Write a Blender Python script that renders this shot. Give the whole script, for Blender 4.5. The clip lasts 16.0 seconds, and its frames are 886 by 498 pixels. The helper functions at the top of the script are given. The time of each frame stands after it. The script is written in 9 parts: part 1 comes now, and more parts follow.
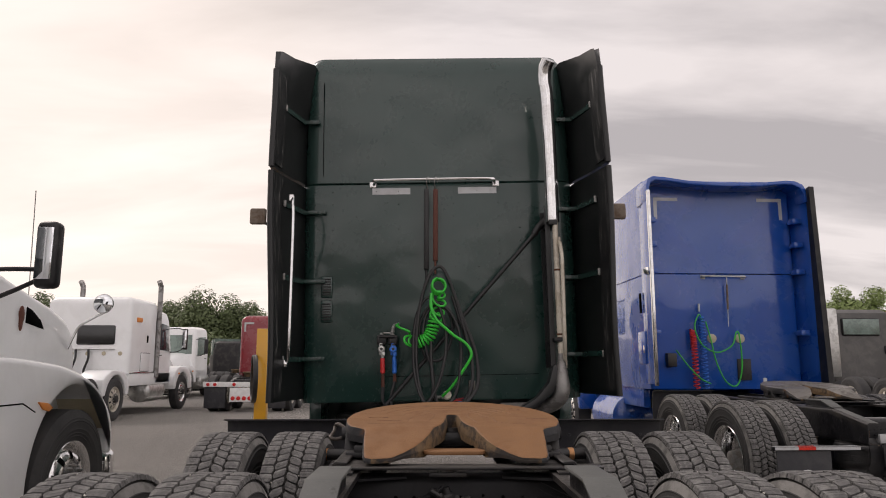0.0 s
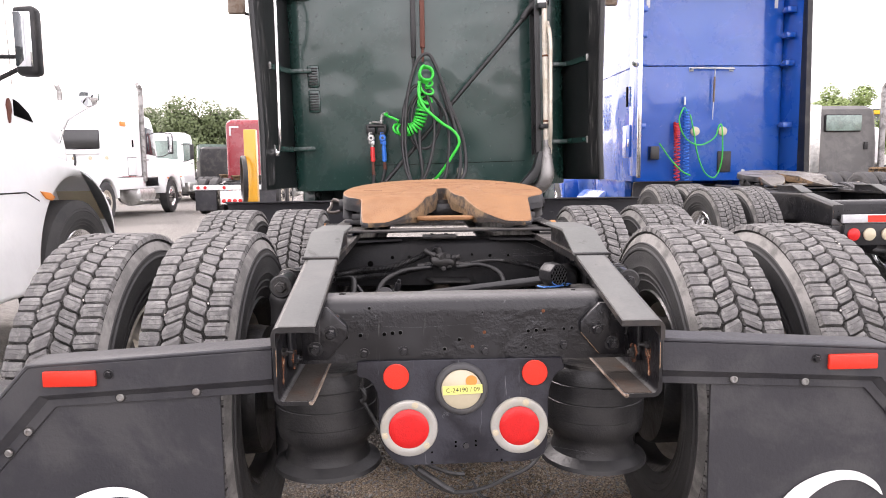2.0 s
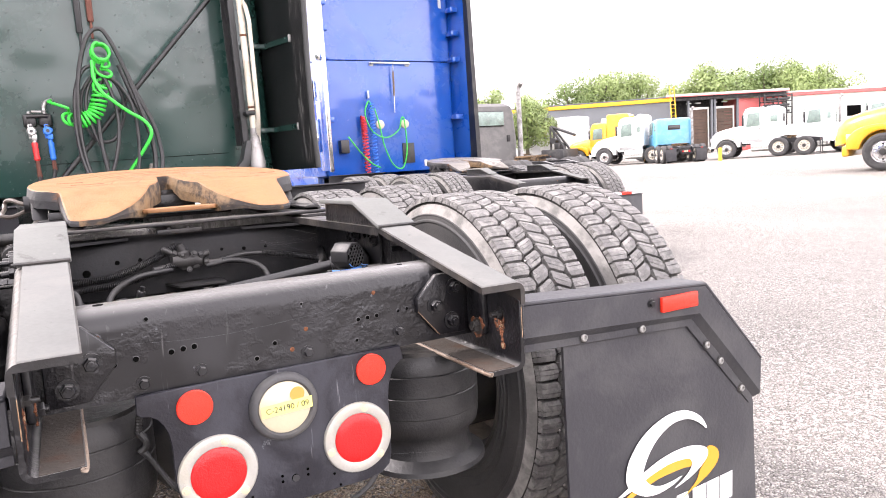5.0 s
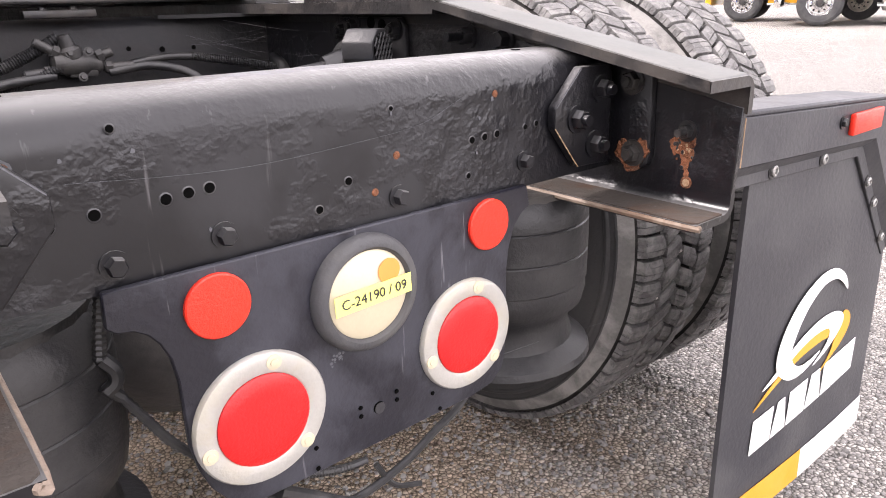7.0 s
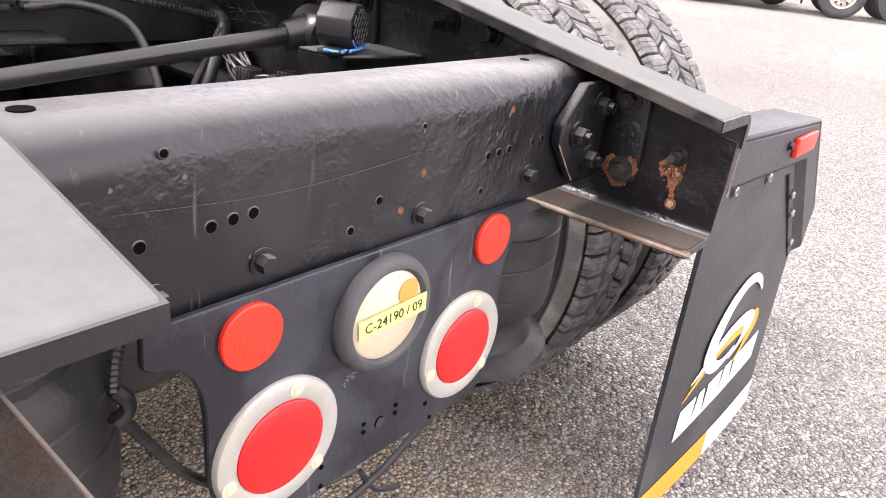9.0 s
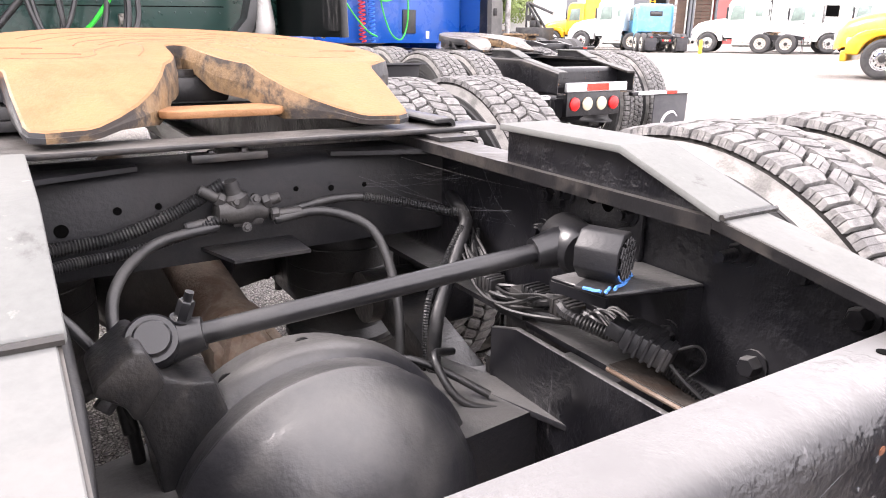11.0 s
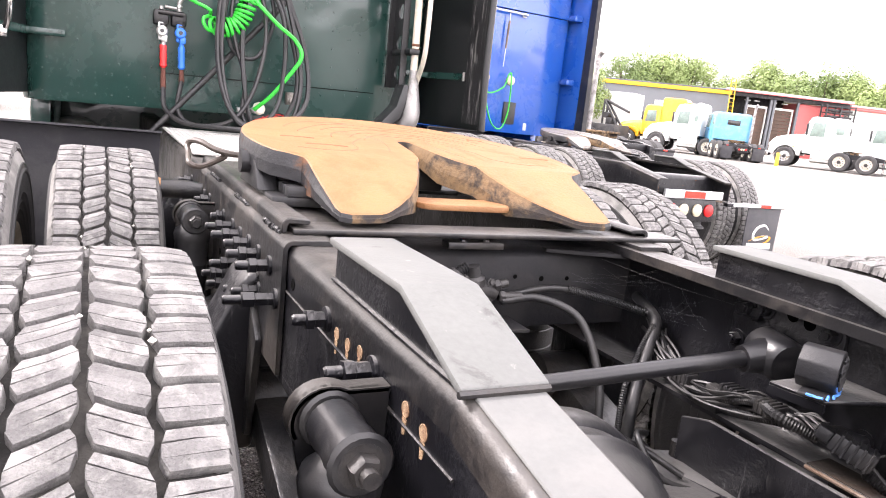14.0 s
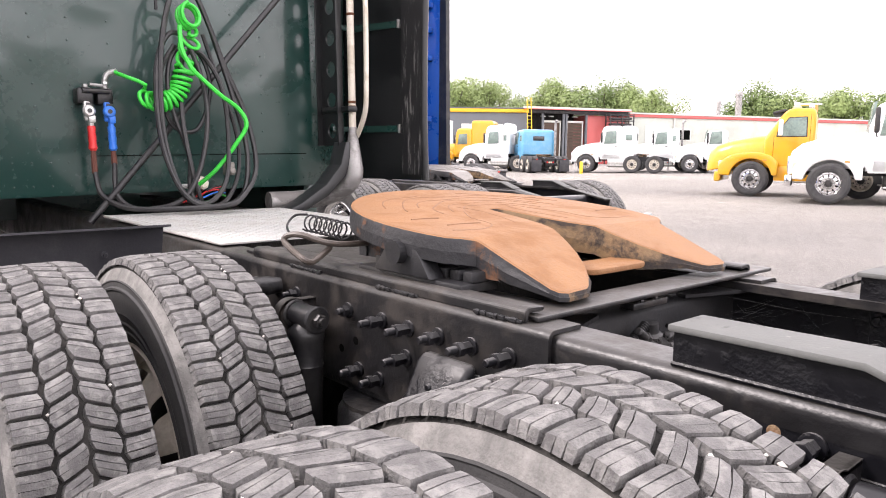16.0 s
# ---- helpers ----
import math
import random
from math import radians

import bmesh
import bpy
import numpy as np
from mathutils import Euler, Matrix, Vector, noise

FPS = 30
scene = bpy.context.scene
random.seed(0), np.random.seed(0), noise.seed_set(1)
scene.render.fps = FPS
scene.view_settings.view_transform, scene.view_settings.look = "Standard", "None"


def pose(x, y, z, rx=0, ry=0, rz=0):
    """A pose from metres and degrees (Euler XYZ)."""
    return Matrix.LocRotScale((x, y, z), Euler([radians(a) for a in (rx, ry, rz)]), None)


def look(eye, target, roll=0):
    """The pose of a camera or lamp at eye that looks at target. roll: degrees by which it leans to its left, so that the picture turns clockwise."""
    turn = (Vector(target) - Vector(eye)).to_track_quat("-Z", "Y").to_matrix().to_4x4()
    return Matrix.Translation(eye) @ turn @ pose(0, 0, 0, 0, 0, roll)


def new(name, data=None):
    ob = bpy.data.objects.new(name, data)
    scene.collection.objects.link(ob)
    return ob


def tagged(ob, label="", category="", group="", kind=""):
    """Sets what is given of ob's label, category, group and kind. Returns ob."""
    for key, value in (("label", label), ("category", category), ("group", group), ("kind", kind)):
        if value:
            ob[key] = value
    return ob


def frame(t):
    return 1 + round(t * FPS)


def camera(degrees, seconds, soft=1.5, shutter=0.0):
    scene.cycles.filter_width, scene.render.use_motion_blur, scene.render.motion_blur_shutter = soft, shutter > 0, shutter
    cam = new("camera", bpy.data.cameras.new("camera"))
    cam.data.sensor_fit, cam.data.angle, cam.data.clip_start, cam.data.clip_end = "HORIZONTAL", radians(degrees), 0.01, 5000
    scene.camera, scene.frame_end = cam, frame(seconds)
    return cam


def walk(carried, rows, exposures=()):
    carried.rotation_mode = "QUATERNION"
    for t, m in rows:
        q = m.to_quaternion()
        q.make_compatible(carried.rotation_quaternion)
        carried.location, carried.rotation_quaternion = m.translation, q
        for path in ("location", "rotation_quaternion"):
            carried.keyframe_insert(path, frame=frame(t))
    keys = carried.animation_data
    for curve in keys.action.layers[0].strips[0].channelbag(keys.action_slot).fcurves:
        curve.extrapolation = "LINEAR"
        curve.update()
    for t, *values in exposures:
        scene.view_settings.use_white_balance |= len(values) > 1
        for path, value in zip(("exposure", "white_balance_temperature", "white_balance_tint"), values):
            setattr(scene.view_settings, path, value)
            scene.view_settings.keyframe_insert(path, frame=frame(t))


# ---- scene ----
cam = camera(64.3, 16.0, 1.0)
METRES, EYE, TILT, LEAN, TURN = 3.5, 1.36, 9.3, 0.0, -1.1
ROWS = [
    (0.0, 0.0, 0.0, 0.0, 0.0, 0.0, 0.0),
    (0.5, -0.0005, -0.006, -0.0091, 0.28, -3.42, 0.41),
    (1.0, 0.0003, -0.0141, -0.0156, 0.27, -7.94, 0.68),
    (1.5, -0.0023, -0.0258, -0.0223, -0.29, -12.0, 0.54),
    (2.0, -0.0055, -0.0393, -0.0305, -1.21, -15.72, 0.49),
    (2.5, -0.0096, -0.0544, -0.0402, -2.14, -18.42, -0.25),
    (3.0, -0.0148, -0.0708, -0.0507, -2.22, -21.06, -2.11),
    (3.5, -0.0255, -0.0888, -0.0578, -3.95, -24.22, -3.1),
    (4.0, -0.038, -0.0783, -0.0539, -8.17, -22.01, -4.99),
    (4.5, -0.0575, -0.0109, -0.0594, -18.99, -14.44, -2.47),
    (7.0, -0.0894, 0.2559, -0.1485, -38.79, -26.88, -4.52),
    (7.5, -0.0856, 0.2784, -0.1561, -37.92, -31.25, -6.21),
    (8.0, -0.0933, 0.2868, -0.1523, -39.1, -31.6, -8.29),
    (8.5, -0.1032, 0.2935, -0.143, -43.13, -31.28, -11.08),
    (9.0, -0.115, 0.3002, -0.1358, -46.76, -30.58, -12.62),
    (9.5, -0.1189, 0.3093, -0.1241, -48.01, -29.08, -12.5),
    (10.0, -0.1002, 0.3368, -0.1128, -42.19, -26.62, -8.91),
    (12.5, -0.0748, 0.3818, -0.104, -21.82, -24.19, -7.15),
    (13.0, -0.1026, 0.3794, -0.0959, -20.95, -21.52, -7.57),
    (13.5, -0.1484, 0.3659, -0.0944, -21.52, -19.9, -8.83),
    (14.0, -0.1914, 0.3617, -0.0925, -23.54, -19.75, -10.15),
    (14.5, -0.2326, 0.3967, -0.097, -26.43, -16.62, -9.37),
    (15.0, -0.2723, 0.4315, -0.0952, -31.62, -13.99, -6.64),
    (15.5, -0.3209, 0.4557, -0.0995, -35.13, -14.15, -6.46),
    (16.0, -0.3691, 0.477, -0.0974, -39.7, -14.76, -6.58),
]
# stops by which the clip's camera brightens its picture
EXPOSURES = [(t, stops, 7000 - 350 * min(1.0, t / 1.5), 18 + 2 * min(1.0, t / 1.5)) for t, stops in (
    (0.0, 0.0), (0.5, 0.12), (1.0, 0.76), (1.5, 1.31), (2.0, 1.82), (2.5, 2.25), (3.0, 2.42), (3.5, 2.40), (4.5, 2.48), (7.0, 2.36), (7.5, 2.42), (8.0, 2.48), (8.5, 2.37), (9.0, 2.36), (9.5, 2.44), (10.0, 2.48), (12.5, 3.08), (13.0, 3.03), (13.5, 2.76), (14.0, 2.66), (15.0, 2.1), (16.0, 1.92))]
walk(cam, [(t, pose(-0.091, -1.386, EYE, TILT, LEAN, TURN) @ pose(METRES * x, METRES * y, METRES * z, 90 + pitch, roll, yaw)) for t, x, y, z, yaw, pitch, roll in ROWS], EXPOSURES)

# ---- world and light ----
SUN_DIR = Vector((-0.55, 0.45, 0.70)).normalized()      # towards the bright part of the clouds


def link(nt, a, b):
    nt.links.new(a, b)


def node(nt, kind, **values):
    n = nt.nodes.new(kind)
    for key, value in values.items():
        if key in n.inputs:
            n.inputs[key].default_value = value
    return n


world = bpy.data.worlds.new("sky")
scene.world = world
world.use_nodes = True
wt = world.node_tree
wt.nodes.clear()
w_out = wt.nodes.new("ShaderNodeOutputWorld")
w_bg = node(wt, "ShaderNodeBackground", Strength=1.0)
w_sky = wt.nodes.new("ShaderNodeTexSky")
w_sky.sky_type, w_sky.sun_disc = "NISHITA", False
w_sky.sun_elevation, w_sky.sun_rotation = radians(42), radians(-50)
w_co = wt.nodes.new("ShaderNodeTexCoord")
w_sep = wt.nodes.new("ShaderNodeSeparateXYZ")
link(wt, w_co.outputs["Generated"], w_sep.inputs[0])
# clouds lie on a flat layer overhead, so they thin out towards the horizon
w_up = wt.nodes.new("ShaderNodeMath")
w_up.operation, w_up.inputs[1].default_value = "MAXIMUM", 0.0
link(wt, w_sep.outputs["Z"], w_up.inputs[0])
w_add = wt.nodes.new("ShaderNodeMath")
w_add.operation, w_add.inputs[1].default_value = "ADD", 0.22
link(wt, w_up.outputs[0], w_add.inputs[0])
w_flat = wt.nodes.new("ShaderNodeCombineXYZ")
for axis in "XY":
    d = wt.nodes.new("ShaderNodeMath")
    d.operation = "DIVIDE"
    link(wt, w_sep.outputs[axis], d.inputs[0])
    link(wt, w_add.outputs[0], d.inputs[1])
    link(wt, d.outputs[0], w_flat.inputs[axis])
w_map = wt.nodes.new("ShaderNodeMapping")
w_map.inputs["Scale"].default_value = (0.8, 1.9, 1.0)
w_map.inputs["Rotation"].default_value = (0, 0, radians(-22))
link(wt, w_flat.outputs[0], w_map.inputs[0])
w_noise = node(wt, "ShaderNodeTexNoise", Scale=1.25, Detail=6.0, Roughness=0.52, Distortion=0.35)
link(wt, w_map.outputs[0], w_noise.inputs["Vector"])
w_ramp = wt.nodes.new("ShaderNodeValToRGB")
w_ramp.color_ramp.elements[0].position, w_ramp.color_ramp.elements[0].color = 0.38, (0.50, 0.50, 0.515, 1)
w_ramp.color_ramp.elements[1].position, w_ramp.color_ramp.elements[1].color = 0.62, (0.88, 0.875, 0.88, 1)
link(wt, w_noise.outputs["Fac"], w_ramp.inputs[0])
# a broad bright patch where the sun stands behind the cloud
w_dot = wt.nodes.new("ShaderNodeVectorMath")
w_dot.operation = "DOT_PRODUCT"
w_dot.inputs[1].default_value = Vector((-0.50, 0.85, 0.12)).normalized()
link(wt, w_co.outputs["Generated"], w_dot.inputs[0])
w_glow = wt.nodes.new("ShaderNodeMapRange")
w_glow.interpolation_type = "SMOOTHSTEP"
for key, value in (("From Min", 0.77), ("From Max", 1.0), ("To Min", 0.0), ("To Max", 0.56)):
    w_glow.inputs[key].default_value = value
link(wt, w_dot.outputs["Value"], w_glow.inputs["Value"])
w_warm = wt.nodes.new("ShaderNodeMix")
w_warm.data_type, w_warm.blend_type = "RGBA", "MIX"
link(wt, w_glow.outputs[0], w_warm.inputs["Factor"])
link(wt, w_ramp.outputs[0], w_warm.inputs["A"])
w_warm.inputs["B"].default_value = (1.45, 1.36, 1.22, 1)
# thinner cloud over the far side of the yard
w_back = wt.nodes.new("ShaderNodeVectorMath")
w_back.operation = "DOT_PRODUCT"
w_back.inputs[1].default_value = Vector((0.35, -0.80, 0.35)).normalized()
link(wt, w_co.outputs["Generated"], w_back.inputs[0])
w_thin = wt.nodes.new("ShaderNodeMapRange")
w_thin.interpolation_type = "SMOOTHSTEP"
for key, value in (("From Min", -0.1), ("From Max", 0.9), ("To Min", 1.0), ("To Max", 1.5)):
    w_thin.inputs[key].default_value = value
link(wt, w_back.outputs["Value"], w_thin.inputs["Value"])
w_lift = wt.nodes.new("ShaderNodeVectorMath")
w_lift.operation = "SCALE"
link(wt, w_warm.outputs["Result"], w_lift.inputs[0])
link(wt, w_thin.outputs[0], w_lift.inputs["Scale"])
w_scale = wt.nodes.new("ShaderNodeVectorMath")
w_scale.operation = "SCALE"
w_scale.inputs["Scale"].default_value = 0.06
link(wt, w_sky.outputs[0], w_scale.inputs[0])
w_mix = wt.nodes.new("ShaderNodeMix")
w_mix.data_type, w_mix.blend_type = "RGBA", "MIX"
w_mix.inputs["Factor"].default_value = 0.9
link(wt, w_scale.outputs[0], w_mix.inputs["A"])
link(wt, w_lift.outputs[0], w_mix.inputs["B"])
link(wt, w_mix.outputs["Result"], w_bg.inputs["Color"])
link(wt, w_bg.outputs[0], w_out.inputs[0])

sun_data = bpy.data.lights.new("sun", "SUN")
sun_data.energy, sun_data.angle, sun_data.color = 1.1, radians(16), (1.0, 0.97, 0.93)
sun = new("sun", sun_data)
sun.matrix_world = look(SUN_DIR * 30, (0, 0, 0))


# ---- materials ----
def material(name, base, rough=0.5, metal=0.0, vary=0.12, scale=6.0, fine=90.0, bump=0.15, dirt=None, amount=0.35,
             dirt_scale=3.0, coat=0.0, rand=0.0, depth=0.01, edge=(0.45, 0.62), spec=0.5, stretch=None, wave=None, gloss=0.06, sheen_dust=None, patch=False, streak=None):
    """A surface with colour shifts at two scales, patches of dirt or wear and fine relief."""
    m = bpy.data.materials.new(name)
    m.use_nodes = True
    nt = m.node_tree
    b = nt.nodes["Principled BSDF"]
    b.inputs["Metallic"].default_value = metal
    b.inputs["Coat Weight"].default_value = coat
    b.inputs["Coat Roughness"].default_value = gloss
    b.inputs["Specular IOR Level"].default_value = spec
    co = nt.nodes.new("ShaderNodeTexCoord")
    source = co.outputs["Object"]
    if stretch:
        mp = nt.nodes.new("ShaderNodeMapping")
        mp.inputs["Scale"].default_value = stretch
        link(nt, source, mp.inputs[0])
        source = mp.outputs[0]
    big = node(nt, "ShaderNodeTexNoise", Scale=scale, Detail=5.0, Roughness=0.6)
    small = node(nt, "ShaderNodeTexNoise", Scale=fine, Detail=3.0, Roughness=0.6)
    link(nt, source, big.inputs["Vector"])
    link(nt, source, small.inputs["Vector"])
    tone = nt.nodes.new("ShaderNodeMix")
    tone.data_type = "RGBA"
    lo = tuple(max(0.0, c * (1 - vary)) for c in base)
    hi = tuple(min(1.0, c * (1 + vary)) for c in base)
    tone.inputs["A"].default_value, tone.inputs["B"].default_value = (*lo, 1), (*hi, 1)
    both = nt.nodes.new("ShaderNodeMath")
    both.operation = "MULTIPLY_ADD"
    both.inputs[1].default_value = 0.6
    half = nt.nodes.new("ShaderNodeMath")
    half.operation, half.inputs[1].default_value = "MULTIPLY", 0.4
    link(nt, small.outputs["Fac"], half.inputs[0])
    link(nt, big.outputs["Fac"], both.inputs[0])
    link(nt, half.outputs[0], both.inputs[2])
    spread = nt.nodes.new("ShaderNodeMapRange")
    spread.inputs["From Min"].default_value, spread.inputs["From Max"].default_value = 0.3, 0.7
    link(nt, both.outputs[0], spread.inputs["Value"])
    link(nt, spread.outputs[0], tone.inputs["Factor"])
    colour = tone.outputs["Result"]
    rough_at = nt.nodes.new("ShaderNodeMapRange")
    rough_at.inputs["To Min"].default_value, rough_at.inputs["To Max"].default_value = rough * 0.82, min(1.0, rough * 1.18)
    link(nt, small.outputs["Fac"], rough_at.inputs["Value"])
    rough_out = rough_at.outputs[0]
    if dirt:
        spot = node(nt, "ShaderNodeTexNoise", Scale=dirt_scale, Detail=8.0, Roughness=0.68, Distortion=0.4)
        link(nt, source, spot.inputs["Vector"])
        cut = nt.nodes.new("ShaderNodeMapRange")
        cut.interpolation_type = "SMOOTHSTEP"
        for key, value in (("From Min", edge[0]), ("From Max", edge[1]), ("To Min", 0.0), ("To Max", amount)):
            cut.inputs[key].default_value = value
        link(nt, spot.outputs["Fac"], cut.inputs["Value"])
        over = nt.nodes.new("ShaderNodeMix")
        over.data_type = "RGBA"
        over.inputs["B"].default_value = (*dirt, 1)
        link(nt, cut.outputs[0], over.inputs["Factor"])
        link(nt, colour, over.inputs["A"])
        colour = over.outputs["Result"]
        rise = nt.nodes.new("ShaderNodeMath")
        rise.operation, rise.inputs[1].default_value, rise.use_clamp = "MULTIPLY_ADD", 0.45, True
        link(nt, cut.outputs[0], rise.inputs[0])
        link(nt, rough_out, rise.inputs[2])
        rough_out = rise.outputs[0]
    if streak:
        # thin pale runs and scratches: (colour, amount)
        runs = nt.nodes.new("ShaderNodeMapping")
        runs.inputs["Scale"].default_value = (55, 55, 4)
        link(nt, co.outputs["Object"], runs.inputs[0])
        line = node(nt, "ShaderNodeTexNoise", Scale=1.0, Detail=4.0, Roughness=0.6)
        link(nt, runs.outputs[0], line.inputs["Vector"])
        thin = nt.nodes.new("ShaderNodeMapRange")
        for key, value in (("From Min", 0.665), ("From Max", 0.73), ("To Min", 0.0), ("To Max", streak[1])):
            thin.inputs[key].default_value = value
        link(nt, line.outputs["Fac"], thin.inputs["Value"])
        ran = nt.nodes.new("ShaderNodeMix")
        ran.data_type = "RGBA"
        ran.inputs["B"].default_value = (*streak[0], 1)
        link(nt, thin.outputs[0], ran.inputs["Factor"])
        link(nt, colour, ran.inputs["A"])
        colour = ran.outputs["Result"]
    if sheen_dust:
        # pale tint paints sky sheen, over some dust, on level tops: (colour, amount)
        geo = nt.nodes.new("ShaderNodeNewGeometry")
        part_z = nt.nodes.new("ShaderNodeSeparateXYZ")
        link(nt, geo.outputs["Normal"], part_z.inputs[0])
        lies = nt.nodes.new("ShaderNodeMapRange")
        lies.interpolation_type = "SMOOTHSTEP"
        for key, value in (("From Min", 0.55), ("From Max", 1.0), ("To Min", 0.0), ("To Max", sheen_dust[1])):
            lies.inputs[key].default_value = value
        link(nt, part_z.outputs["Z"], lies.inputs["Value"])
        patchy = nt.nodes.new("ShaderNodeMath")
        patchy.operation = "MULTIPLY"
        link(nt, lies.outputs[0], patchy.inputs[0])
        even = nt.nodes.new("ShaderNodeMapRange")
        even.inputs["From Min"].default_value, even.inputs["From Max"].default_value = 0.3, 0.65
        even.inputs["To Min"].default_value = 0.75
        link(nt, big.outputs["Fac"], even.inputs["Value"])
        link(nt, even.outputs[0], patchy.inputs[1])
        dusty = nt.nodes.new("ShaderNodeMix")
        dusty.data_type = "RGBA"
        dusty.inputs["B"].default_value = (*sheen_dust[0], 1)
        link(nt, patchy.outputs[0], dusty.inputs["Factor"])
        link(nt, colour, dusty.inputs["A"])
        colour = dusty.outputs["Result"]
    if rand:
        info = nt.nodes.new("ShaderNodeNewGeometry")
        hsv = nt.nodes.new("ShaderNodeHueSaturation")
        span = nt.nodes.new("ShaderNodeMapRange")
        span.inputs["To Min"].default_value, span.inputs["To Max"].default_value = 1 - rand, 1 + rand
        link(nt, info.outputs["Random Per Island"], span.inputs["Value"])
        link(nt, span.outputs[0], hsv.inputs["Value"])
        link(nt, colour, hsv.inputs["Color"])
        colour = hsv.outputs["Color"]
    link(nt, colour, b.inputs["Base Color"])
    link(nt, rough_out, b.inputs["Roughness"])
    if bump:
        bp = nt.nodes.new("ShaderNodeBump")
        bp.inputs["Strength"].default_value, bp.inputs["Distance"].default_value = bump, depth
        if patch:
            # wrinkled only where old scale lies under the paint
            where = nt.nodes.new("ShaderNodeMapRange")
            where.inputs["From Min"].default_value, where.inputs["From Max"].default_value = 0.46, 0.60
            where.inputs["To Min"].default_value = 0.06
            link(nt, big.outputs["Fac"], where.inputs["Value"])
            rel = nt.nodes.new("ShaderNodeMath")
            rel.operation = "MULTIPLY"
            link(nt, small.outputs["Fac"], rel.inputs[0])
            link(nt, where.outputs[0], rel.inputs[1])
            link(nt, rel.outputs[0], bp.inputs["Height"])
        else:
            link(nt, small.outputs["Fac"], bp.inputs["Height"])
        link(nt, bp.outputs[0], b.inputs["Normal"])
        if wave:
            # slow dents in sheet metal: (size, depth in metres)
            dent = node(nt, "ShaderNodeTexNoise", Scale=wave[0], Detail=1.5, Roughness=0.4)
            link(nt, co.outputs["Object"], dent.inputs["Vector"])
            dp = nt.nodes.new("ShaderNodeBump")
            dp.inputs["Strength"].default_value, dp.inputs["Distance"].default_value = 1.0, wave[1]
            link(nt, dent.outputs["Fac"], dp.inputs["Height"])
            link(nt, dp.outputs[0], bp.inputs["Normal"])
            link(nt, dp.outputs[0], b.inputs["Coat Normal"])
    return m


def glass(name, tint=(0.02, 0.025, 0.03), rough=0.05):
    m = bpy.data.materials.new(name)
    m.use_nodes = True
    b = m.node_tree.nodes["Principled BSDF"]
    b.inputs["Base Color"].default_value = (*tint, 1)
    b.inputs["Roughness"].default_value = rough
    b.inputs["Specular IOR Level"].default_value = 0.8
    return m


RUST = (0.16, 0.055, 0.022)
DUST = (0.24, 0.22, 0.19)
M_FRAME = material("black_chassis_paint", (0.0055, 0.0055, 0.0072), 0.31, vary=0.25, scale=9, fine=85, bump=0.45, dirt=(0.018, 0.0175, 0.020), amount=0.40, dirt_scale=6, spec=0.46, depth=0.007, wave=(7, 0.006), sheen_dust=((0.18, 0.176, 0.172), 0.65), patch=True, streak=((0.16, 0.155, 0.16), 0.35))
M_LINER = material("black_liner_paint", (0.0085, 0.0082, 0.009), 0.36, vary=0.25, scale=8, fine=70, bump=0.12, dirt=(0.055, 0.045, 0.037), amount=0.5, dirt_scale=6, sheen_dust=((0.105, 0.098, 0.09), 0.5))
M_CROSS = material("dull_black_crossmember_paint", (0.0085, 0.0085, 0.010), 0.5, vary=0.3, scale=7, fine=90, bump=0.12, dirt=(0.034, 0.032, 0.031), amount=0.4, dirt_scale=5, spec=0.25)
M_HANDLE = material("brown_bare_steel_rod", (0.075, 0.060, 0.050), 0.45, vary=0.3, scale=14, fine=90, bump=0.15)
M_BAG = material("black_air_spring_rubber", (0.010, 0.010, 0.011), 0.42, vary=0.25, scale=10, fine=140, bump=0.15, dirt=(0.05, 0.048, 0.046), amount=0.35, dirt_scale=6, spec=0.4)
M_FLANGE = material("dusty_rail_flange", (0.060, 0.052, 0.046), 0.9, spec=0.12, vary=0.3, scale=8, fine=110, bump=0.3, dirt=(0.075, 0.040, 0.024), amount=0.6, dirt_scale=7, edge=(0.5, 0.66), streak=((0.26, 0.25, 0.25), 0.4))
M_CAP = material("worn_pale_steel_top", (0.134, 0.136, 0.132), 0.85, 0.0, vary=0.14, scale=6, fine=120, bump=0.06, dirt=(0.168, 0.166, 0.160), amount=0.5, dirt_scale=9, spec=0.12, streak=((0.07, 0.068, 0.064), 0.5))
M_TOP = material("worn_grey_steel_top", (0.125, 0.128, 0.123), 0.72, 0.0, spec=0.2, vary=0.16, scale=7, fine=120, bump=0.08, dirt=(0.055, 0.053, 0.05), amount=0.5, dirt_scale=11, edge=(0.58, 0.68), streak=((0.26, 0.25, 0.23), 0.4))
M_BLACK = material("black_plastic", (0.009, 0.009, 0.0105), 0.5, vary=0.25, fine=150, bump=0.1, dirt=DUST, amount=0.12)
M_DARK = material("greasy_black_casting", (0.013, 0.013, 0.014), 0.34, vary=0.35, scale=14, fine=80, bump=0.2, dirt=(0.05, 0.043, 0.036), amount=0.4, dirt_scale=8)
M_AXLE = material("dusty_grey_axle_paint", (0.019, 0.019, 0.022), 0.36, vary=0.25, scale=8, fine=70, bump=0.14, dirt=(0.09, 0.086, 0.08), amount=0.4, dirt_scale=5, spec=0.6, sheen_dust=((0.10, 0.097, 0.092), 0.6))
M_RUBBER = material("tyre_rubber", (0.034, 0.034, 0.036), 0.6, vary=0.2, scale=9, fine=160, bump=0.2, dirt=(0.105, 0.102, 0.097), amount=0.55, dirt_scale=4, spec=0.3, edge=(0.25, 0.8))
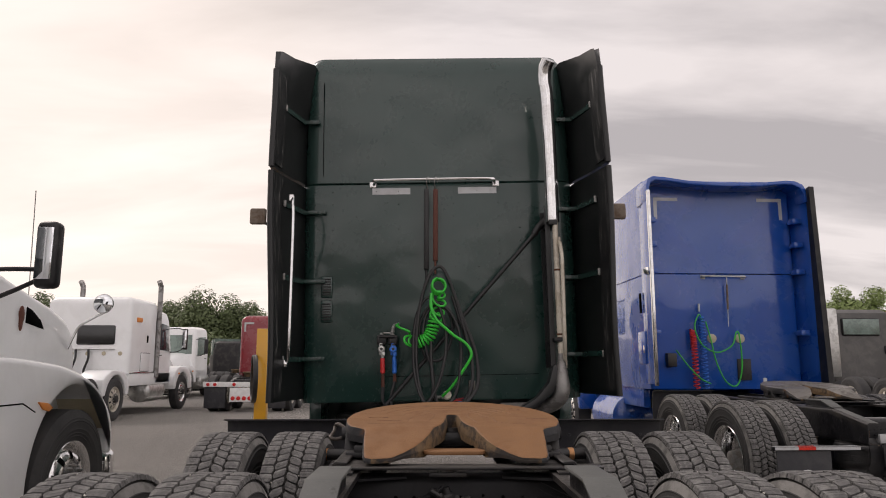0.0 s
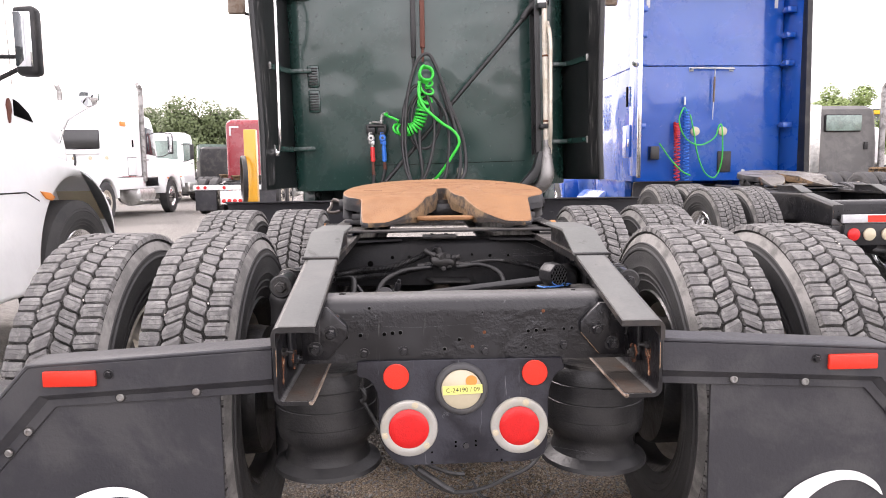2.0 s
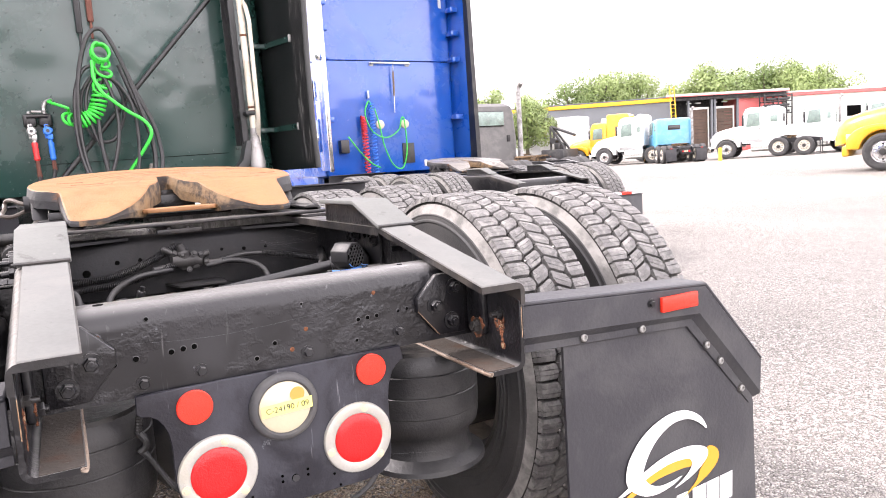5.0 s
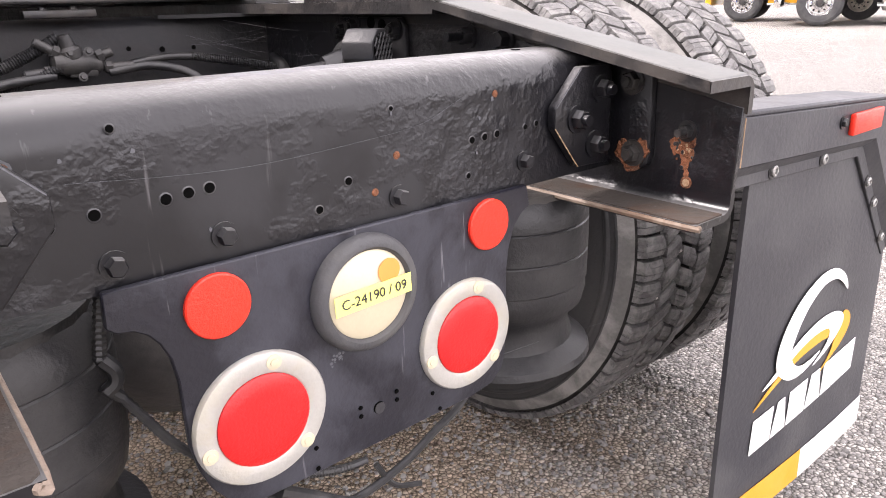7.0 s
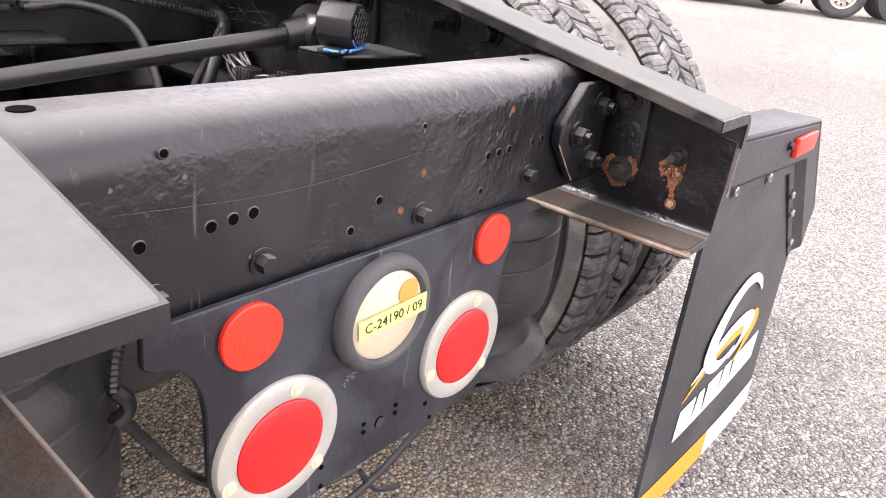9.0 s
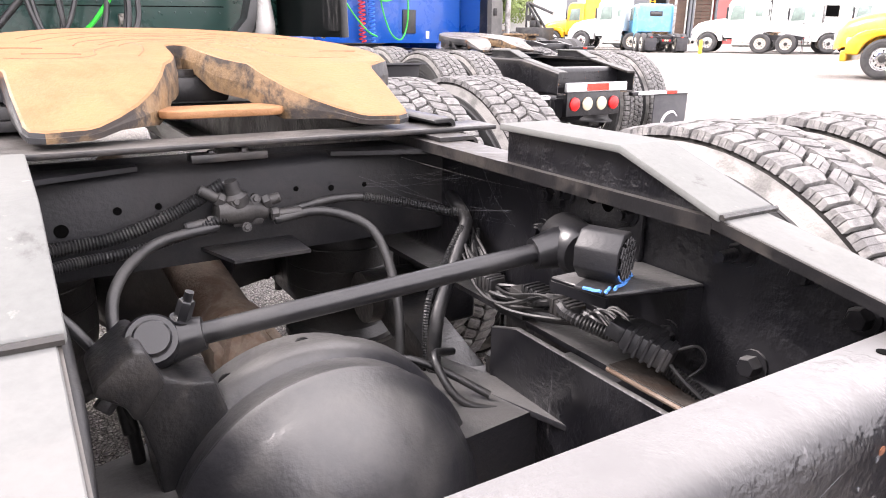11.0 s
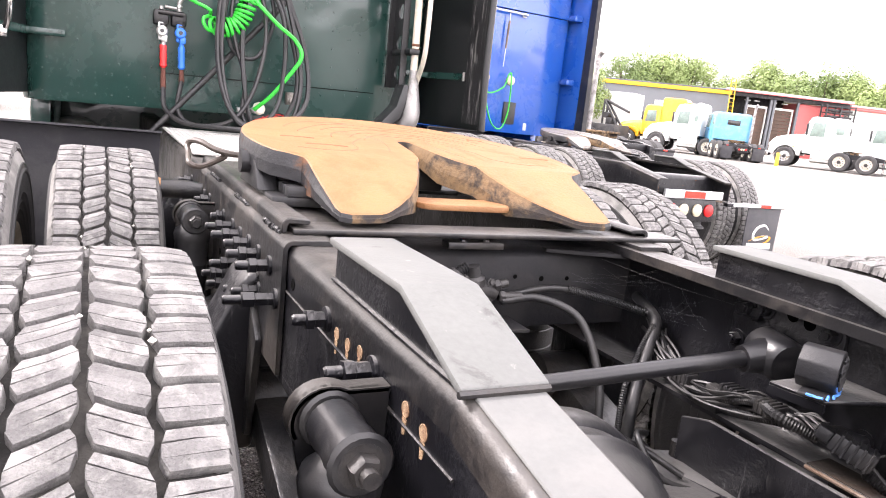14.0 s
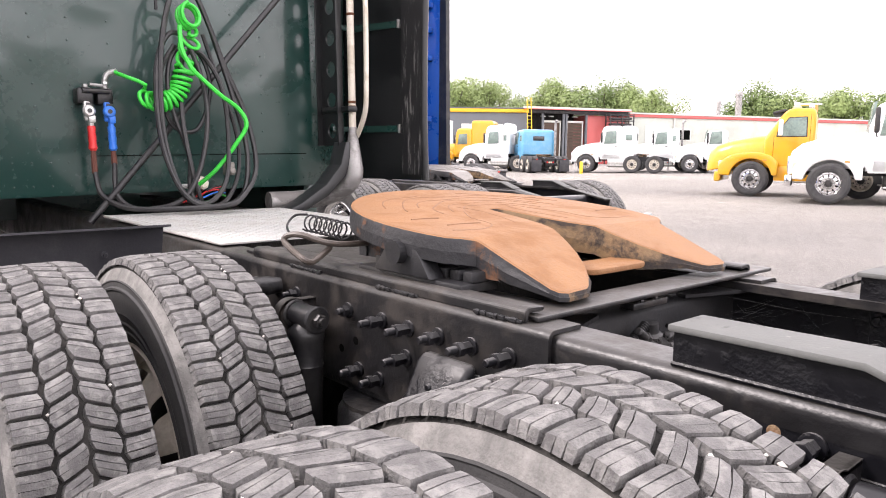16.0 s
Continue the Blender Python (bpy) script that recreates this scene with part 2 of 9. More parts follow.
M_TREAD = material("dusty_tread_rubber", (0.125, 0.121, 0.119), 0.78, vary=0.38, scale=36, fine=330, bump=0.7, dirt=(0.235, 0.23, 0.22), amount=0.8, dirt_scale=32, rand=0.12, spec=0.3, depth=0.004)
M_SHOULDER = material("dusty_tyre_shoulder", (0.140, 0.136, 0.130), 0.8, vary=0.2, scale=14, fine=160, bump=0.3, dirt=(0.30, 0.29, 0.275), amount=0.8, dirt_scale=9, spec=0.3, edge=(0.38, 0.6))
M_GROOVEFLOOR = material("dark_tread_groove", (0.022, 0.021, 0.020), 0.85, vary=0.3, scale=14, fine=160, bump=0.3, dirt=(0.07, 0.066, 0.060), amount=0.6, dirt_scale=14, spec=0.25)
M_STONE = material("pale_stuck_stone", (0.55, 0.52, 0.48), 0.8, vary=0.15, bump=0.1, rand=0.3)
M_HOSE = material("black_rubber_hose", (0.0095, 0.0095, 0.0105), 0.42, vary=0.25, bump=0.08, dirt=(0.06, 0.057, 0.053), amount=0.3, dirt_scale=12)
M_RUSTY = material("rusted_steel", RUST, 0.85, vary=0.4, scale=25, fine=200, bump=0.5, dirt=(0.05, 0.03, 0.02), amount=0.6, dirt_scale=16)
M_GREASE = material("rust_dusted_steel_plate", (0.226, 0.106, 0.039), 0.60, vary=0.16, scale=9, fine=140, bump=0.22, dirt=(0.182, 0.083, 0.033), amount=0.75, dirt_scale=4, edge=(0.47, 0.70))
M_FWSIDE = material("scraped_black_casting", (0.17, 0.105, 0.05), 0.6, vary=0.35, scale=12, fine=90, bump=0.25, dirt=(0.020, 0.020, 0.022), amount=0.92, dirt_scale=6, edge=(0.44, 0.58))
M_FWBLACK = material("black_casting_with_rust", (0.018, 0.018, 0.020), 0.5, vary=0.35, scale=12, fine=60, bump=0.22, dirt=(0.17, 0.075, 0.033), amount=0.75, dirt_scale=9, edge=(0.56, 0.66))
M_SHAFT = material("dusty_brown_shaft", (0.20, 0.155, 0.12), 0.7, vary=0.3, scale=12, fine=90, bump=0.3, dirt=(0.11, 0.060, 0.035), amount=0.6, dirt_scale=9)
M_WORN = material("scuffed_black_rubber", (0.010, 0.010, 0.011), 0.45, vary=0.3, scale=6, fine=90, bump=0.1, dirt=(0.20, 0.195, 0.185), amount=0.7, dirt_scale=5, edge=(0.52, 0.66), stretch=(9, 9, 1.0))
M_CHROME = material("polished_chrome", (0.78, 0.78, 0.78), 0.10, 1.0, vary=0.05, bump=0.02, dirt=(0.45, 0.42, 0.38), amount=0.25, dirt_scale=8)
M_STEEL = material("zinc_bolt_steel", (0.30, 0.30, 0.29), 0.45, 0.7, vary=0.25, scale=30, bump=0.2, dirt=RUST, amount=0.25, dirt_scale=20)
M_ALU = material("brushed_aluminium", (0.60, 0.60, 0.58), 0.33, 0.85, vary=0.1, fine=200, bump=0.06, dirt=(0.32, 0.31, 0.29), amount=0.45, dirt_scale=7)
M_DECK = material("weathered_tread_plate", (0.50, 0.50, 0.48), 0.48, 0.45, vary=0.14, fine=120, bump=0.12, dirt=(0.36, 0.34, 0.31), amount=0.6, dirt_scale=6)
M_RIM = material("dusty_painted_wheel", (0.56, 0.52, 0.45), 0.55, 0.1, vary=0.15, bump=0.15, dirt=(0.30, 0.25, 0.19), amount=0.5, dirt_scale=7)
M_GREEN = material("dark_green_cab_paint", (0.0085, 0.036, 0.0295), 0.26, vary=0.10, scale=1.3, fine=30, bump=0.015, dirt=(0.040, 0.070, 0.064), amount=0.22, dirt_scale=1.6, coat=0.55, wave=(1.7, 0.045))
M_BLUE = material("bright_blue_cab_paint", (0.005, 0.074, 0.38), 0.22, vary=0.08, scale=1.2, fine=30, bump=0.015, dirt=(0.035, 0.12, 0.38), amount=0.3, dirt_scale=1.4, coat=0.8, wave=(1.5, 0.03))
M_WHITE = material("white_truck_paint", (0.86, 0.87, 0.87), 0.3, vary=0.02, scale=1.4, fine=30, bump=0.01, dirt=(0.66, 0.66, 0.64), amount=0.2, dirt_scale=1.6, coat=0.6)
M_CHALK = material("chalky_white_truck_paint", (0.68, 0.69, 0.69), 0.42, vary=0.04, scale=1.2, fine=30, bump=0.01, dirt=(0.50, 0.50, 0.48), amount=0.4, dirt_scale=1.4, coat=0.3)
M_RED = material("dark_red_truck_paint", (0.23, 0.008, 0.017), 0.25, vary=0.08, scale=1.2, fine=30, bump=0.01, dirt=(0.24, 0.035, 0.035), amount=0.15, coat=0.6)
M_YELLOW = material("yellow_truck_paint", (0.66, 0.32, 0.008), 0.3, vary=0.06, scale=1.2, fine=30, bump=0.01, dirt=(0.55, 0.33, 0.06), amount=0.3, coat=0.5)
M_SKYBLUE = material("light_blue_truck_paint", (0.07, 0.29, 0.48), 0.3, vary=0.06, scale=1.2, fine=30, bump=0.01, dirt=(0.2, 0.4, 0.5), amount=0.3, coat=0.5)
M_GREYCAB = material("primer_grey_cab_paint", (0.10, 0.098, 0.095), 0.5, vary=0.12, scale=1.5, fine=40, bump=0.03, dirt=(0.20, 0.19, 0.18), amount=0.4)
M_GLASS = glass("tinted_window_glass", (0.03, 0.04, 0.045))
# daylight through the solid cabs is painted into the pane colour
M_FARGLASS = material("sky_painted_cab_glass", (0.20, 0.265, 0.235), 0.12, vary=0.25, scale=1.2, fine=20, bump=0.0, dirt=(0.05, 0.055, 0.05), amount=0.5, dirt_scale=2.5)
M_DARKGLASS = glass("black_tinted_glass", (0.006, 0.007, 0.008), 0.25)
M_MIRROR = material("mirror_glass", (0.8, 0.82, 0.84), 0.03, 1.0, vary=0.01, bump=0.0)
M_LENS = material("red_lamp_lens", (0.56, 0.012, 0.012), 0.3, vary=0.16, scale=55, fine=260, bump=0.35, coat=0.12, depth=0.003, spec=0.35)
M_REFLECT = material("red_reflector_plastic", (0.66, 0.030, 0.013), 0.32, vary=0.08, scale=40, fine=420, bump=0.4, coat=0.1, depth=0.003, spec=0.35)
M_CREAM = material("yellowed_clear_lens", (0.50, 0.44, 0.31), 0.3, vary=0.06, scale=20, fine=120, bump=0.06, coat=0.4)
M_BEZEL = material("stainless_lamp_ring", (0.40, 0.39, 0.36), 0.38, 0.4, vary=0.1, fine=160, bump=0.08, dirt=(0.42, 0.38, 0.28), amount=0.4, dirt_scale=16)
M_STICKER = material("yellow_paper_sticker", (0.72, 0.70, 0.20), 0.6, vary=0.03, bump=0.03)
M_INK = material("black_printed_ink", (0.02, 0.02, 0.02), 0.6, vary=0.05, bump=0.0)
M_ORANGE = material("orange_round_sticker", (0.74, 0.25, 0.05), 0.55, vary=0.04, bump=0.02)
M_FLAP = material("black_rubber_flap", (0.022, 0.022, 0.027), 0.52, vary=0.15, scale=3, fine=110, bump=0.12, dirt=(0.10, 0.098, 0.095), amount=0.28, dirt_scale=4)
M_PRINTW = material("white_flap_print", (0.78, 0.78, 0.77), 0.55, vary=0.05, fine=120, bump=0.05, dirt=(0.55, 0.54, 0.52), amount=0.4, dirt_scale=9)
M_PRINTY = material("amber_flap_print", (0.56, 0.265, 0.018), 0.55, vary=0.06, fine=120, bump=0.05, dirt=(0.55, 0.32, 0.06), amount=0.35, dirt_scale=9)
M_TAPE = material("silver_reflective_tape", (0.52, 0.53, 0.54), 0.4, 0.2, vary=0.06, bump=0.03, dirt=(0.36, 0.36, 0.35), amount=0.4, dirt_scale=9)
M_GREENHOSE = material("bright_green_air_hose", (0.02, 0.52, 0.045), 0.35, vary=0.08, bump=0.03)
M_REDGRIP = material("red_coupling_grip", (0.62, 0.03, 0.03), 0.4, vary=0.1, bump=0.08)
M_BLUEGRIP = material("blue_coupling_grip", (0.02, 0.16, 0.62), 0.4, vary=0.1, bump=0.08)
M_STRAP = material("rust_brown_strap", (0.12, 0.04, 0.026), 0.75, vary=0.3, bump=0.3)
M_BLUETAG = material("blue_paint_marker", (0.08, 0.24, 0.62), 0.5, vary=0.15, bump=0.05)
M_FAIR = material("black_fairing_plastic", (0.006, 0.0065, 0.007), 0.32, vary=0.25, scale=2, fine=60, bump=0.04, dirt=(0.028, 0.03, 0.03), amount=0.25, dirt_scale=3)
M_GREASY = material("greasy_bare_steel", (0.20, 0.185, 0.165), 0.36, 0.4, vary=0.3, scale=8, fine=80, bump=0.2, dirt=(0.05, 0.04, 0.03), amount=0.5, dirt_scale=6)
M_HOLE = material("drilled_hole_dark", (0.0012, 0.0012, 0.0012), 0.9, vary=0.1, bump=0.0, spec=0.05)
M_PLATE = material("black_lamp_plate_paint", (0.0085, 0.0085, 0.0135), 0.34, vary=0.25, scale=6, fine=120, bump=0.12, dirt=(0.040, 0.041, 0.052), amount=0.6, dirt_scale=7, spec=0.45, streak=((0.20, 0.195, 0.21), 0.8))
M_RUSTRIM = material("tan_rust_run", (0.30, 0.20, 0.12), 0.7, vary=0.4, scale=40, fine=200, bump=0.3, dirt=(0.12, 0.05, 0.02), amount=0.7, dirt_scale=30)
M_PALEPIPE = material("yellowed_white_pipe_paint", (0.60, 0.55, 0.46), 0.35, 0.1, vary=0.08, scale=8, fine=90, bump=0.05, dirt=(0.36, 0.29, 0.20), amount=0.5, dirt_scale=10, coat=0.2)
M_DULLPIPE = material("dull_exhaust_steel", (0.34, 0.33, 0.32), 0.5, 0.7, vary=0.15, scale=7, fine=90, bump=0.08, dirt=(0.12, 0.11, 0.10), amount=0.6, dirt_scale=6)
M_ROD = material("smooth_black_rod_paint", (0.0095, 0.0095, 0.011), 0.30, vary=0.2, scale=8, fine=120, bump=0.05, dirt=(0.05, 0.048, 0.046), amount=0.35, dirt_scale=7)
M_CHIP = material("grey_primer_chip", (0.07, 0.072, 0.08), 0.6, vary=0.2, bump=0.0)
M_GASKET = material("dusty_rubber_gasket", (0.045, 0.045, 0.048), 0.6, vary=0.2, scale=12, fine=150, bump=0.15, dirt=(0.095, 0.092, 0.086), amount=0.6, dirt_scale=14, edge=(0.4, 0.7))
M_GROOVE = material("brown_grease_groove", (0.165, 0.074, 0.031), 0.6, vary=0.3, scale=20, bump=0.2)


# ---- mesh helpers ----
from mathutils.geometry import tessellate_polygon

class Build:
    """Collects verts, faces and material slots for one mesh."""

    def __init__(self):
        self.v, self.f, self.mi, self.mats = [], [], [], []
        self.cur = 0

    def use(self, m):
        if m not in self.mats:
            self.mats.append(m)
        self.cur = self.mats.index(m)
        return self

    def add(self, verts, faces):
        n = len(self.v)
        self.v += [tuple(p) for p in verts]
        self.f += [tuple(i + n for i in f) for f in faces]
        self.mi += [self.cur] * len(faces)
        return self

    def bm(self, b):
        b.verts.index_update()
        return self.add([v.co for v in b.verts], [[v.index for v in f.verts] for f in b.faces])

    def box(self, x0, x1, y0, y1, z0, z1, r=0.0, seg=2):
        if r <= 0:
            p = [(x, y, z) for z in (z0, z1) for y in (y0, y1) for x in (x0, x1)]
            return self.add(p, [(0, 2, 3, 1), (4, 5, 7, 6), (0, 1, 5, 4), (2, 6, 7, 3), (0, 4, 6, 2), (1, 3, 7, 5)])
        b = bmesh.new()
        bmesh.ops.create_cube(b, size=1.0)
        for v in b.verts:
            v.co = ((x0 + x1) / 2 + v.co.x * (x1 - x0), (y0 + y1) / 2 + v.co.y * (y1 - y0), (z0 + z1) / 2 + v.co.z * (z1 - z0))
        bmesh.ops.bevel(b, geom=b.edges[:], offset=r, segments=seg, affect="EDGES", profile=0.5)
        self.bm(b)
        b.free()
        return self

    def slab(self, pts, axis, a0, a1, r=0.0, seg=2):
        """A polygon pts, in the two other axes in order, made thick from a0 to a1 along axis."""
        def at(p, a):
            q = list(p)
            q.insert("xyz".index(axis), a)
            return q
        b = bmesh.new()
        lo = [b.verts.new(at(p, a0)) for p in pts]
        hi = [b.verts.new(at(p, a1)) for p in pts]
        n = len(pts)
        b.faces.new(lo[::-1])
        b.faces.new(hi)
        for i in range(n):
            b.faces.new((lo[i], lo[(i + 1) % n], hi[(i + 1) % n], hi[i]))
        bmesh.ops.recalc_face_normals(b, faces=b.faces[:])
        if r:
            bmesh.ops.bevel(b, geom=b.edges[:], offset=r, segments=seg, affect="EDGES", profile=0.5)
        bmesh.ops.triangulate(b, faces=[f for f in b.faces if len(f.verts) > 4])
        self.bm(b)
        b.free()
        return self

    def lathe(self, prof, p0, way, seg=24, closed=False):
        """Turns prof, a list of (radius, height), about the line from p0 along way."""
        w = Vector(way).normalized()
        u = w.orthogonal().normalized()
        t = w.cross(u)
        p0 = Vector(p0)
        ring = [[p0 + w * h + (u * math.cos(2 * math.pi * k / seg) + t * math.sin(2 * math.pi * k / seg)) * r for k in range(seg)] for r, h in prof]
        verts = [p for rr in ring for p in rr]
        faces = []
        for i in range(len(prof) - 1):
            for k in range(seg):
                a, b = i * seg + k, i * seg + (k + 1) % seg
                faces.append((a, b, b + seg, a + seg))
        if not closed:
            if prof[0][0] > 1e-4:
                faces.append(tuple(range(seg))[::-1])
            if prof[-1][0] > 1e-4:
                faces.append(tuple(range((len(prof) - 1) * seg, len(prof) * seg)))
        return self.add(verts, faces)

    def rod(self, p0, p1, r, seg=12, r1=None):
        d = Vector(p1) - Vector(p0)
        return self.lathe([(r, 0), (r if r1 is None else r1, d.length)], p0, d, seg)

    def pipe(self, pts, r, seg=8, smooth=6, closed=False):
        """A round tube along a soft curve through pts."""
        c = curve_points(pts, smooth, closed) if smooth else [Vector(p) for p in pts]
        n = len(c)
        verts, faces, u = [], [], None
        for i, p in enumerate(c):
            w = (c[(i + 1) % n] - c[i - 1]) if closed else (c[min(i + 1, n - 1)] - c[max(i - 1, 0)])
            w = w.normalized() if w.length > 1e-9 else Vector((0, 0, 1))
            u = w.orthogonal() if u is None else u - w * u.dot(w)
            u = (u if u.length > 1e-6 else w.orthogonal()).normalized()
            t = w.cross(u)
            verts += [p + (u * math.cos(2 * math.pi * k / seg) + t * math.sin(2 * math.pi * k / seg)) * r for k in range(seg)]
        for i in range(n if closed else n - 1):
            for k in range(seg):
                a, b = i * seg + k, i * seg + (k + 1) % seg
                j = (i + 1) % n
                faces.append((a, b, j * seg + (k + 1) % seg, j * seg + k))
        if not closed:
            faces += [tuple(range(seg))[::-1], tuple(range((n - 1) * seg, n * seg))]
        return self.add(verts, faces)

    def bolt(self, p, way, r=0.012, length=0.02, washer=True, stud=0.0):
        """A hexagon bolt head or nut, on a washer, with a stud end."""
        w = Vector(way).normalized()
        p = Vector(p)
        if washer:
            self.lathe([(r * 1.45, 0), (r * 1.45, r * 0.25), (0, r * 0.25)], p, w, 14)
        self.lathe([(r, r * 0.2), (r, length - r * 0.2), (r * 0.85, length), (0, length)], p, w, 6)
        if stud:
            self.lathe([(r * 0.55, length * 0.9), (r * 0.55, length + stud), (0, length + stud)], p, w, 10)
        return self


def curve_points(pts, n, closed=False):
    """Points along a Catmull-Rom curve."""
    p = [Vector(q) for q in pts]
    out, m = [], len(p)
    for i in range(m if closed else m - 1):
        a = p[(i - 1) % m] if closed or i else p[0] * 2 - p[1]
        b, c = p[i], p[(i + 1) % m]
        d = p[(i + 2) % m] if closed or i + 2 < m else c * 2 - b
        for k in range(n):
            t = k / n
            out.append(0.5 * (2 * b + (c - a) * t + (2 * a - 5 * b + 4 * c - d) * t * t + (3 * b - a - 3 * c + d) * t ** 3))
    return out if closed else out + [p[-1]]


def mesh_of(name, bl, mat=None, angle=38):
    me = bpy.data.meshes.new(name)
    me.from_pydata(bl.v, [], bl.f)
    for m in (bl.mats or [mat]):
        me.materials.append(m)
    if len(bl.mats) > 1:
        me.polygons.foreach_set("material_index", bl.mi)
    b = bmesh.new()
    b.from_mesh(me)
    bmesh.ops.recalc_face_normals(b, faces=b.faces[:])
    b.to_mesh(me)
    b.free()
    me.shade_smooth()
    me.set_sharp_from_angle(angle=radians(angle))
    return me


def part(name, bl, mat, parent=None, label="", at=None):
    """One mesh object, from a Build or from a ready mesh, under its thing."""
    me = bl if isinstance(bl, bpy.types.Mesh) else mesh_of(name, bl, mat)
    ob = new(name, me)
    if parent is not None:
        ob.parent = parent
    if at is not None:
        ob.matrix_basis = at
    if label:
        ob["label"] = label
    return ob


def thing(name, label, category, at=None, group="", kind=""):
    ob = new(name)
    if at is not None:
        ob.matrix_basis = at
    return tagged(ob, label, category, group, kind)


def mirror(pts, s):
    return [(s * p[0], *p[1:]) for p in pts]


def disc_arc(cx, cy, r, a0, a1, n):
    return [(cx + r * math.cos(radians(a0 + (a1 - a0) * i / n)), cy + r * math.sin(radians(a0 + (a1 - a0) * i / n))) for i in range(n + 1)]


# ---- ground ----
def ground_material():
    m = bpy.data.materials.new("worn_gravel_and_tar_yard")
    m.use_nodes = True
    nt = m.node_tree
    b = nt.nodes["Principled BSDF"]
    b.inputs["Roughness"].default_value = 0.92
    b.inputs["Specular IOR Level"].default_value = 0.06
    co = nt.nodes.new("ShaderNodeTexCoord")
    src = co.outputs["Object"]
    cells = node(nt, "ShaderNodeTexVoronoi", Scale=92.0)
    gaps = node(nt, "ShaderNodeTexVoronoi", Scale=92.0)
    gaps.feature = "DISTANCE_TO_EDGE"
    grit = node(nt, "ShaderNodeTexNoise", Scale=240.0, Detail=3.0)
    soft = node(nt, "ShaderNodeTexNoise", Scale=0.9, Detail=7.0, Roughness=0.65)
    wide = node(nt, "ShaderNodeTexNoise", Scale=0.07, Detail=5.0)
    for n in (cells, gaps, grit, soft, wide):
        link(nt, src, n.inputs["Vector"])
    stone = nt.nodes.new("ShaderNodeValToRGB")
    e = stone.color_ramp.elements
    e[0].position, e[0].color = 0.0, (0.12, 0.115, 0.11, 1)
    e[1].position, e[1].color = 1.0, (0.46, 0.44, 0.41, 1)
    mid = e.new(0.5)
    mid.color = (0.26, 0.245, 0.23, 1)
    sep = nt.nodes.new("ShaderNodeSeparateColor")
    link(nt, cells.outputs["Color"], sep.inputs[0])
    link(nt, sep.outputs[0], stone.inputs[0])
    base = nt.nodes.new("ShaderNodeMix")
    base.data_type = "RGBA"
    base.inputs["B"].default_value = (0.29, 0.278, 0.262, 1)
    fill = nt.nodes.new("ShaderNodeMapRange")
    fill.inputs["From Min"].default_value, fill.inputs["From Max"].default_value = 0.35, 0.7
    fill.inputs["To Min"].default_value, fill.inputs["To Max"].default_value = 0.05, 0.6
    link(nt, soft.outputs["Fac"], fill.inputs["Value"])
    link(nt, fill.outputs[0], base.inputs["Factor"])
    link(nt, stone.outputs[0], base.inputs["A"])
    far = nt.nodes.new("ShaderNodeMix")
    far.data_type, far.blend_type = "RGBA", "MULTIPLY"
    far.inputs["Factor"].default_value = 1.0
    shade = nt.nodes.new("ShaderNodeValToRGB")
    shade.color_ramp.elements[0].position, shade.color_ramp.elements[0].color = 0.35, (0.74, 0.74, 0.75, 1)
    shade.color_ramp.elements[1].position, shade.color_ramp.elements[1].color = 0.65, (1.12, 1.10, 1.06, 1)
    link(nt, wide.outputs["Fac"], shade.inputs[0])
    link(nt, base.outputs["Result"], far.inputs["A"])
    link(nt, shade.outputs[0], far.inputs["B"])
    # a patch of brown silt
    away = nt.nodes.new("ShaderNodeVectorMath")
    away.operation = "DISTANCE"
    away.inputs[1].default_value = (0.10, 0.85, 0.0)
    link(nt, src, away.inputs[0])
    blot = node(nt, "ShaderNodeTexNoise", Scale=3.5, Detail=8.0, Roughness=0.7)
    link(nt, src, blot.inputs["Vector"])
    ragged = nt.nodes.new("ShaderNodeMath")
    ragged.operation, ragged.inputs[1].default_value = "MULTIPLY_ADD", 1.6
    link(nt, blot.outputs["Fac"], ragged.inputs[0])
    link(nt, away.outputs["Value"], ragged.inputs[2])
    silt = nt.nodes.new("ShaderNodeMapRange")
    for key, value in (("From Min", 1.25), ("From Max", 1.95), ("To Min", 0.72), ("To Max", 0.0)):
        silt.inputs[key].default_value = value
    link(nt, ragged.outputs[0], silt.inputs["Value"])
    muddy = nt.nodes.new("ShaderNodeMix")
    muddy.data_type = "RGBA"
    muddy.inputs["B"].default_value = (0.31, 0.238, 0.170, 1)
    link(nt, silt.outputs[0], muddy.inputs["Factor"])
    link(nt, far.outputs["Result"], muddy.inputs["A"])
    # dark joints between the stones
    joint = nt.nodes.new("ShaderNodeMapRange")
    for key, value in (("From Min", 0.0), ("From Max", 0.16), ("To Min", 0.30), ("To Max", 1.45)):
        joint.inputs[key].default_value = value
    link(nt, gaps.outputs["Distance"], joint.inputs["Value"])
    packed = nt.nodes.new("ShaderNodeMix")
    packed.data_type, packed.blend_type = "RGBA", "MULTIPLY"
    packed.inputs["Factor"].default_value = 1.0
    link(nt, muddy.outputs["Result"], packed.inputs["A"])
    link(nt, joint.outputs[0], packed.inputs["B"])
    link(nt, packed.outputs["Result"], b.inputs["Base Color"])
    high = nt.nodes.new("ShaderNodeMath")
    high.operation = "MULTIPLY_ADD"
    high.inputs[1].default_value = 0.35
    link(nt, grit.outputs["Fac"], high.inputs[0])
    link(nt, cells.outputs["Distance"], high.inputs[2])
    bp = nt.nodes.new("ShaderNodeBump")
    bp.inputs["Strength"].default_value, bp.inputs["Distance"].default_value = 0.9, 0.012
    bp.invert = True
    link(nt, high.outputs[0], bp.inputs["Height"])
    link(nt, bp.outputs[0], b.inputs["Normal"])
    return m


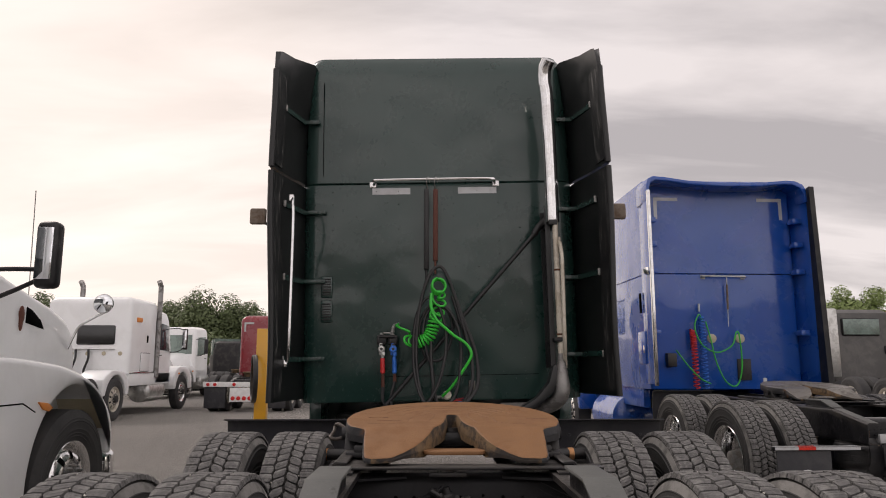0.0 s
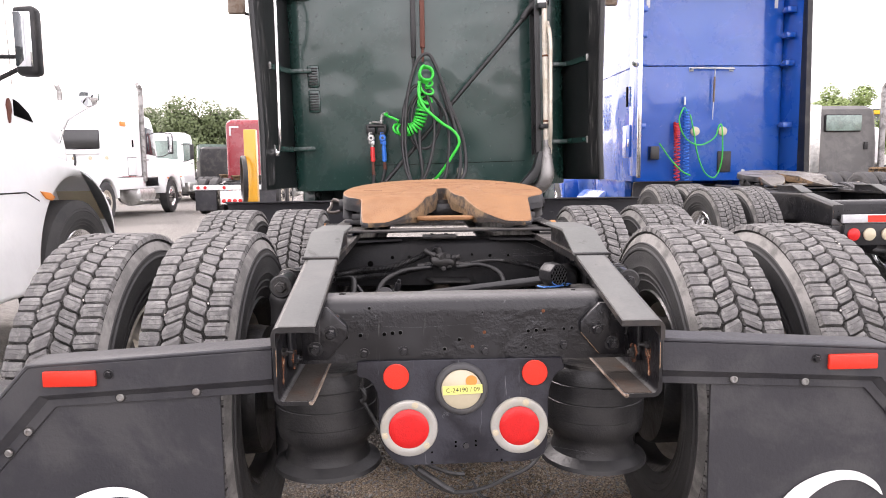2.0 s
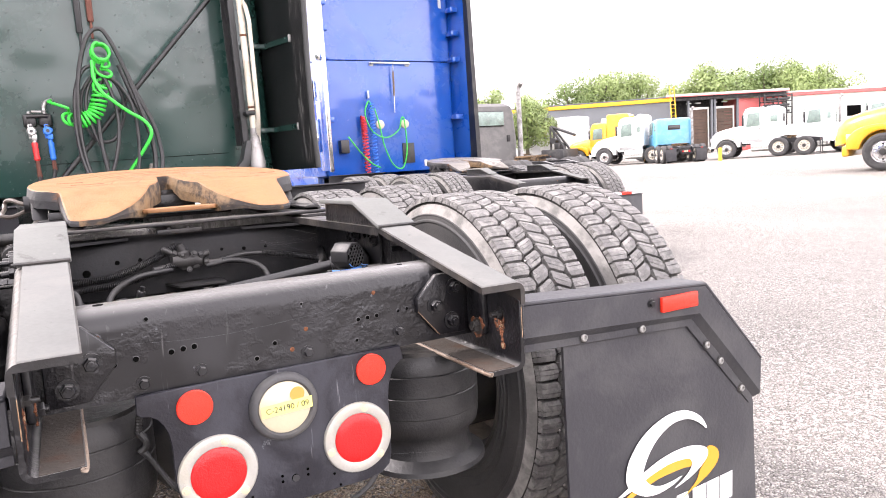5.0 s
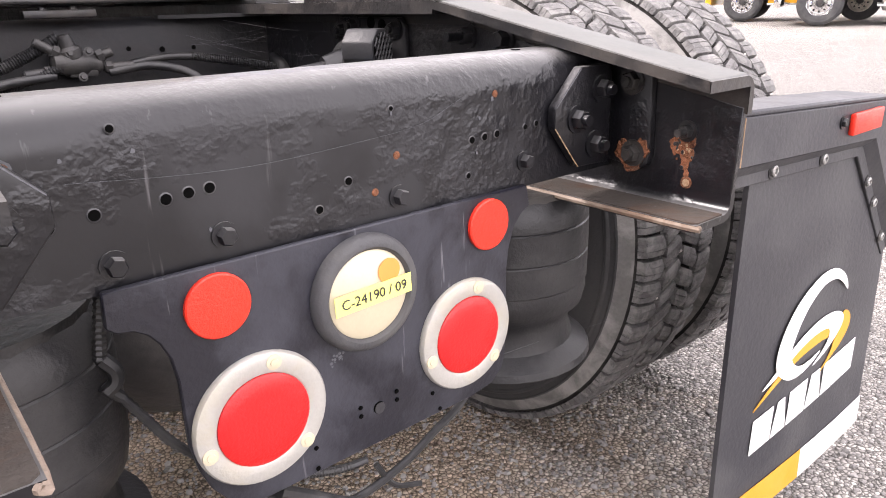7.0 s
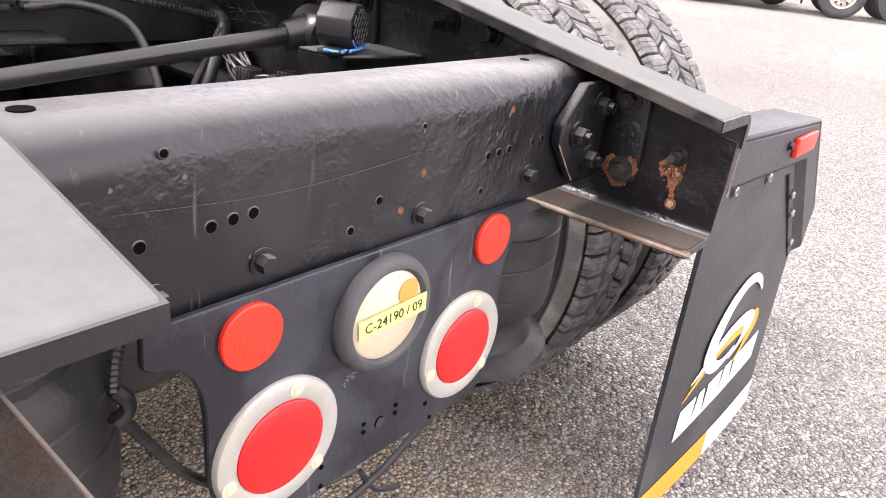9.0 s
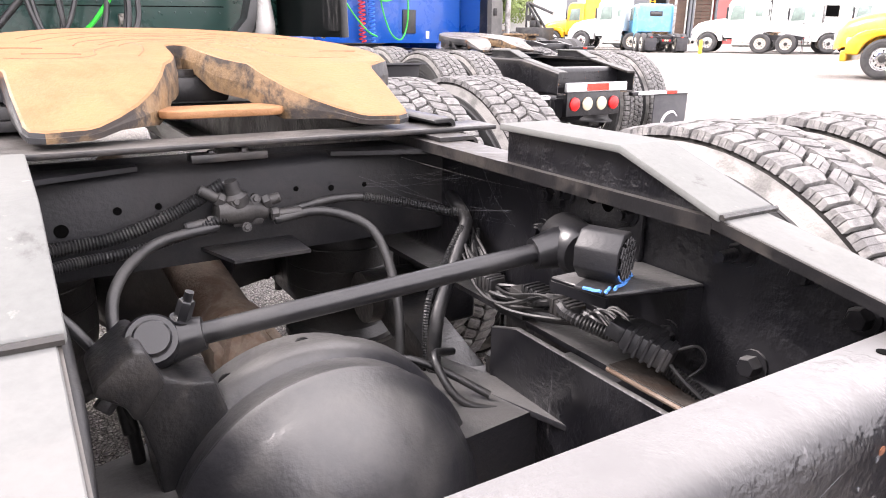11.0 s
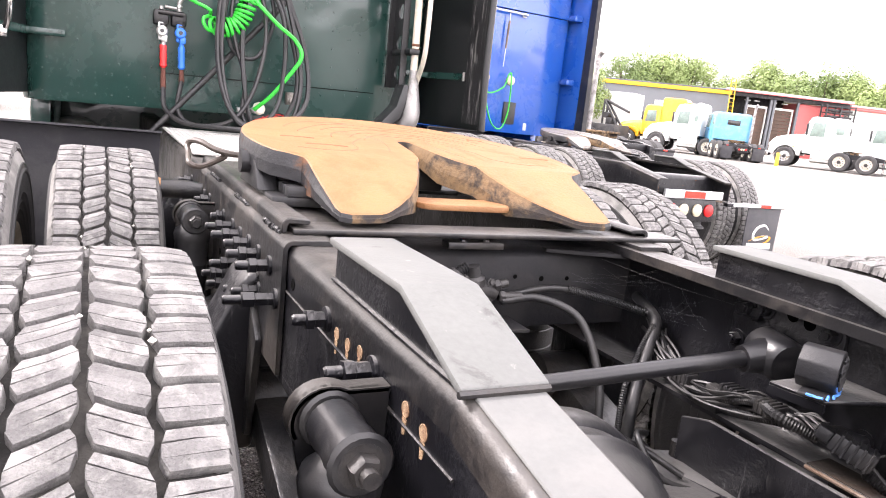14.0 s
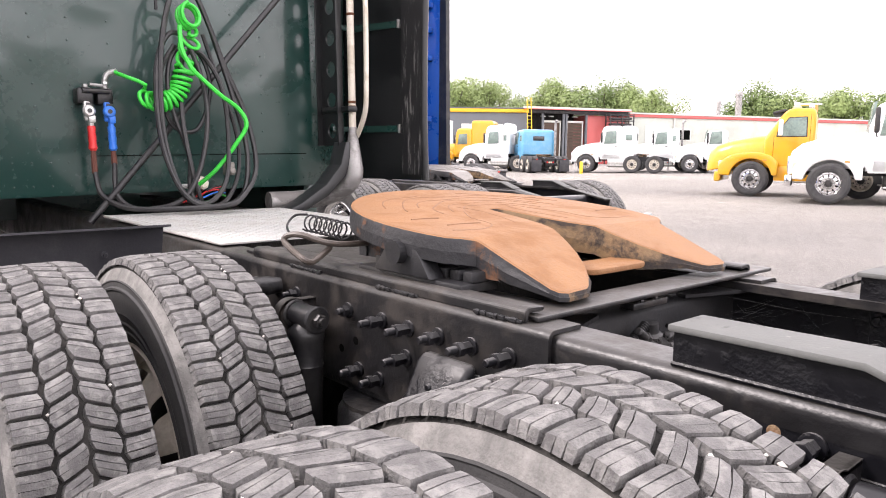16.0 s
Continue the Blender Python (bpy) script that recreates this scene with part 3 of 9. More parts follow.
M_GROUND = ground_material()
M_PEBBLE = material("grey_crushed_stone", (0.215, 0.205, 0.195), 0.85, vary=0.2, scale=30, fine=200, bump=0.2, rand=0.34)

def rise(x):
    """The yard climbs gently towards the far buildings."""
    return 0.0105 * (min(max(x, 8.0), 60.0) - 8.0)


gb = Build().use(M_GROUND)
xs = [-900, -200, -60, -20, -8, -4, -2, 0, 2, 4, 8, 20, 60, 200, 900]
gb.add([(x, y, rise(x)) for y in xs for x in xs], [(j * 15 + i, j * 15 + i + 1, j * 15 + 15 + i + 1, j * 15 + 15 + i) for j in range(14) for i in range(14)])
tagged(part("ground", gb, M_GROUND), "grey gravel and tar truck yard with loose stones", "ground", kind="structure")

rng = random.Random(5)
pb = Build().use(M_PEBBLE)
for i in range(26000):
    if i < 21000:
        x, y = rng.uniform(-1.4, 1.9), rng.uniform(-1.0, 2.0)
    else:
        x, y = rng.uniform(-3.0, 5.0), rng.uniform(-1.5, 7.0)
    s = rng.choice((0.0035, 0.0045, 0.0055, 0.0065, 0.0065, 0.008)) * rng.uniform(0.75, 1.25)
    a, flat, h = rng.uniform(0, 6.28), rng.uniform(0.6, 0.95), s * rng.uniform(0.35, 0.8)
    tx, ty = rng.uniform(-0.35, 0.35), rng.uniform(-0.35, 0.35)
    ca, sa = math.cos(a), math.sin(a)
    q = []
    for k, z in ((1.0, -0.002), (0.96, h * 0.6), (0.62, h)):
        for c in range(5):
            w = s * k * rng.uniform(0.8, 1.15)
            dx, dy = w * math.cos(c * 1.2566), w * flat * math.sin(c * 1.2566)
            q.append((x + dx * ca - dy * sa, y + dx * sa + dy * ca, z + (dx * tx + dy * ty if z > 0 else 0)))
    pb.add(q, [(r * 5 + c, r * 5 + (c + 1) % 5, r * 5 + 5 + (c + 1) % 5, r * 5 + 5 + c) for r in (0, 1) for c in range(5)] + [(10, 11, 12, 13, 14)])
tagged(part("gravel", pb, M_PEBBLE), "loose grey crushed stones lying on the yard", "gravel", kind="stuff")


# ---- wheels ----
def tread_mesh():
    b = Build().use(M_TREAD)
    tread_blocks(b)
    return mesh_of("tread", b, angle=30)


def tyre_mesh(name, blocks=True, R=0.52):
    b = Build().use(M_RUBBER)
    half = [(0.292, 0.098), (0.315, 0.112), (0.330, 0.117), (0.334, 0.1205), (0.338, 0.1185), (0.352, 0.1225), (0.356, 0.1255), (0.361, 0.123), (0.378, 0.1275), (0.382, 0.1295), (0.386, 0.128), (0.41, 0.1315), (0.435, 0.1315), (0.439, 0.1345), (0.444, 0.1345), (0.448, 0.130), (0.458, 0.1285), (0.461, 0.1300), (0.464, 0.1275), (0.475, 0.123), (0.492, 0.114)]
    base = 0.504 if blocks else R
    prof = [(r, -h) for r, h in half] + [(base, -0.100), (base + 0.002, 0.0), (base, 0.100)] + [(r, h) for r, h in half[::-1]]
    seg = 72 if blocks else 32
    b.lathe([(r * R / 0.52, h) for r, h in prof], (0, 0, 0), (1, 0, 0), seg, closed=True)
    if blocks:                                        # dusty shoulders, dark groove floors
        k = len(half) - 3
        b.use(M_SHOULDER)
        for j in (k, k + 1, len(prof) - 2 - k, len(prof) - 3 - k):
            for i in range(j * seg, (j + 1) * seg):
                b.mi[i] = b.cur
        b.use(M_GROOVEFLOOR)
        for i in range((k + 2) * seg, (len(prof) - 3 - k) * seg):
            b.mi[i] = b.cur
    return mesh_of(name, b, angle=30)


def tread_blocks(b):
    """Four rings of siped blocks with pointed inner ends: level shoulders, slanted middle rows."""
    n = 70
    f = 54 / n
    rows = ((-0.0855, 0.054, 0.06, 0.0, True), (-0.0285, 0.049, -0.45, 0.5, False), (0.0285, 0.049, 0.45, 0.0, False), (0.0855, 0.054, -0.06, 0.5, True))
    rg = random.Random(9)
    for xc, w, skew, ph, outer in rows:
        for i in range(n):
            lift = rg.uniform(-0.0008, 0.0008)
            for k in range(3):
                s0 = (-0.0246 + k * 0.0167) * f
                s1 = s0 + 0.0154 * f
                pts = []
                for top in (0, 1):
                    for side, s in ((-1, s0), (0, s0), (1, s0), (1, s1), (0, s1), (-1, s1)):
                        inner = not outer or side * xc < 0
                        point = (0.0080 * (1 - abs(s) / (0.0246 * f)) - 0.0052) if inner else 0.0
                        x = xc + side * (w / 2 + point)
                        edge = outer and side * xc > 0
                        worn = 0.0022 if (k == 0 and s == s0) or (k == 2 and s == s1) else 0.0
                        r = (0.520 + lift - (0.0045 if edge else 0.0) - worn) if top else 0.500
                        if not top:
                            x = xc + (x - xc) * 1.06
                        if edge and not top:
                            x *= 1.03
                        v = 0.0008 if side == 0 else 0.0
                        jag = rg.uniform(-0.0009, 0.0009)
                        a = 2 * math.pi * (i + ph) / n + (s * (1.0 if top else 1.06) + skew * (x - xc) + v + jag) / 0.51
                        x += rg.uniform(-0.0008, 0.0008)
                        pts.append((x, r * math.cos(a), r * math.sin(a)))
                b.add(pts, [(6, 7, 10, 11), (7, 8, 9, 10), (0, 1, 7, 6), (1, 2, 8, 7), (2, 3, 9, 8), (3, 4, 10, 9), (4, 5, 11, 10), (5, 0, 6, 11)])
    # stones caught in the grooves
    b.use(M_STONE)
    for i in range(46):
        x = rg.choice((-0.057, 0.0, 0.057)) + rg.uniform(-0.006, 0.006)
        a, q = rg.uniform(0, 6.28), rg.uniform(0.003, 0.0062)
        c = Vector((x, 0.517 * math.cos(a), 0.517 * math.sin(a)))
        p = [c + Vector(d) * q * rg.uniform(0.7, 1.2) for d in ((1, 0, 0), (-1, 0, 0), (0, 1, 0), (0, -1, 0), (0, 0, 1), (0, 0, -1))]
        b.add(p, [(0, 2, 4), (2, 1, 4), (1, 3, 4), (3, 0, 4), (2, 0, 5), (1, 2, 5), (3, 1, 5), (0, 3, 5)])


def rim_mesh(name, m):
    """A steel disc wheel with ten hand holes, its dish towards +x."""
    b = Build().use(m)
    b.lathe([(0.285, -0.10), (0.300, -0.112), (0.306, -0.105), (0.286, -0.092), (0.262, -0.06), (0.258, 0.05), (0.286, 0.092), (0.306, 0.105), (0.300, 0.112), (0.283, 0.10), (0.252, 0.05)], (0, 0, 0), (1, 0, 0), 40, closed=True)
    seg, rad = 60, ((0.255, 0.045), (0.235, 0.085), (0.205, 0.105), (0.175, 0.112), (0.150, 0.112), (0.10, 0.112), (0.085, 0.125))
    verts = [(h, r * math.cos(2 * math.pi * k / seg), r * math.sin(2 * math.pi * k / seg)) for r, h in rad for k in range(seg)]
    faces = [(i * seg + k, i * seg + (k + 1) % seg, (i + 1) * seg + (k + 1) % seg, (i + 1) * seg + k)
             for i in range(len(rad) - 1) for k in range(seg) if not (i in (1, 2) and k % 6 in (2, 3))]
    b.add(verts, faces)
    for k in range(10):
        a = 2 * math.pi * (k + 0.25) / 10
        b.use(M_STEEL).bolt((0.112, 0.125 * math.cos(a), 0.125 * math.sin(a)), (1, 0, 0), 0.016, 0.03, stud=0.012)
    if m is M_RIM:                                    # the barrel's side away from the dish is black
        b.use(M_DARK)
        for i, f in enumerate(b.f[:400]):
            if sum(b.v[k][0] for k in f) / len(f) < -0.02:
                b.mi[i] = b.cur
    return mesh_of(name, b)


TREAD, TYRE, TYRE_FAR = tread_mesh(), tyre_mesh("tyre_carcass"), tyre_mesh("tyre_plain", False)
RIM, RIM_CHROME = rim_mesh("rim_steel", M_RIM), rim_mesh("rim_chrome", M_CHROME)
hub = Build().use(M_DARK)
hub.lathe([(0.205, -0.13), (0.21, -0.10), (0.21, 0.02), (0.13, 0.06), (0.11, 0.10), (0.085, 0.13), (0.08, 0.18), (0.03, 0.185)], (0, 0, 0), (1, 0, 0), 24)
HUB = mesh_of("hub_and_drum", hub)
hub = Build().use(M_STEEL)
hub.lathe([(0.14, -0.13), (0.14, -0.03), (0.10, -0.01), (0.085, 0.04), (0.08, 0.08), (0.03, 0.09)], (0, 0, 0), (1, 0, 0), 24)
HUB_OUT = mesh_of("outer_hub", hub)


def wheel(parent, x, y, z=0.52, out=1, near=True, rim=None, spin=0.0, dish=True):
    """A hub with its rim and tyre. out: the side to which the hub points."""
    turn = pose(x, y, z) @ pose(0, 0, 0, 0, 0, 0 if out > 0 else 180)
    w = part("wheel", HUB if dish else HUB_OUT, None, parent, at=turn)
    part("rim", rim or RIM, None, w, at=pose(0, 0, 0, 0, 0, 0 if dish else 180))
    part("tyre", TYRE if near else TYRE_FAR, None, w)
    if near:
        tagged(part("tread", TREAD, None, w, at=pose(0, 0, 0, 0, 0, 0 if out > 0 else 180) @ pose(0, 0, 0, spin, 0, 0)), kind="stuff")
    return w


# ---- chassis of a tractor, in its own coordinates: the frame's rear end at y = 0 ----
def shoulder(top, x1, x0=0.335, thick=0.020, r=0.022, drop=0.045):
    """Section of a flange that rolls over a round shoulder into the web."""
    arc = [(x1 - r + r * math.cos(radians(a)), top - r + r * math.sin(radians(a))) for a in range(90, -1, -15)]
    return [(x0, top - thick), (x0, top)] + arc + [(x1, top - drop), (x1 - 0.010, top - drop), (x1 - 0.010, top - thick)]


def rail_build(s, front):
    """A channel rail with its web outside, a tail whose top slopes down, and rounded corners."""
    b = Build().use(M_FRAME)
    web = [(0.004, 0.752), (front, 0.745), (front, 0.950), (0.48, 0.950), (0.0, 0.862)]
    b.slab([(y, z) for y, z in web], "x", s * 0.4298, s * 0.420, 0.0015, 1)
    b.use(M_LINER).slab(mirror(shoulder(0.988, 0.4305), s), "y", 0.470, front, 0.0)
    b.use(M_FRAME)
    # lower corner and flange in one bent sheet
    bend = [(0.4300, 0.756)] + [(0.408 + 0.022 * math.cos(radians(a)), 0.744 + 0.022 * math.sin(radians(a))) for a in range(0, -91, -15)] + [(0.346, 0.722), (0.346, 0.7315)]
    bend += [(0.408 + 0.0125 * math.cos(radians(a)), 0.744 + 0.0125 * math.sin(radians(a))) for a in range(-90, 1, 15)] + [(0.4205, 0.756)]
    b.slab(mirror(bend, s), "y", 0.004, front, 0.0)
    return b


def tail_cap(s):
    """The sloping top of the tail, rolled over a round shoulder: worn pale on top, rust on the cut edge."""
    b = Build().use(M_LINER)
    rear = mirror(shoulder(0.8995, 0.4308, 0.334, 0.013, 0.020), s)
    fore = mirror(shoulder(0.9885, 0.4308, 0.334, 0.013, 0.020), s)
    n = len(rear)
    b.add([(x, -0.004, z) for x, z in rear] + [(x, 0.469, z) for x, z in fore], [(k, (k + 1) % n, n + (k + 1) % n, n + k) for k in range(n)])
    b.slab(rear, "y", -0.0042, -0.003, 0.0)
    b.use(M_CAP)
    b.slab([(0.468, 0.9910), (0.0, 0.9020), (-0.003, 0.8985), (0.468, 0.9875)], "x", s * 0.4155, s * 0.3365, 0.0012, 1)
    b.use(M_RUSTRIM).pipe([(s * 0.4205, -0.0035, z) for z in (0.79, 0.82, 0.85)], 0.0008, 5, 3)
    return b


def ramp(s):
    """The hump on the rail: a bent plate on two set-in webs, open in front."""
    b = Build().use(M_TOP)
    prof = [(0.885, 1.050), (0.62, 1.052), (0.458, 0.996), (0.458, 0.985), (0.622, 1.041), (0.885, 1.039)]
    b.slab(prof, "x", s * 0.4295, s * 0.330, 0.003, 2)
    b.use(M_DARK).pipe([(s * x, 0.4555, 0.9915) for x in (0.332, 0.36, 0.39, 0.41, 0.433)], 0.004, 6, 3)
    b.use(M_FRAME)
    for x in (0.4125, 0.352):
        b.slab([(0.880, 0.985), (0.880, 1.042), (0.62, 1.043), (0.475, 0.988)], "x", s * (x - 0.005), s * (x + 0.005))
    b.pipe([(s * 0.4195, y, 0.989) for y in (0.48, 0.6, 0.75, 0.88)], 0.004, 6, 3)
    return b


def rear_crossmember():
    b = Build().use(M_FRAME)
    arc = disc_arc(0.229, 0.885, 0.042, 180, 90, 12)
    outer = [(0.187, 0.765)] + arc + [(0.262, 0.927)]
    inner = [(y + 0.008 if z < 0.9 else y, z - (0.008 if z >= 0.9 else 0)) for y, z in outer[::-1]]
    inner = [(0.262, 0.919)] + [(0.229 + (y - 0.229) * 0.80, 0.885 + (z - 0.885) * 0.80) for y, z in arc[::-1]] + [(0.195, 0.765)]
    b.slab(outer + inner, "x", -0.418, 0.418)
    for x, z, r in ((-0.253, 0.833, 6), (-0.288, 0.829, 6), (-0.195, 0.835, 6), (-0.175, 0.837, 6), (-0.156, 0.838, 6), (0.158, 0.836, 5), (0.178, 0.837, 5), (0.198, 0.838, 5),
                    (0.246, 0.840, 4), (0.266, 0.842, 4), (-0.012, 0.818, 5), (-0.048, 0.795, 5), (0.152, 0.795, 4), (0.045, 0.885, 3), (-0.23, 0.90, 4)):
        r *= 0.8
        b.use(M_AXLE).lathe([(r / 1000 + 0.0014, 0), (r / 1000 + 0.0008, 0.0005), (r / 1000, 0.0006)], (x, 0.187, z), (0, -1, 0), 14)
        b.use(M_HOLE).lathe([(r / 1000, 0), (r / 1000, 0.0008), (0, 0.0008)], (x, 0.187, z), (0, -1, 0), 14)
    b.use(M_FRAME)
    for x, z in ((-0.148, 0.792), (0.05, 0.79), (-0.245, 0.788), (0.245, 0.798)):
        b.bolt((x, 0.187, z), (0, -1, 0), 0.009, 0.012)
    b.use(M_HOLE).lathe([(0.009, 0), (0.009, 0.001), (0, 0.001)], (-0.30, 0.238, 0.927), (0, 0, 1), 14)
    b.lathe([(0.006, 0), (0.006, 0.001), (0, 0.001)], (0.28, 0.238, 0.927), (0, 0, 1), 12)
    # chips in the paint down to primer and rust
    chips = random.Random(12)
    for x, z, r in ((-0.308, 0.880, 0.006), (-0.215, 0.880, 0.0020), (-0.27, 0.880, 0.0016), (0.045, 0.880, 0.0016), (0.19, 0.880, 0.0024), (0.17, 0.86, 0.0018), (0.165, 0.82, 0.0018), (-0.16, 0.80, 0.0014)):
        rim = [(x + r * chips.uniform(0.7, 1.3) * math.cos(a * 0.7), z + r * 1.3 * chips.uniform(0.6, 1.3) * math.sin(a * 0.7)) for a in range(9)]
        b.use(M_CHIP).slab(rim, "y", 0.1862, 0.1875)
        if r > 0.005:
            b.use(M_RUSTY).slab([(x + (u - x) * 0.6, z + (v - z) * 0.6) for u, v in rim], "y", 0.1858, 0.187)
    for x, z in ((0.05, 0.835), (0.02, 0.800), (0.195, 0.885)):
        b.use(M_RUSTY).lathe([(0.0045, 0), (0.0038, 0.0007), (0.0028, 0.0008)], (x, 0.187, z), (0, -1, 0), 12)
    return b


def gusset(s):
    b = Build().use(M_FRAME)
    plate = [(0.284, 0.860), (0.330, 0.906), (0.382, 0.906), (0.394, 0.895), (0.394, 0.776), (0.331, 0.778), (0.284, 0.834)]
    b.slab(mirror(plate, s), "y", 0.171, 0.1845, 0.0022, 2)
    b.use(M_CHIP).pipe(mirror([(0.331, 0.1716, 0.9040), (0.286, 0.1716, 0.8590)], s), 0.0009, 5, 0)
    if s > 0:
        b.use(M_RUSTRIM).pipe(mirror([(0.285, 0.172, 0.834), (0.308, 0.172, 0.806), (0.331, 0.172, 0.779)], s), 0.0009, 5, 2)
    b.use(M_FRAME)
    web = [(0.184, 0.902), (0.126, 0.902), (0.119, 0.893), (0.116, 0.79), (0.120, 0.776), (0.131, 0.770), (0.150, 0.772), (0.184, 0.776)]
    b.slab(web, "x", s * 0.4195, s * 0.4075, 0.003, 2)
    for x, z in ((0.370, 0.876), (0.323, 0.842), (0.361, 0.805)):
        b.bolt((s * x, 0.171, z), (0, -1, 0), 0.0125, 0.015, stud=0.007)
    b.use(M_DARK).bolt((s * 0.4075, 0.148, 0.884), (-s, 0, 0), 0.0125, 0.013, stud=0.005)
    b.bolt((s * 0.4075, 0.140, 0.790), (-s, 0, 0), 0.0125, 0.013, stud=0.006)
    b.use(M_DARK).bolt((s * 0.420, 0.070, 0.826), (-s, 0, 0), 0.0095, 0.012, stud=0.012)
    # scabs of rust round the bolts, running down the web to an open hole
    rough = random.Random(3)

    def scab(x, y, z, size, m, lift):
        rim = [(y + size * 0.8 * rough.uniform(0.75, 1.2) * math.cos(a * 0.3307), z + size * rough.uniform(0.75, 1.2) * math.sin(a * 0.3307)) for a in range(19)]
        b.use(m).slab(rim, "x", s * (x + 0.002), s * (x - lift), 0.0004, 1)

    for y, z, q in ((0.074, 0.812, 0.017), (0.069, 0.797, 0.012), (0.084, 0.806, 0.012), (0.066, 0.815, 0.012), (0.070, 0.784, 0.008), (0.067, 0.772, 0.005)):
        scab(0.420, y, z, q, M_RUSTY, rough.uniform(0.0006, 0.0014))
    for i in range(26):
        scab(0.420, 0.073 + rough.gauss(0, 0.008), 0.804 + rough.gauss(0, 0.010), rough.uniform(0.0015, 0.0038), rough.choice((M_RUSTRIM, M_RUSTY, M_DARK)), rough.uniform(0.0016, 0.0024))
    for y, z, q in ((0.143, 0.784, 0.022), (0.128, 0.797, 0.014), (0.156, 0.792, 0.016), (0.150, 0.779, 0.010)):
        scab(0.4075, y, z, q, M_RUSTY, rough.uniform(0.0018, 0.0030))
    b.use(M_RUSTY).lathe([(0.0082, 0), (0.0078, 0.0010), (0.0050, 0.0011)], (s * 0.420, 0.066, 0.760), (-s, 0, 0), 16)
    b.use(M_RUSTRIM).lathe([(0.0050, 0), (0.0050, 0.0014), (0, 0.0014)], (s * 0.420, 0.066, 0.760), (-s, 0, 0), 12)
    return b


def mid_crossmember(y):
    b = Build().use(M_CROSS)
    b.slab([(y, 0.79), (y, 0.945), (y + 0.012, 0.962), (y + 0.03, 0.968), (y + 0.10, 0.968), (y + 0.10, 0.96), (y + 0.02, 0.955), (y + 0.01, 0.94), (y + 0.01, 0.80), (y + 0.09, 0.80), (y + 0.09, 0.79)], "x", -0.42, 0.42)
    for x, z, r in ((-0.207, 0.898, 7), (-0.143, 0.899, 6), (0.02, 0.90, 5), (0.10, 0.905, 5), (0.17, 0.90, 6), (0.24, 0.90, 5)):
        b.use(M_HOLE).lathe([(r / 1000, 0), (r / 1000, 0.0012), (0, 0.0012)], (x, y, z), (0, -1, 0), 12)
    b.use(M_HOLE).lathe([(0.011, 0), (0.011, 0.0012), (0, 0.0012)], (-0.292, y, 0.875), (0, -1, 0), 20)
    b.use(M_CROSS)
    for s in (-1, 1):
        b.slab(mirror([(0.17, y - 0.005), (0.42, y - 0.09), (0.42, y + 0.02), (0.17, y + 0.02)], s), "z", 0.962, 0.970)
    return b


def light_plate():
    b = Build().use(M_PLATE)
    left = [(-0.262, 0.770), (-0.264, 0.738), (-0.256, 0.731), (-0.243, 0.729), (-0.232, 0.722), (-0.223, 0.710), (-0.216, 0.693), (-0.2125, 0.668), (-0.2125, 0.600), (-0.207, 0.568), (-0.198, 0.544), (-0.185, 0.525), (-0.168, 0.511), (-0.148, 0.504)]
    right = [(0.240, 0.770), (0.246, 0.742), (0.232, 0.735), (0.219, 0.720), (0.210, 0.696), (0.206, 0.668), (0.206, 0.60), (0.204, 0.548), (0.198, 0.528), (0.180, 0.513), (0.145, 0.507)]
    b.slab(left + right[::-1], "y", 0.176, 0.184, 0.0015, 1)
    b.use(M_HOLE).lathe([(0.0075, 0), (0.0075, 0.0006), (0, 0.0006)], (0.001, 0.1758, 0.552), (0, -1, 0), 16)
    b.use(M_AXLE).lathe([(0.0070, 0), (0.0070, 0.0009), (0.0025, 0.0009)], (0.002, 0.1757, 0.551), (0, -1, 0), 14)
    b.use(M_HOLE)
    for x, z in ((-0.024, 0.562), (-0.024, 0.551), (0.026, 0.563), (0.026, 0.552), (0.079, 0.539), (0.090, 0.513), (-0.083, 0.537), (-0.083, 0.511)):
        b.lathe([(0.0028, 0), (0.0028, 0.001), (0, 0.001)], (x, 0.1755, z), (0, -1, 0), 8)
    rg = random.Random(8)
    b.use(M_CHIP)
    for i in range(16):
        b.lathe([(rg.uniform(0.0008, 0.0020), 0), (0.0006, 0.0005), (0, 0.0005)], (-0.047 + rg.gauss(0, 0.006), 0.176, 0.632 + rg.gauss(0, 0.004)), (0, -1, 0), 6)
    return b


def text_mesh(name, words, size, mat):
    cu = bpy.data.curves.new(name, "FONT")
    cu.body, cu.size, cu.align_x, cu.align_y, cu.extrude = words, size, "CENTER", "CENTER", 0.0002
    ob = bpy.data.objects.new(name, cu)
    scene.collection.objects.link(ob)
    me = bpy.data.meshes.new_from_object(ob.evaluated_get(bpy.context.evaluated_depsgraph_get()))
    bpy.data.objects.remove(ob)
    me.materials.clear()
    me.materials.append(mat)
    return me


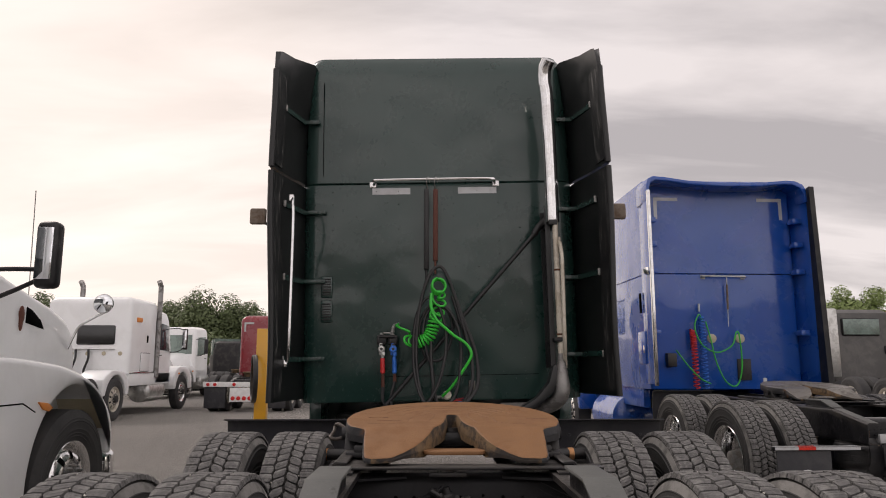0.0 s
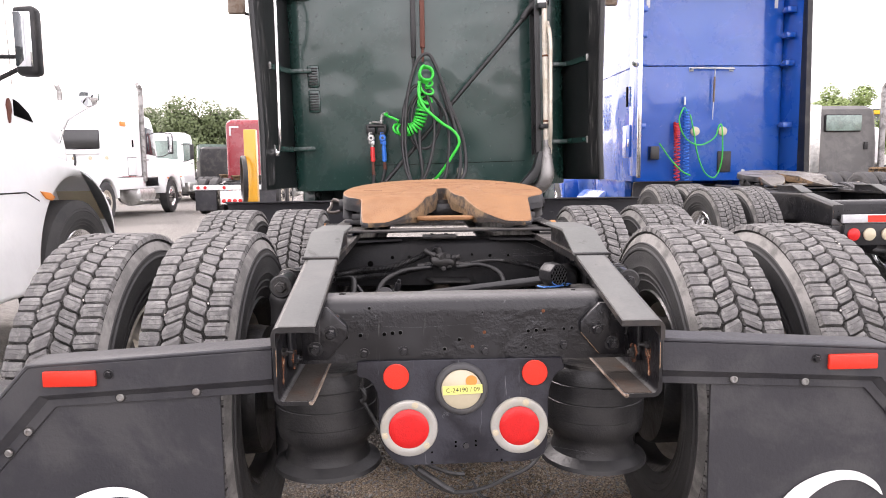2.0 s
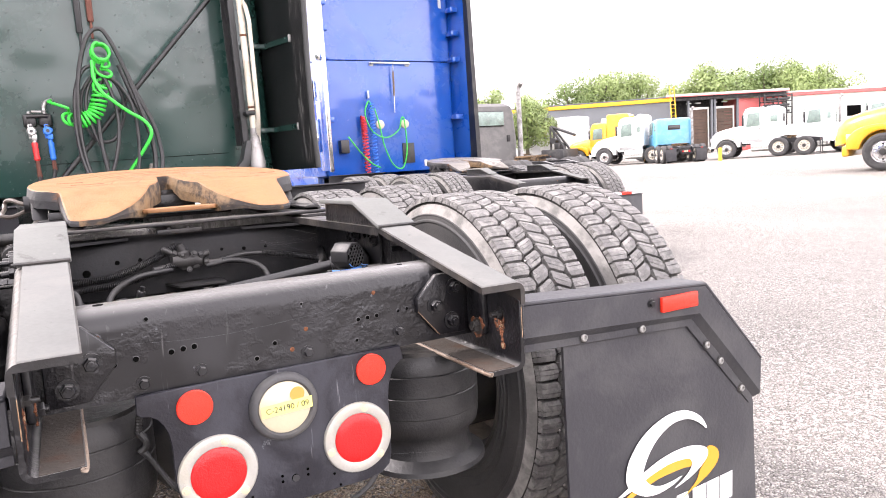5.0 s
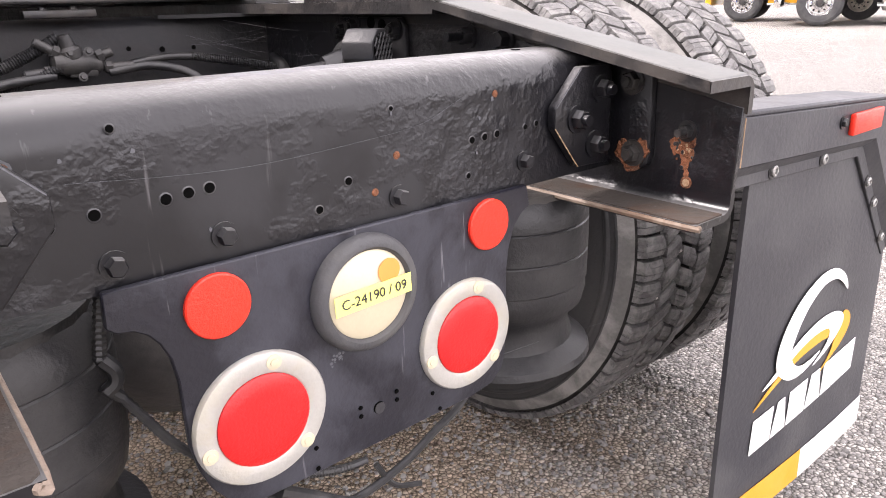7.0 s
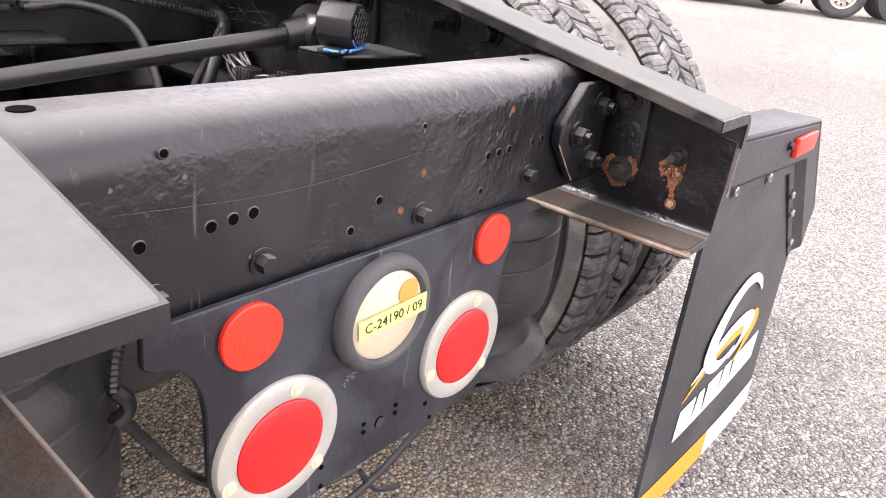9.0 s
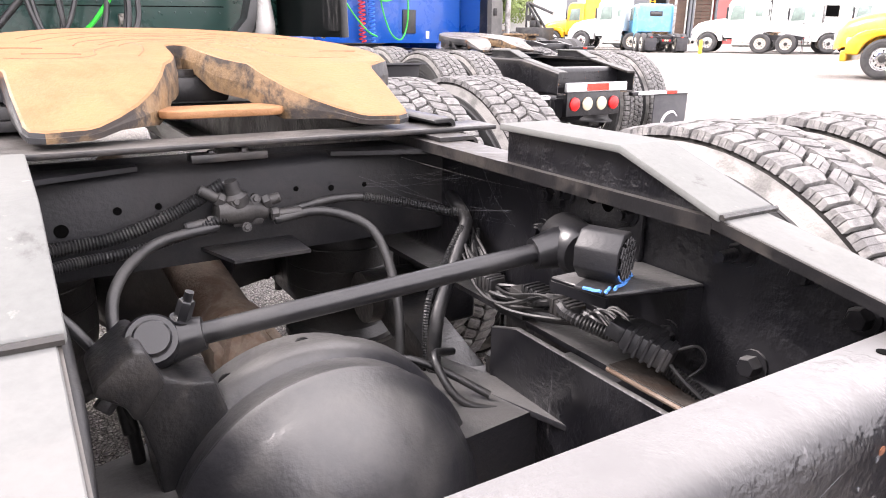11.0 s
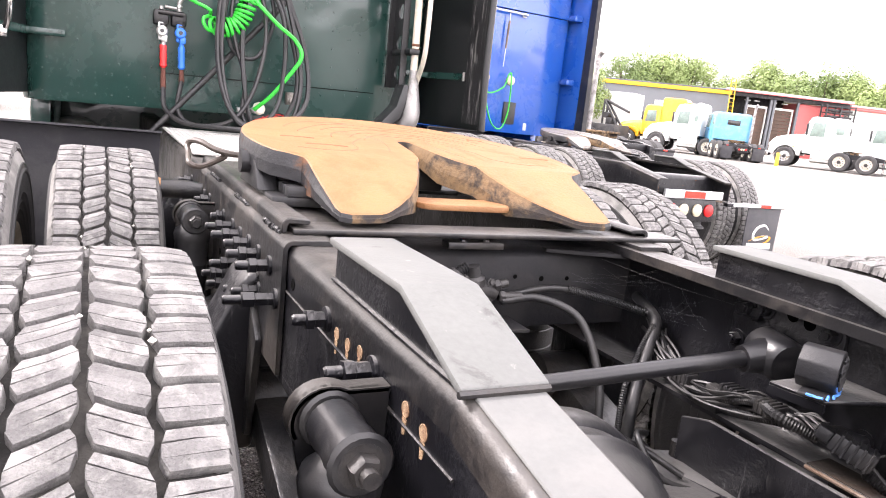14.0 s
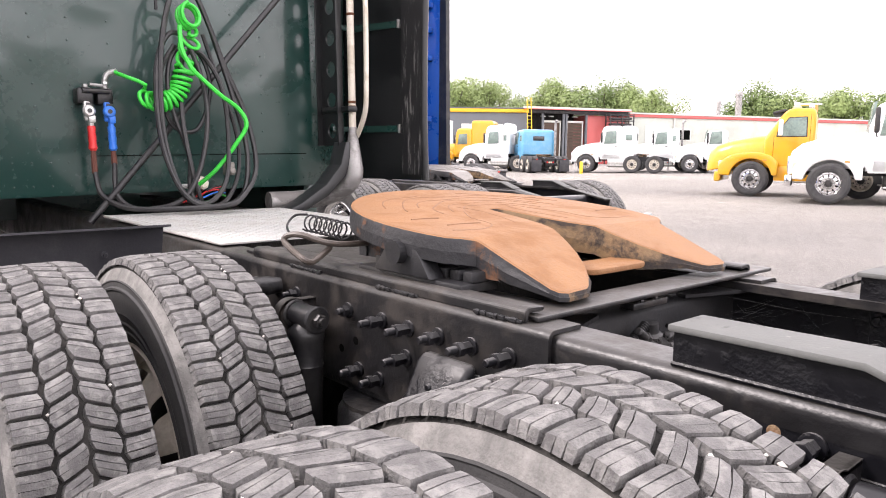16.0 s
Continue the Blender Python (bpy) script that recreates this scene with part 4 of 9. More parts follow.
def round_lamp(parent, x, z, kind, y=0.176):
    """A round lamp or reflector on the light plate."""
    back = (0, -1, 0)
    if kind == "tail":
        b = Build().use(M_BEZEL)
        b.lathe([(0.0715, 0), (0.0715, 0.004), (0.0695, 0.0068), (0.066, 0.0078), (0.0525, 0.0084), (0.0498, 0.0070), (0.049, 0.004)], (x, y, z), back, 48, closed=True)
        for a in (75, 195, 315):
            b.use(M_CREAM).lathe([(0.0085, 0.007), (0.0082, 0.0088), (0.0045, 0.0093), (0.0042, 0.0102), (0, 0.0104)], (x + 0.061 * math.cos(radians(a)), y, z + 0.061 * math.sin(radians(a))), back, 12)
        lamp = part("tail_lamp", b, None, parent, "red round tail lamp in a steel ring")
        part("lens", Build().use(M_LENS).lathe([(0.0494, 0.002), (0.0494, 0.0082), (0.0475, 0.0098), (0.03, 0.0108), (0, 0.0112)], (x, y, z), back, 40), None, lamp)
    elif kind == "reverse":
        b = Build().use(M_GASKET)
        b.lathe([(0.0655, 0), (0.0655, 0.005), (0.0625, 0.012), (0.0575, 0.0150), (0.053, 0.0150), (0.0495, 0.011), (0.048, 0.004)], (x, y, z), back, 48, closed=True)
        lamp = part("reversing_lamp", b, None, parent, "round clear reversing lamp, yellowed, with a sticker")
        part("lens", Build().use(M_CREAM).lathe([(0.0495, 0.002), (0.0495, 0.010), (0.046, 0.0125), (0, 0.0135)], (x, y, z), back, 40), None, lamp)
        st = Build().use(M_STICKER)
        st.box(-0.050, 0.047, 0, 0.0006, -0.011, 0.011)
        part("sticker", st, None, lamp, "yellow paper stock sticker", at=pose(x + 0.004, y - 0.0165, z + 0.001, 0, -2.0, 0))
        part("printed_text", text_mesh("stock_text", "C-24190 / 09", 0.0155, M_INK), None, lamp, at=pose(x + 0.003, y - 0.0172, z + 0.0005, 90, 0, 0) @ pose(0, 0, 0, 0, 0, 2.0))
        part("round_sticker", Build().use(M_ORANGE).lathe([(0.014, 0), (0.014, 0.0005), (0, 0.0005)], (x + 0.024, y - 0.0140, z + 0.022), back, 24), None, lamp)
    else:
        part("reflector", Build().use(M_REFLECT).lathe([(0.0315, 0), (0.0315, 0.0042), (0.0300, 0.0056), (0, 0.0064)], (x, y, z), back, 40), None, parent, "round red reflector")


def ribbon(b, pts, widths, at, y0, y1, n=5):
    """A flat stroke of changing width in the x-z plane."""
    c = curve_points([(p[0], p[1], 0) for p in pts], n)
    m = len(c)
    left, right = [], []
    for i, p in enumerate(c):
        f = i / (m - 1) * (len(widths) - 1)
        k = min(int(f), len(widths) - 2)
        w = widths[k] + (widths[k + 1] - widths[k]) * (f - k)
        d = (c[min(i + 1, m - 1)] - c[max(i - 1, 0)]).normalized()
        nrm = Vector((-d.y, d.x, 0)) * w * 0.5
        left.append(p + nrm)
        right.append(p - nrm)
    verts = [at(q.x, y, q.y) for y in (y0, y1) for row in (left, right) for q in row]
    faces = []
    for i in range(m - 1):
        faces += [(2 * m + i, 2 * m + i + 1, 3 * m + i + 1, 3 * m + i), (i, m + i, m + i + 1, i + 1),
                  (i, i + 1, 2 * m + i + 1, 2 * m + i), (m + i, 3 * m + i, 3 * m + i + 1, m + i + 1)]
    b.add(verts, faces)


def mud_flap(parent, s):
    """A hanger arm bent down at its outer end, and the printed flap under it."""
    arm = Build().use(M_FLAP)
    face = [(0.436, 0.842), (0.966, 0.812), (1.162, 0.597), (1.158, 0.510), (0.946, 0.747), (0.436, 0.774)]
    arm.slab(mirror(face, s), "y", 0.030, 0.0365, 0.002, 1)
    arm.slab(mirror([(0.436, 0.850), (0.971, 0.820), (1.168, 0.601), (1.162, 0.595), (0.965, 0.811), (0.436, 0.841)], s), "y", 0.0302, 0.120, 0.003, 1)
    # below the fold the sheet steps back, and the flap is riveted to it
    fold = [(0.436, 0.774), (0.946, 0.747), (1.158, 0.510)]
    foot = [(0.436, 0.758), (0.934, 0.735), (1.146, 0.499)]
    for k in range(2):
        (x0, z0), (x1, z1), (x2, z2), (x3, z3) = fold[k], fold[k + 1], foot[k + 1], foot[k]
        arm.add([(s * x, y + d, z) for d in (0, 0.005) for x, y, z in ((x0, 0.0312, z0), (x1, 0.0312, z1), (x2, 0.0445, z2), (x3, 0.0445, z3))], [(0, 1, 2, 3), (4, 7, 6, 5), (0, 4, 5, 1), (1, 5, 6, 2), (2, 6, 7, 3), (3, 7, 4, 0)])
    arm.slab(mirror([(0.436, 0.759), (0.934, 0.736), (1.147, 0.500), (1.131, 0.487), (0.919, 0.719), (0.55, 0.736), (0.436, 0.742)], s), "y", 0.0440, 0.0500, 0.0012, 1)
    for x, z in ((0.609, 0.747), (0.776, 0.738), (0.982, 0.664), (1.028, 0.616), (1.102, 0.532)):
        arm.use(M_DARK).lathe([(0.0125, 0), (0.0125, 0.0012), (0.009, 0.0016)], (s * x, 0.044, z), (0, -1, 0), 16)
        arm.use(M_STEEL).lathe([(0.0085, 0.0012), (0.0085, 0.0045), (0.0065, 0.0062), (0.0042, 0.0060), (0.0038, 0.0030), (0, 0.0030)], (s * x, 0.044, z), (0, -1, 0), 14)
    arm.use(M_FRAME).bolt((s * 0.793, 0.030, 0.795), (0, -1, 0), 0.0075, 0.007)
    hanger = part("flap_hanger", arm, None, parent, "black painted steel mud flap hanger")
    rf = Build().use(M_REFLECT).box(*sorted((s * 0.818, s * 0.932)), 0.020, 0.0298, 0.7705, 0.8055, 0.003)
    part("reflector", rf, None, hanger, "oblong red reflector")
    fl = Build().use(M_FLAP)
    rows, cols = 10, 8
    out = lambda z: 1.15 if z < 0.53 else 1.15 - (z - 0.53) * 0.88
    lean = lambda z, x: 0.051 - 0.010 * (max(0.0, 0.74 - z) / 0.64) ** 1.6 + 0.012 * math.sin(x * 5) * (0.74 - z)
    for side in (0, 0.008):
        g = []
        for j in range(rows + 1):
            z = 0.745 - 0.650 * j / rows
            for i in range(cols + 1):
                x = 0.560 + (out(z) - 0.560) * i / cols
                g.append((s * x, lean(z, x) + side, z))
        fl.add(g, [(j * 9 + i, j * 9 + i + 1, j * 9 + 10 + i, j * 9 + 9 + i) for j in range(rows) for i in range(cols)])
    n = (rows + 1) * (cols + 1)
    rim = [i for i in range(9)] + [j * 9 + 8 for j in range(1, 11)] + [10 * 9 + i for i in range(7, -1, -1)] + [j * 9 for j in range(9, 0, -1)]
    k0 = len(fl.v) - 2 * n
    fl.f += [(k0 + rim[i], k0 + rim[(i + 1) % len(rim)], k0 + n + rim[(i + 1) % len(rim)], k0 + n + rim[i]) for i in range(len(rim))]
    fl.mi += [0] * len(rim)
    flap = part("mud_flap", fl, None, parent, "black rubber mud flap with white and amber print")
    cx = 0.861 if s > 0 else -0.838

    def on(u, d, v):
        z = 0.392 + v
        return (cx + u, lean(z, abs(cx + u)) - 0.0015 - d, z)

    def print_shape(name, m, outline, d, label=""):
        c = [(p.x, p.y) for p in curve_points([(*q, 0) for q in outline], 3, True)]
        n = len(c)
        b = Build().use(m)
        tris = tessellate_polygon([[Vector((u, v, 0)) for u, v in c]])
        b.add([on(u, d + h, v) for h in (0.0004, 0.0014) for u, v in c], [tuple(n + i for i in t) for t in tris] + [(i, (i + 1) % n, n + (i + 1) % n, n + i) for i in range(n)])
        return part(name, b, None, flap, label)

    crescent = [(90, 50), (75, 71), (42, 88), (5, 92), (-34, 83), (-67, 65), (-90, 38), (-96, 14), (-91, -2), (-76, -15), (-52, -26), (-22, -29), (12, -23), (32, -14), (10, -17), (-18, -18), (-42, -10), (-56, 4), (-58, 16), (-46, 40), (-26, 60), (6, 75), (42, 75), (70, 63)]
    swoosh = [(-118, -18), (-94, -7), (-54, 12), (-12, 25), (30, 30), (66, 27), (92, 17), (95, 4), (80, -9), (52, -22), (18, -30), (42, -18), (56, -6), (55, 5), (42, 11), (8, 12), (-24, 7), (-54, -1), (-86, -12)]
    amber_low = [(-132, -39), (-106, -25), (-70, -9), (-40, 2), (0, 11), (40, 12), (57, 4), (54, -4), (38, -3), (8, -4), (-24, -7), (-56, -15), (-92, -26)]
    amber_hook = [(96, 18), (114, 14), (125, 2), (122, -12), (104, -26), (72, -39), (34, -53), (56, -42), (72, -30), (78, -16), (90, -4)]
    k = 0.00137
    du, dv = (-0.018, -0.008) if s > 0 else (0.0, 0.0)
    fit = lambda pts: [(u * k + v * 0.00016 + du, v * 0.00150 + dv) for u, v in pts]
    print_shape("emblem", M_PRINTY, fit(amber_low), 0.0, "amber swirl print")
    print_shape("emblem", M_PRINTY, fit(amber_hook), 0.0)
    print_shape("emblem", M_PRINTW, fit(swoosh), 0.0011, "white swirl print")
    print_shape("emblem", M_PRINTW, fit(crescent), 0.0022)
    # a slanted word in heavy capitals, kept as plain bars
    for u0, u1, lean_l, lean_r in ((-0.203, -0.136, 0.004, 0.004), (-0.132, -0.082, 0.016, -0.010), (-0.078, -0.012, 0.005, 0.004), (-0.008, 0.052, 0.016, -0.010), (0.056, 0.100, 0.004, 0.004), (0.104, 0.148, 0.004, 0.004), (0.152, 0.196, 0.004, 0.004)):
        bars = Build().use(M_PRINTW)
        low, high = -0.141, -0.076
        bars.add([on(u, d, v + 0.06 * u) for d in (0, 0.0012) for u, v in ((u0, low), (u1, low), (u1 + lean_r, high), (u0 + lean_l, high))],
                 [(4, 5, 6, 7), (0, 1, 5, 4), (1, 2, 6, 5), (2, 3, 7, 6), (3, 0, 4, 7)])
        part("lettering_bar", bars, None, flap)
    for m, u0, u1 in ((M_PRINTY, -0.294 if s > 0 else -0.288, 0.0), (M_PRINTW, 0.0, 0.288 if s > 0 else 0.294)):
        st = Build().use(m)
        us = [u0 + (u1 - u0) * i / 6 for i in range(7)]
        g = [on(u, d, v) for d in (0, 0.001) for v in (0.098 - 0.392, 0.160 - 0.392) for u in us]
        st.add(g, [(14 + i, 15 + i, 22 + i, 21 + i) for i in range(6)] + [(i, i + 1, 15 + i, 14 + i) for i in range(6)] + [(7 + i, 21 + i, 22 + i, 8 + i) for i in range(6)])
        part("stripe", st, None, flap)


def straight_flap(parent, s):
    """A thin level hanger bar with tape on its top, and an oblong printed flap near its end."""
    arm = Build().use(M_FRAME).box(*sorted((s * 0.43, s * 1.20)), 0.0, 0.05, 0.690, 0.722, 0.006)
    hanger = part("flap_hanger", arm, None, parent, "black flap hanger bar with reflective tape")
    for x0, x1, m in ((0.50, 0.86, M_TAPE), (0.862, 1.00, M_REFLECT), (1.002, 1.19, M_TAPE)):
        part("tape_strip", Build().use(m).box(*sorted((s * x0, s * x1)), -0.004, -0.0005, 0.696, 0.718), None, hanger)
        part("tape_strip", Build().use(m).box(*sorted((s * x0, s * x1)), 0.006, 0.044, 0.7225, 0.7245), None, hanger)
    fl = Build().use(M_FLAP)
    corner = [(0.735, 0.165), (0.745, 0.155), (1.150, 0.155), (1.165, 0.170), (1.172, 0.690), (0.730, 0.690)]
    fl.slab(mirror(corner, s), "y", 0.018, 0.028, 0.003)
    flap = part("mud_flap", fl, None, parent, "black rubber mud flap with white and amber print")
    cx = s * 0.952
    at = lambda x, y, z: (cx + x * 0.86, y, 0.43 + z * 0.86)
    w = Build().use(M_PRINTW)
    ribbon(w, [(0.12, 0.07), (0.05, 0.12), (-0.05, 0.10), (-0.11, 0.03), (-0.09, -0.03), (0.0, -0.03), (0.12, 0.0), (0.02, 0.01)], [0.004, 0.02, 0.03, 0.036, 0.03, 0.014, 0.02, 0.005], at, 0.0165, 0.0178)
    part("emblem", w, None, flap)
    a = Build().use(M_PRINTY)
    ribbon(a, [(-0.17, -0.05), (-0.05, -0.01), (0.09, 0.01)], [0.003, 0.015, 0.006], at, 0.0155, 0.0164)
    ribbon(a, [(0.12, 0.0), (0.16, -0.02), (0.10, -0.06), (0.05, -0.07)], [0.008, 0.03, 0.02, 0.004], at, 0.0155, 0.0164)
    part("emblem", a, None, flap)
    for i in range(7):
        x = cx - 0.165 + i * 0.0475
        part("lettering_bar", Build().use(M_PRINTW).box(x, x + 0.040, 0.0165, 0.0178, 0.315, 0.368), None, flap)
    for x0, x1, m in ((-0.205, 0.0, M_PRINTY), (0.0, 0.205, M_PRINTW)):
        part("stripe", Build().use(m).box(cx + x0, cx + x1, 0.0165, 0.0178, 0.175, 0.222), None, flap)


def air_spring(parent, x, y, top=0.722, bot=0.42, r=0.132):
    b = Build().use(M_BAG)
    h = top - bot
    b.lathe([(r * 0.9, h), (r, h * 0.93), (r * 1.005, h * 0.84), (r * 0.992, h * 0.832), (r * 1.008, h * 0.824), (r * 1.012, h * 0.66), (r * 0.998, h * 0.652), (r * 1.012, h * 0.644), (r * 1.008, h * 0.48), (r * 0.994, h * 0.472), (r * 1.0, h * 0.42), (r * 0.96, h * 0.33), (r * 0.84, h * 0.28), (r * 0.80, h * 0.2), (r * 0.86, h * 0.1), (r * 1.06, h * 0.04), (r * 1.08, 0), (0, 0)], (x, y, bot), (0, 0, 1), 32)
    b.use(M_DARK).lathe([(r * 0.92, 0), (r * 0.92, 0.012), (0, 0.012)], (x, y, top - 0.006), (0, 0, 1), 24)
    b.bolt((x + 0.03, y, bot), (0, 0, -1), 0.012, 0.02, stud=0.02)
    b.bolt((x - 0.05, y, bot), (0, 0, -1), 0.012, 0.02, stud=0.02)
    part("air_spring", b, None, parent, "black rubber air suspension spring")


def axle(parent, y):
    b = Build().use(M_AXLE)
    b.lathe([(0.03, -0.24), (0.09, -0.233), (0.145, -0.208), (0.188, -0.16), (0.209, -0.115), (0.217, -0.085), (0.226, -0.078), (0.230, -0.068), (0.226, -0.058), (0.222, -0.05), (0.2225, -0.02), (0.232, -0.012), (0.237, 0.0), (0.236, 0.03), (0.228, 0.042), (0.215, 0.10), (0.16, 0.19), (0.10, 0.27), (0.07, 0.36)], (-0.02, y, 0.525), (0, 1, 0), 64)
    for s in (-1, 1):
        b.slab([(y - 0.075, 0.45), (y + 0.075, 0.45), (y + 0.075, 0.60), (y - 0.075, 0.60)], "x", s * 0.20, s * 0.70, 0.02, 2)
        b.lathe([(0.075, 0), (0.06, 0.30)], (s * 0.66, y, 0.52), (s, 0, 0), 20)
        b.add([(s * 0.15, y - 0.12, 0.62), (s * 0.15, y + 0.12, 0.62), (s * 0.42, y + 0.07, 0.60), (s * 0.42, y - 0.07, 0.60), (s * 0.15, y - 0.12, 0.42), (s * 0.15, y + 0.12, 0.42), (s * 0.42, y + 0.07, 0.45), (s * 0.42, y - 0.07, 0.45)],
              [(0, 1, 2, 3), (4, 7, 6, 5), (0, 3, 7, 4), (1, 5, 6, 2)])
    for k in range(12):
        a = 2 * math.pi * k / 12
        b.use(M_DARK).bolt((-0.02 + 0.222 * math.cos(a), y + 0.04, 0.525 + 0.222 * math.sin(a)), (0, 1, 0), 0.009, 0.014)
    b.use(M_AXLE)
    part("axle_housing", b, None, parent, "dusty grey drive axle housing")
    d = Build().use(M_SHAFT)
    d.rod((0, y + 0.33, 0.53), (0, y + 0.46, 0.57), 0.06, 16)
    d.pipe([(-0.05, y + 0.36, 0.55), (0.0, y + 0.43, 0.62), (0.05, y + 0.36, 0.55)], 0.022, 8)
    d.rod((0, y + 0.45, 0.57), (0, y + 0.95, 0.64), 0.064, 24)
    d.lathe([(0.066, -0.05), (0.074, -0.045), (0.074, 0.0), (0.066, 0.005)], (0, y + 0.53, 0.581), (0, 1, 0.14), 24)
    for q in (-1, 1):
        d.box(*sorted((q * 0.045, q * 0.072)), y + 0.39, y + 0.48, 0.535, 0.605, 0.012, 2)
    part("drive_shaft", d, None, parent, "dusty brown drive shaft")


def rod_mount(parent, s):
    """The plate on the web that carries the rod's end, with its bolts."""
    b = Build().use(M_FRAME)
    b.slab([(0.64, 0.845), (0.86, 0.835), (0.875, 0.85), (0.875, 0.945), (0.86, 0.96), (0.655, 0.96), (0.64, 0.945)], "x", s * 0.4195, s * 0.410, 0.003)
    plate = part("rod_mount", b, None, parent, "black bolted torque rod mount plate")
    for y, z in ((0.665, 0.94), (0.84, 0.935), (0.855, 0.87), (0.80, 0.945)):
        part("mount_bolt", Build().use(M_FRAME).bolt((s * 0.41, y, z), (-s, 0, 0), 0.013, 0.016, stud=0.006), None, plate)
    for y, z in ((0.71, 0.945), (0.745, 0.95)):
        part("drilled_hole", Build().use(M_HOLE).lathe([(0.012, 0), (0.012, 0.001), (0, 0.001)], (s * 0.41, y, z), (-s, 0, 0), 14), None, plate)


def trailing_arm(parent, s, y):
    b = Build().use(M_DARK)
    b.slab([(y - 0.45, 0.398), (y - 0.10, 0.40), (y + 0.14, 0.42), (y + 0.52, 0.56), (y + 0.52, 0.64), (y + 0.10, 0.50), (y - 0.10, 0.46), (y - 0.45, 0.450)], "x", s * 0.33, s * 0.43, 0.008)
    arm = part("suspension_arm", b, None, parent, "black trailing suspension arm")
    part("bushing", Build().use(M_DARK).rod((s * 0.30, y + 0.52, 0.60), (s * 0.46, y + 0.52, 0.60), 0.06, 18), None, arm)
    b = Build().use(M_DARK)
    b.slab([(y + 0.43, 0.56), (y + 0.61, 0.56), (y + 0.66, 0.78), (y + 0.56, 0.86), (y + 0.48, 0.86), (y + 0.38, 0.78)], "x", s * 0.44, s * 0.455, 0.004)
    part("pivot_plate", b, None, arm)
    for dx in (0.42, 0.34):
        for dy in (-0.06, 0.06):
            part("clamp_bolt", Build().use(M_DARK).rod((s * dx, y + dy, 0.38), (s * dx, y + dy, 0.64), 0.012, 8), None, arm)
    h = Build().use(M_FRAME)
    h.slab([(y - 0.43, 0.44), (y + 0.05, 0.44), (y + 0.05, 0.70), (y - 0.02, 0.722), (y - 0.35, 0.722), (y - 0.43, 0.66)], "x", s * 0.326, s * 0.336, 0.002, 1)
    part("hanger_plate", h, None, parent)


def shock(parent, s, y):
    """A shock absorber hung from a lengthwise bolt on a bracket plate."""
    x = s * 0.502
    b = Build().use(M_ROD)
    b.lathe([(0.024, -0.044), (0.029, -0.040), (0.030, -0.02), (0.028, 0.0), (0.030, 0.02), (0.029, 0.040), (0.024, 0.044)], (x, y, 0.905), (0, 1, 0), 22)
    b.lathe([(0.020, 0.0), (0.042, -0.018), (0.045, -0.03), (0.043, -0.045), (0.041, -0.05), (0.041, -0.10), (0.043, -0.105), (0.041, -0.11), (0.041, -0.27), (0.038, -0.275), (0.034, -0.28), (0.034, -0.50), (0.025, -0.51)], (x, y, 0.893), (-0.02 * s, 0.0, 1), 24)
    b.rod((x - 0.03, y - 0.02, 0.37), (x + 0.03, y - 0.02, 0.37), 0.035, 16)
    b.use(M_HOSE)
    for d in (-0.050, 0.050):
        b.lathe([(0.030, -0.004), (0.034, 0.0), (0.030, 0.004)], (x, y + d, 0.905), (0, 1, 0), 20)
    sh = part("shock_absorber", b, None, parent, "black telescopic shock absorber")
    n = Build().use(M_DARK)
    n.bolt((x, y - 0.050, 0.905), (0, -1, 0), 0.017, 0.020, stud=0.012)
    part("top_nut", n, None, sh)
    k = Build().use(M_LINER)
    arch = [(0.431, 0.935)] + [(0.502 + 0.043 * math.sin(radians(a)), 0.900 + 0.040 * math.cos(radians(a))) for a in range(-30, 121, 15)]
    k.slab(mirror(arch + [(0.530, 0.84), (0.431, 0.77)], s), "y", y + 0.058, y + 0.068, 0.002, 1)
    back = [(x - 0.0, z) for x, z in arch]
    k.slab(mirror(back + [(0.502 + 0.037 * math.sin(radians(a)), 0.900 + 0.034 * math.cos(radians(a))) for a in range(120, -31, -15)] + [(0.431, 0.929)], s), "y", y + 0.058, y + 0.085, 0.0)
    part("shock_bracket", k, None, parent, "black curved shock absorber bracket")


def pivot_bracket(parent, s, y):
    """The hanger of the suspension arm on the outside of the rail."""
    b = Build().use(M_FRAME)
    b.slab(mirror([(0.431, 0.893), (0.452, 0.896), (0.470, 0.880), (0.555, 0.70), (0.570, 0.64), (0.570, 0.52), (0.431, 0.52)], s), "y", y - 0.075, y + 0.075, 0.014, 3)
    b.rod((s * 0.57, y, 0.585), (s * 0.615, y, 0.585), 0.030, 16)
    b.bolt((s * 0.57, y - 0.04, 0.67), (s, 0, 0), 0.012, 0.02)
    part("pivot_bracket", b, None, parent, "black cast suspension pivot bracket")


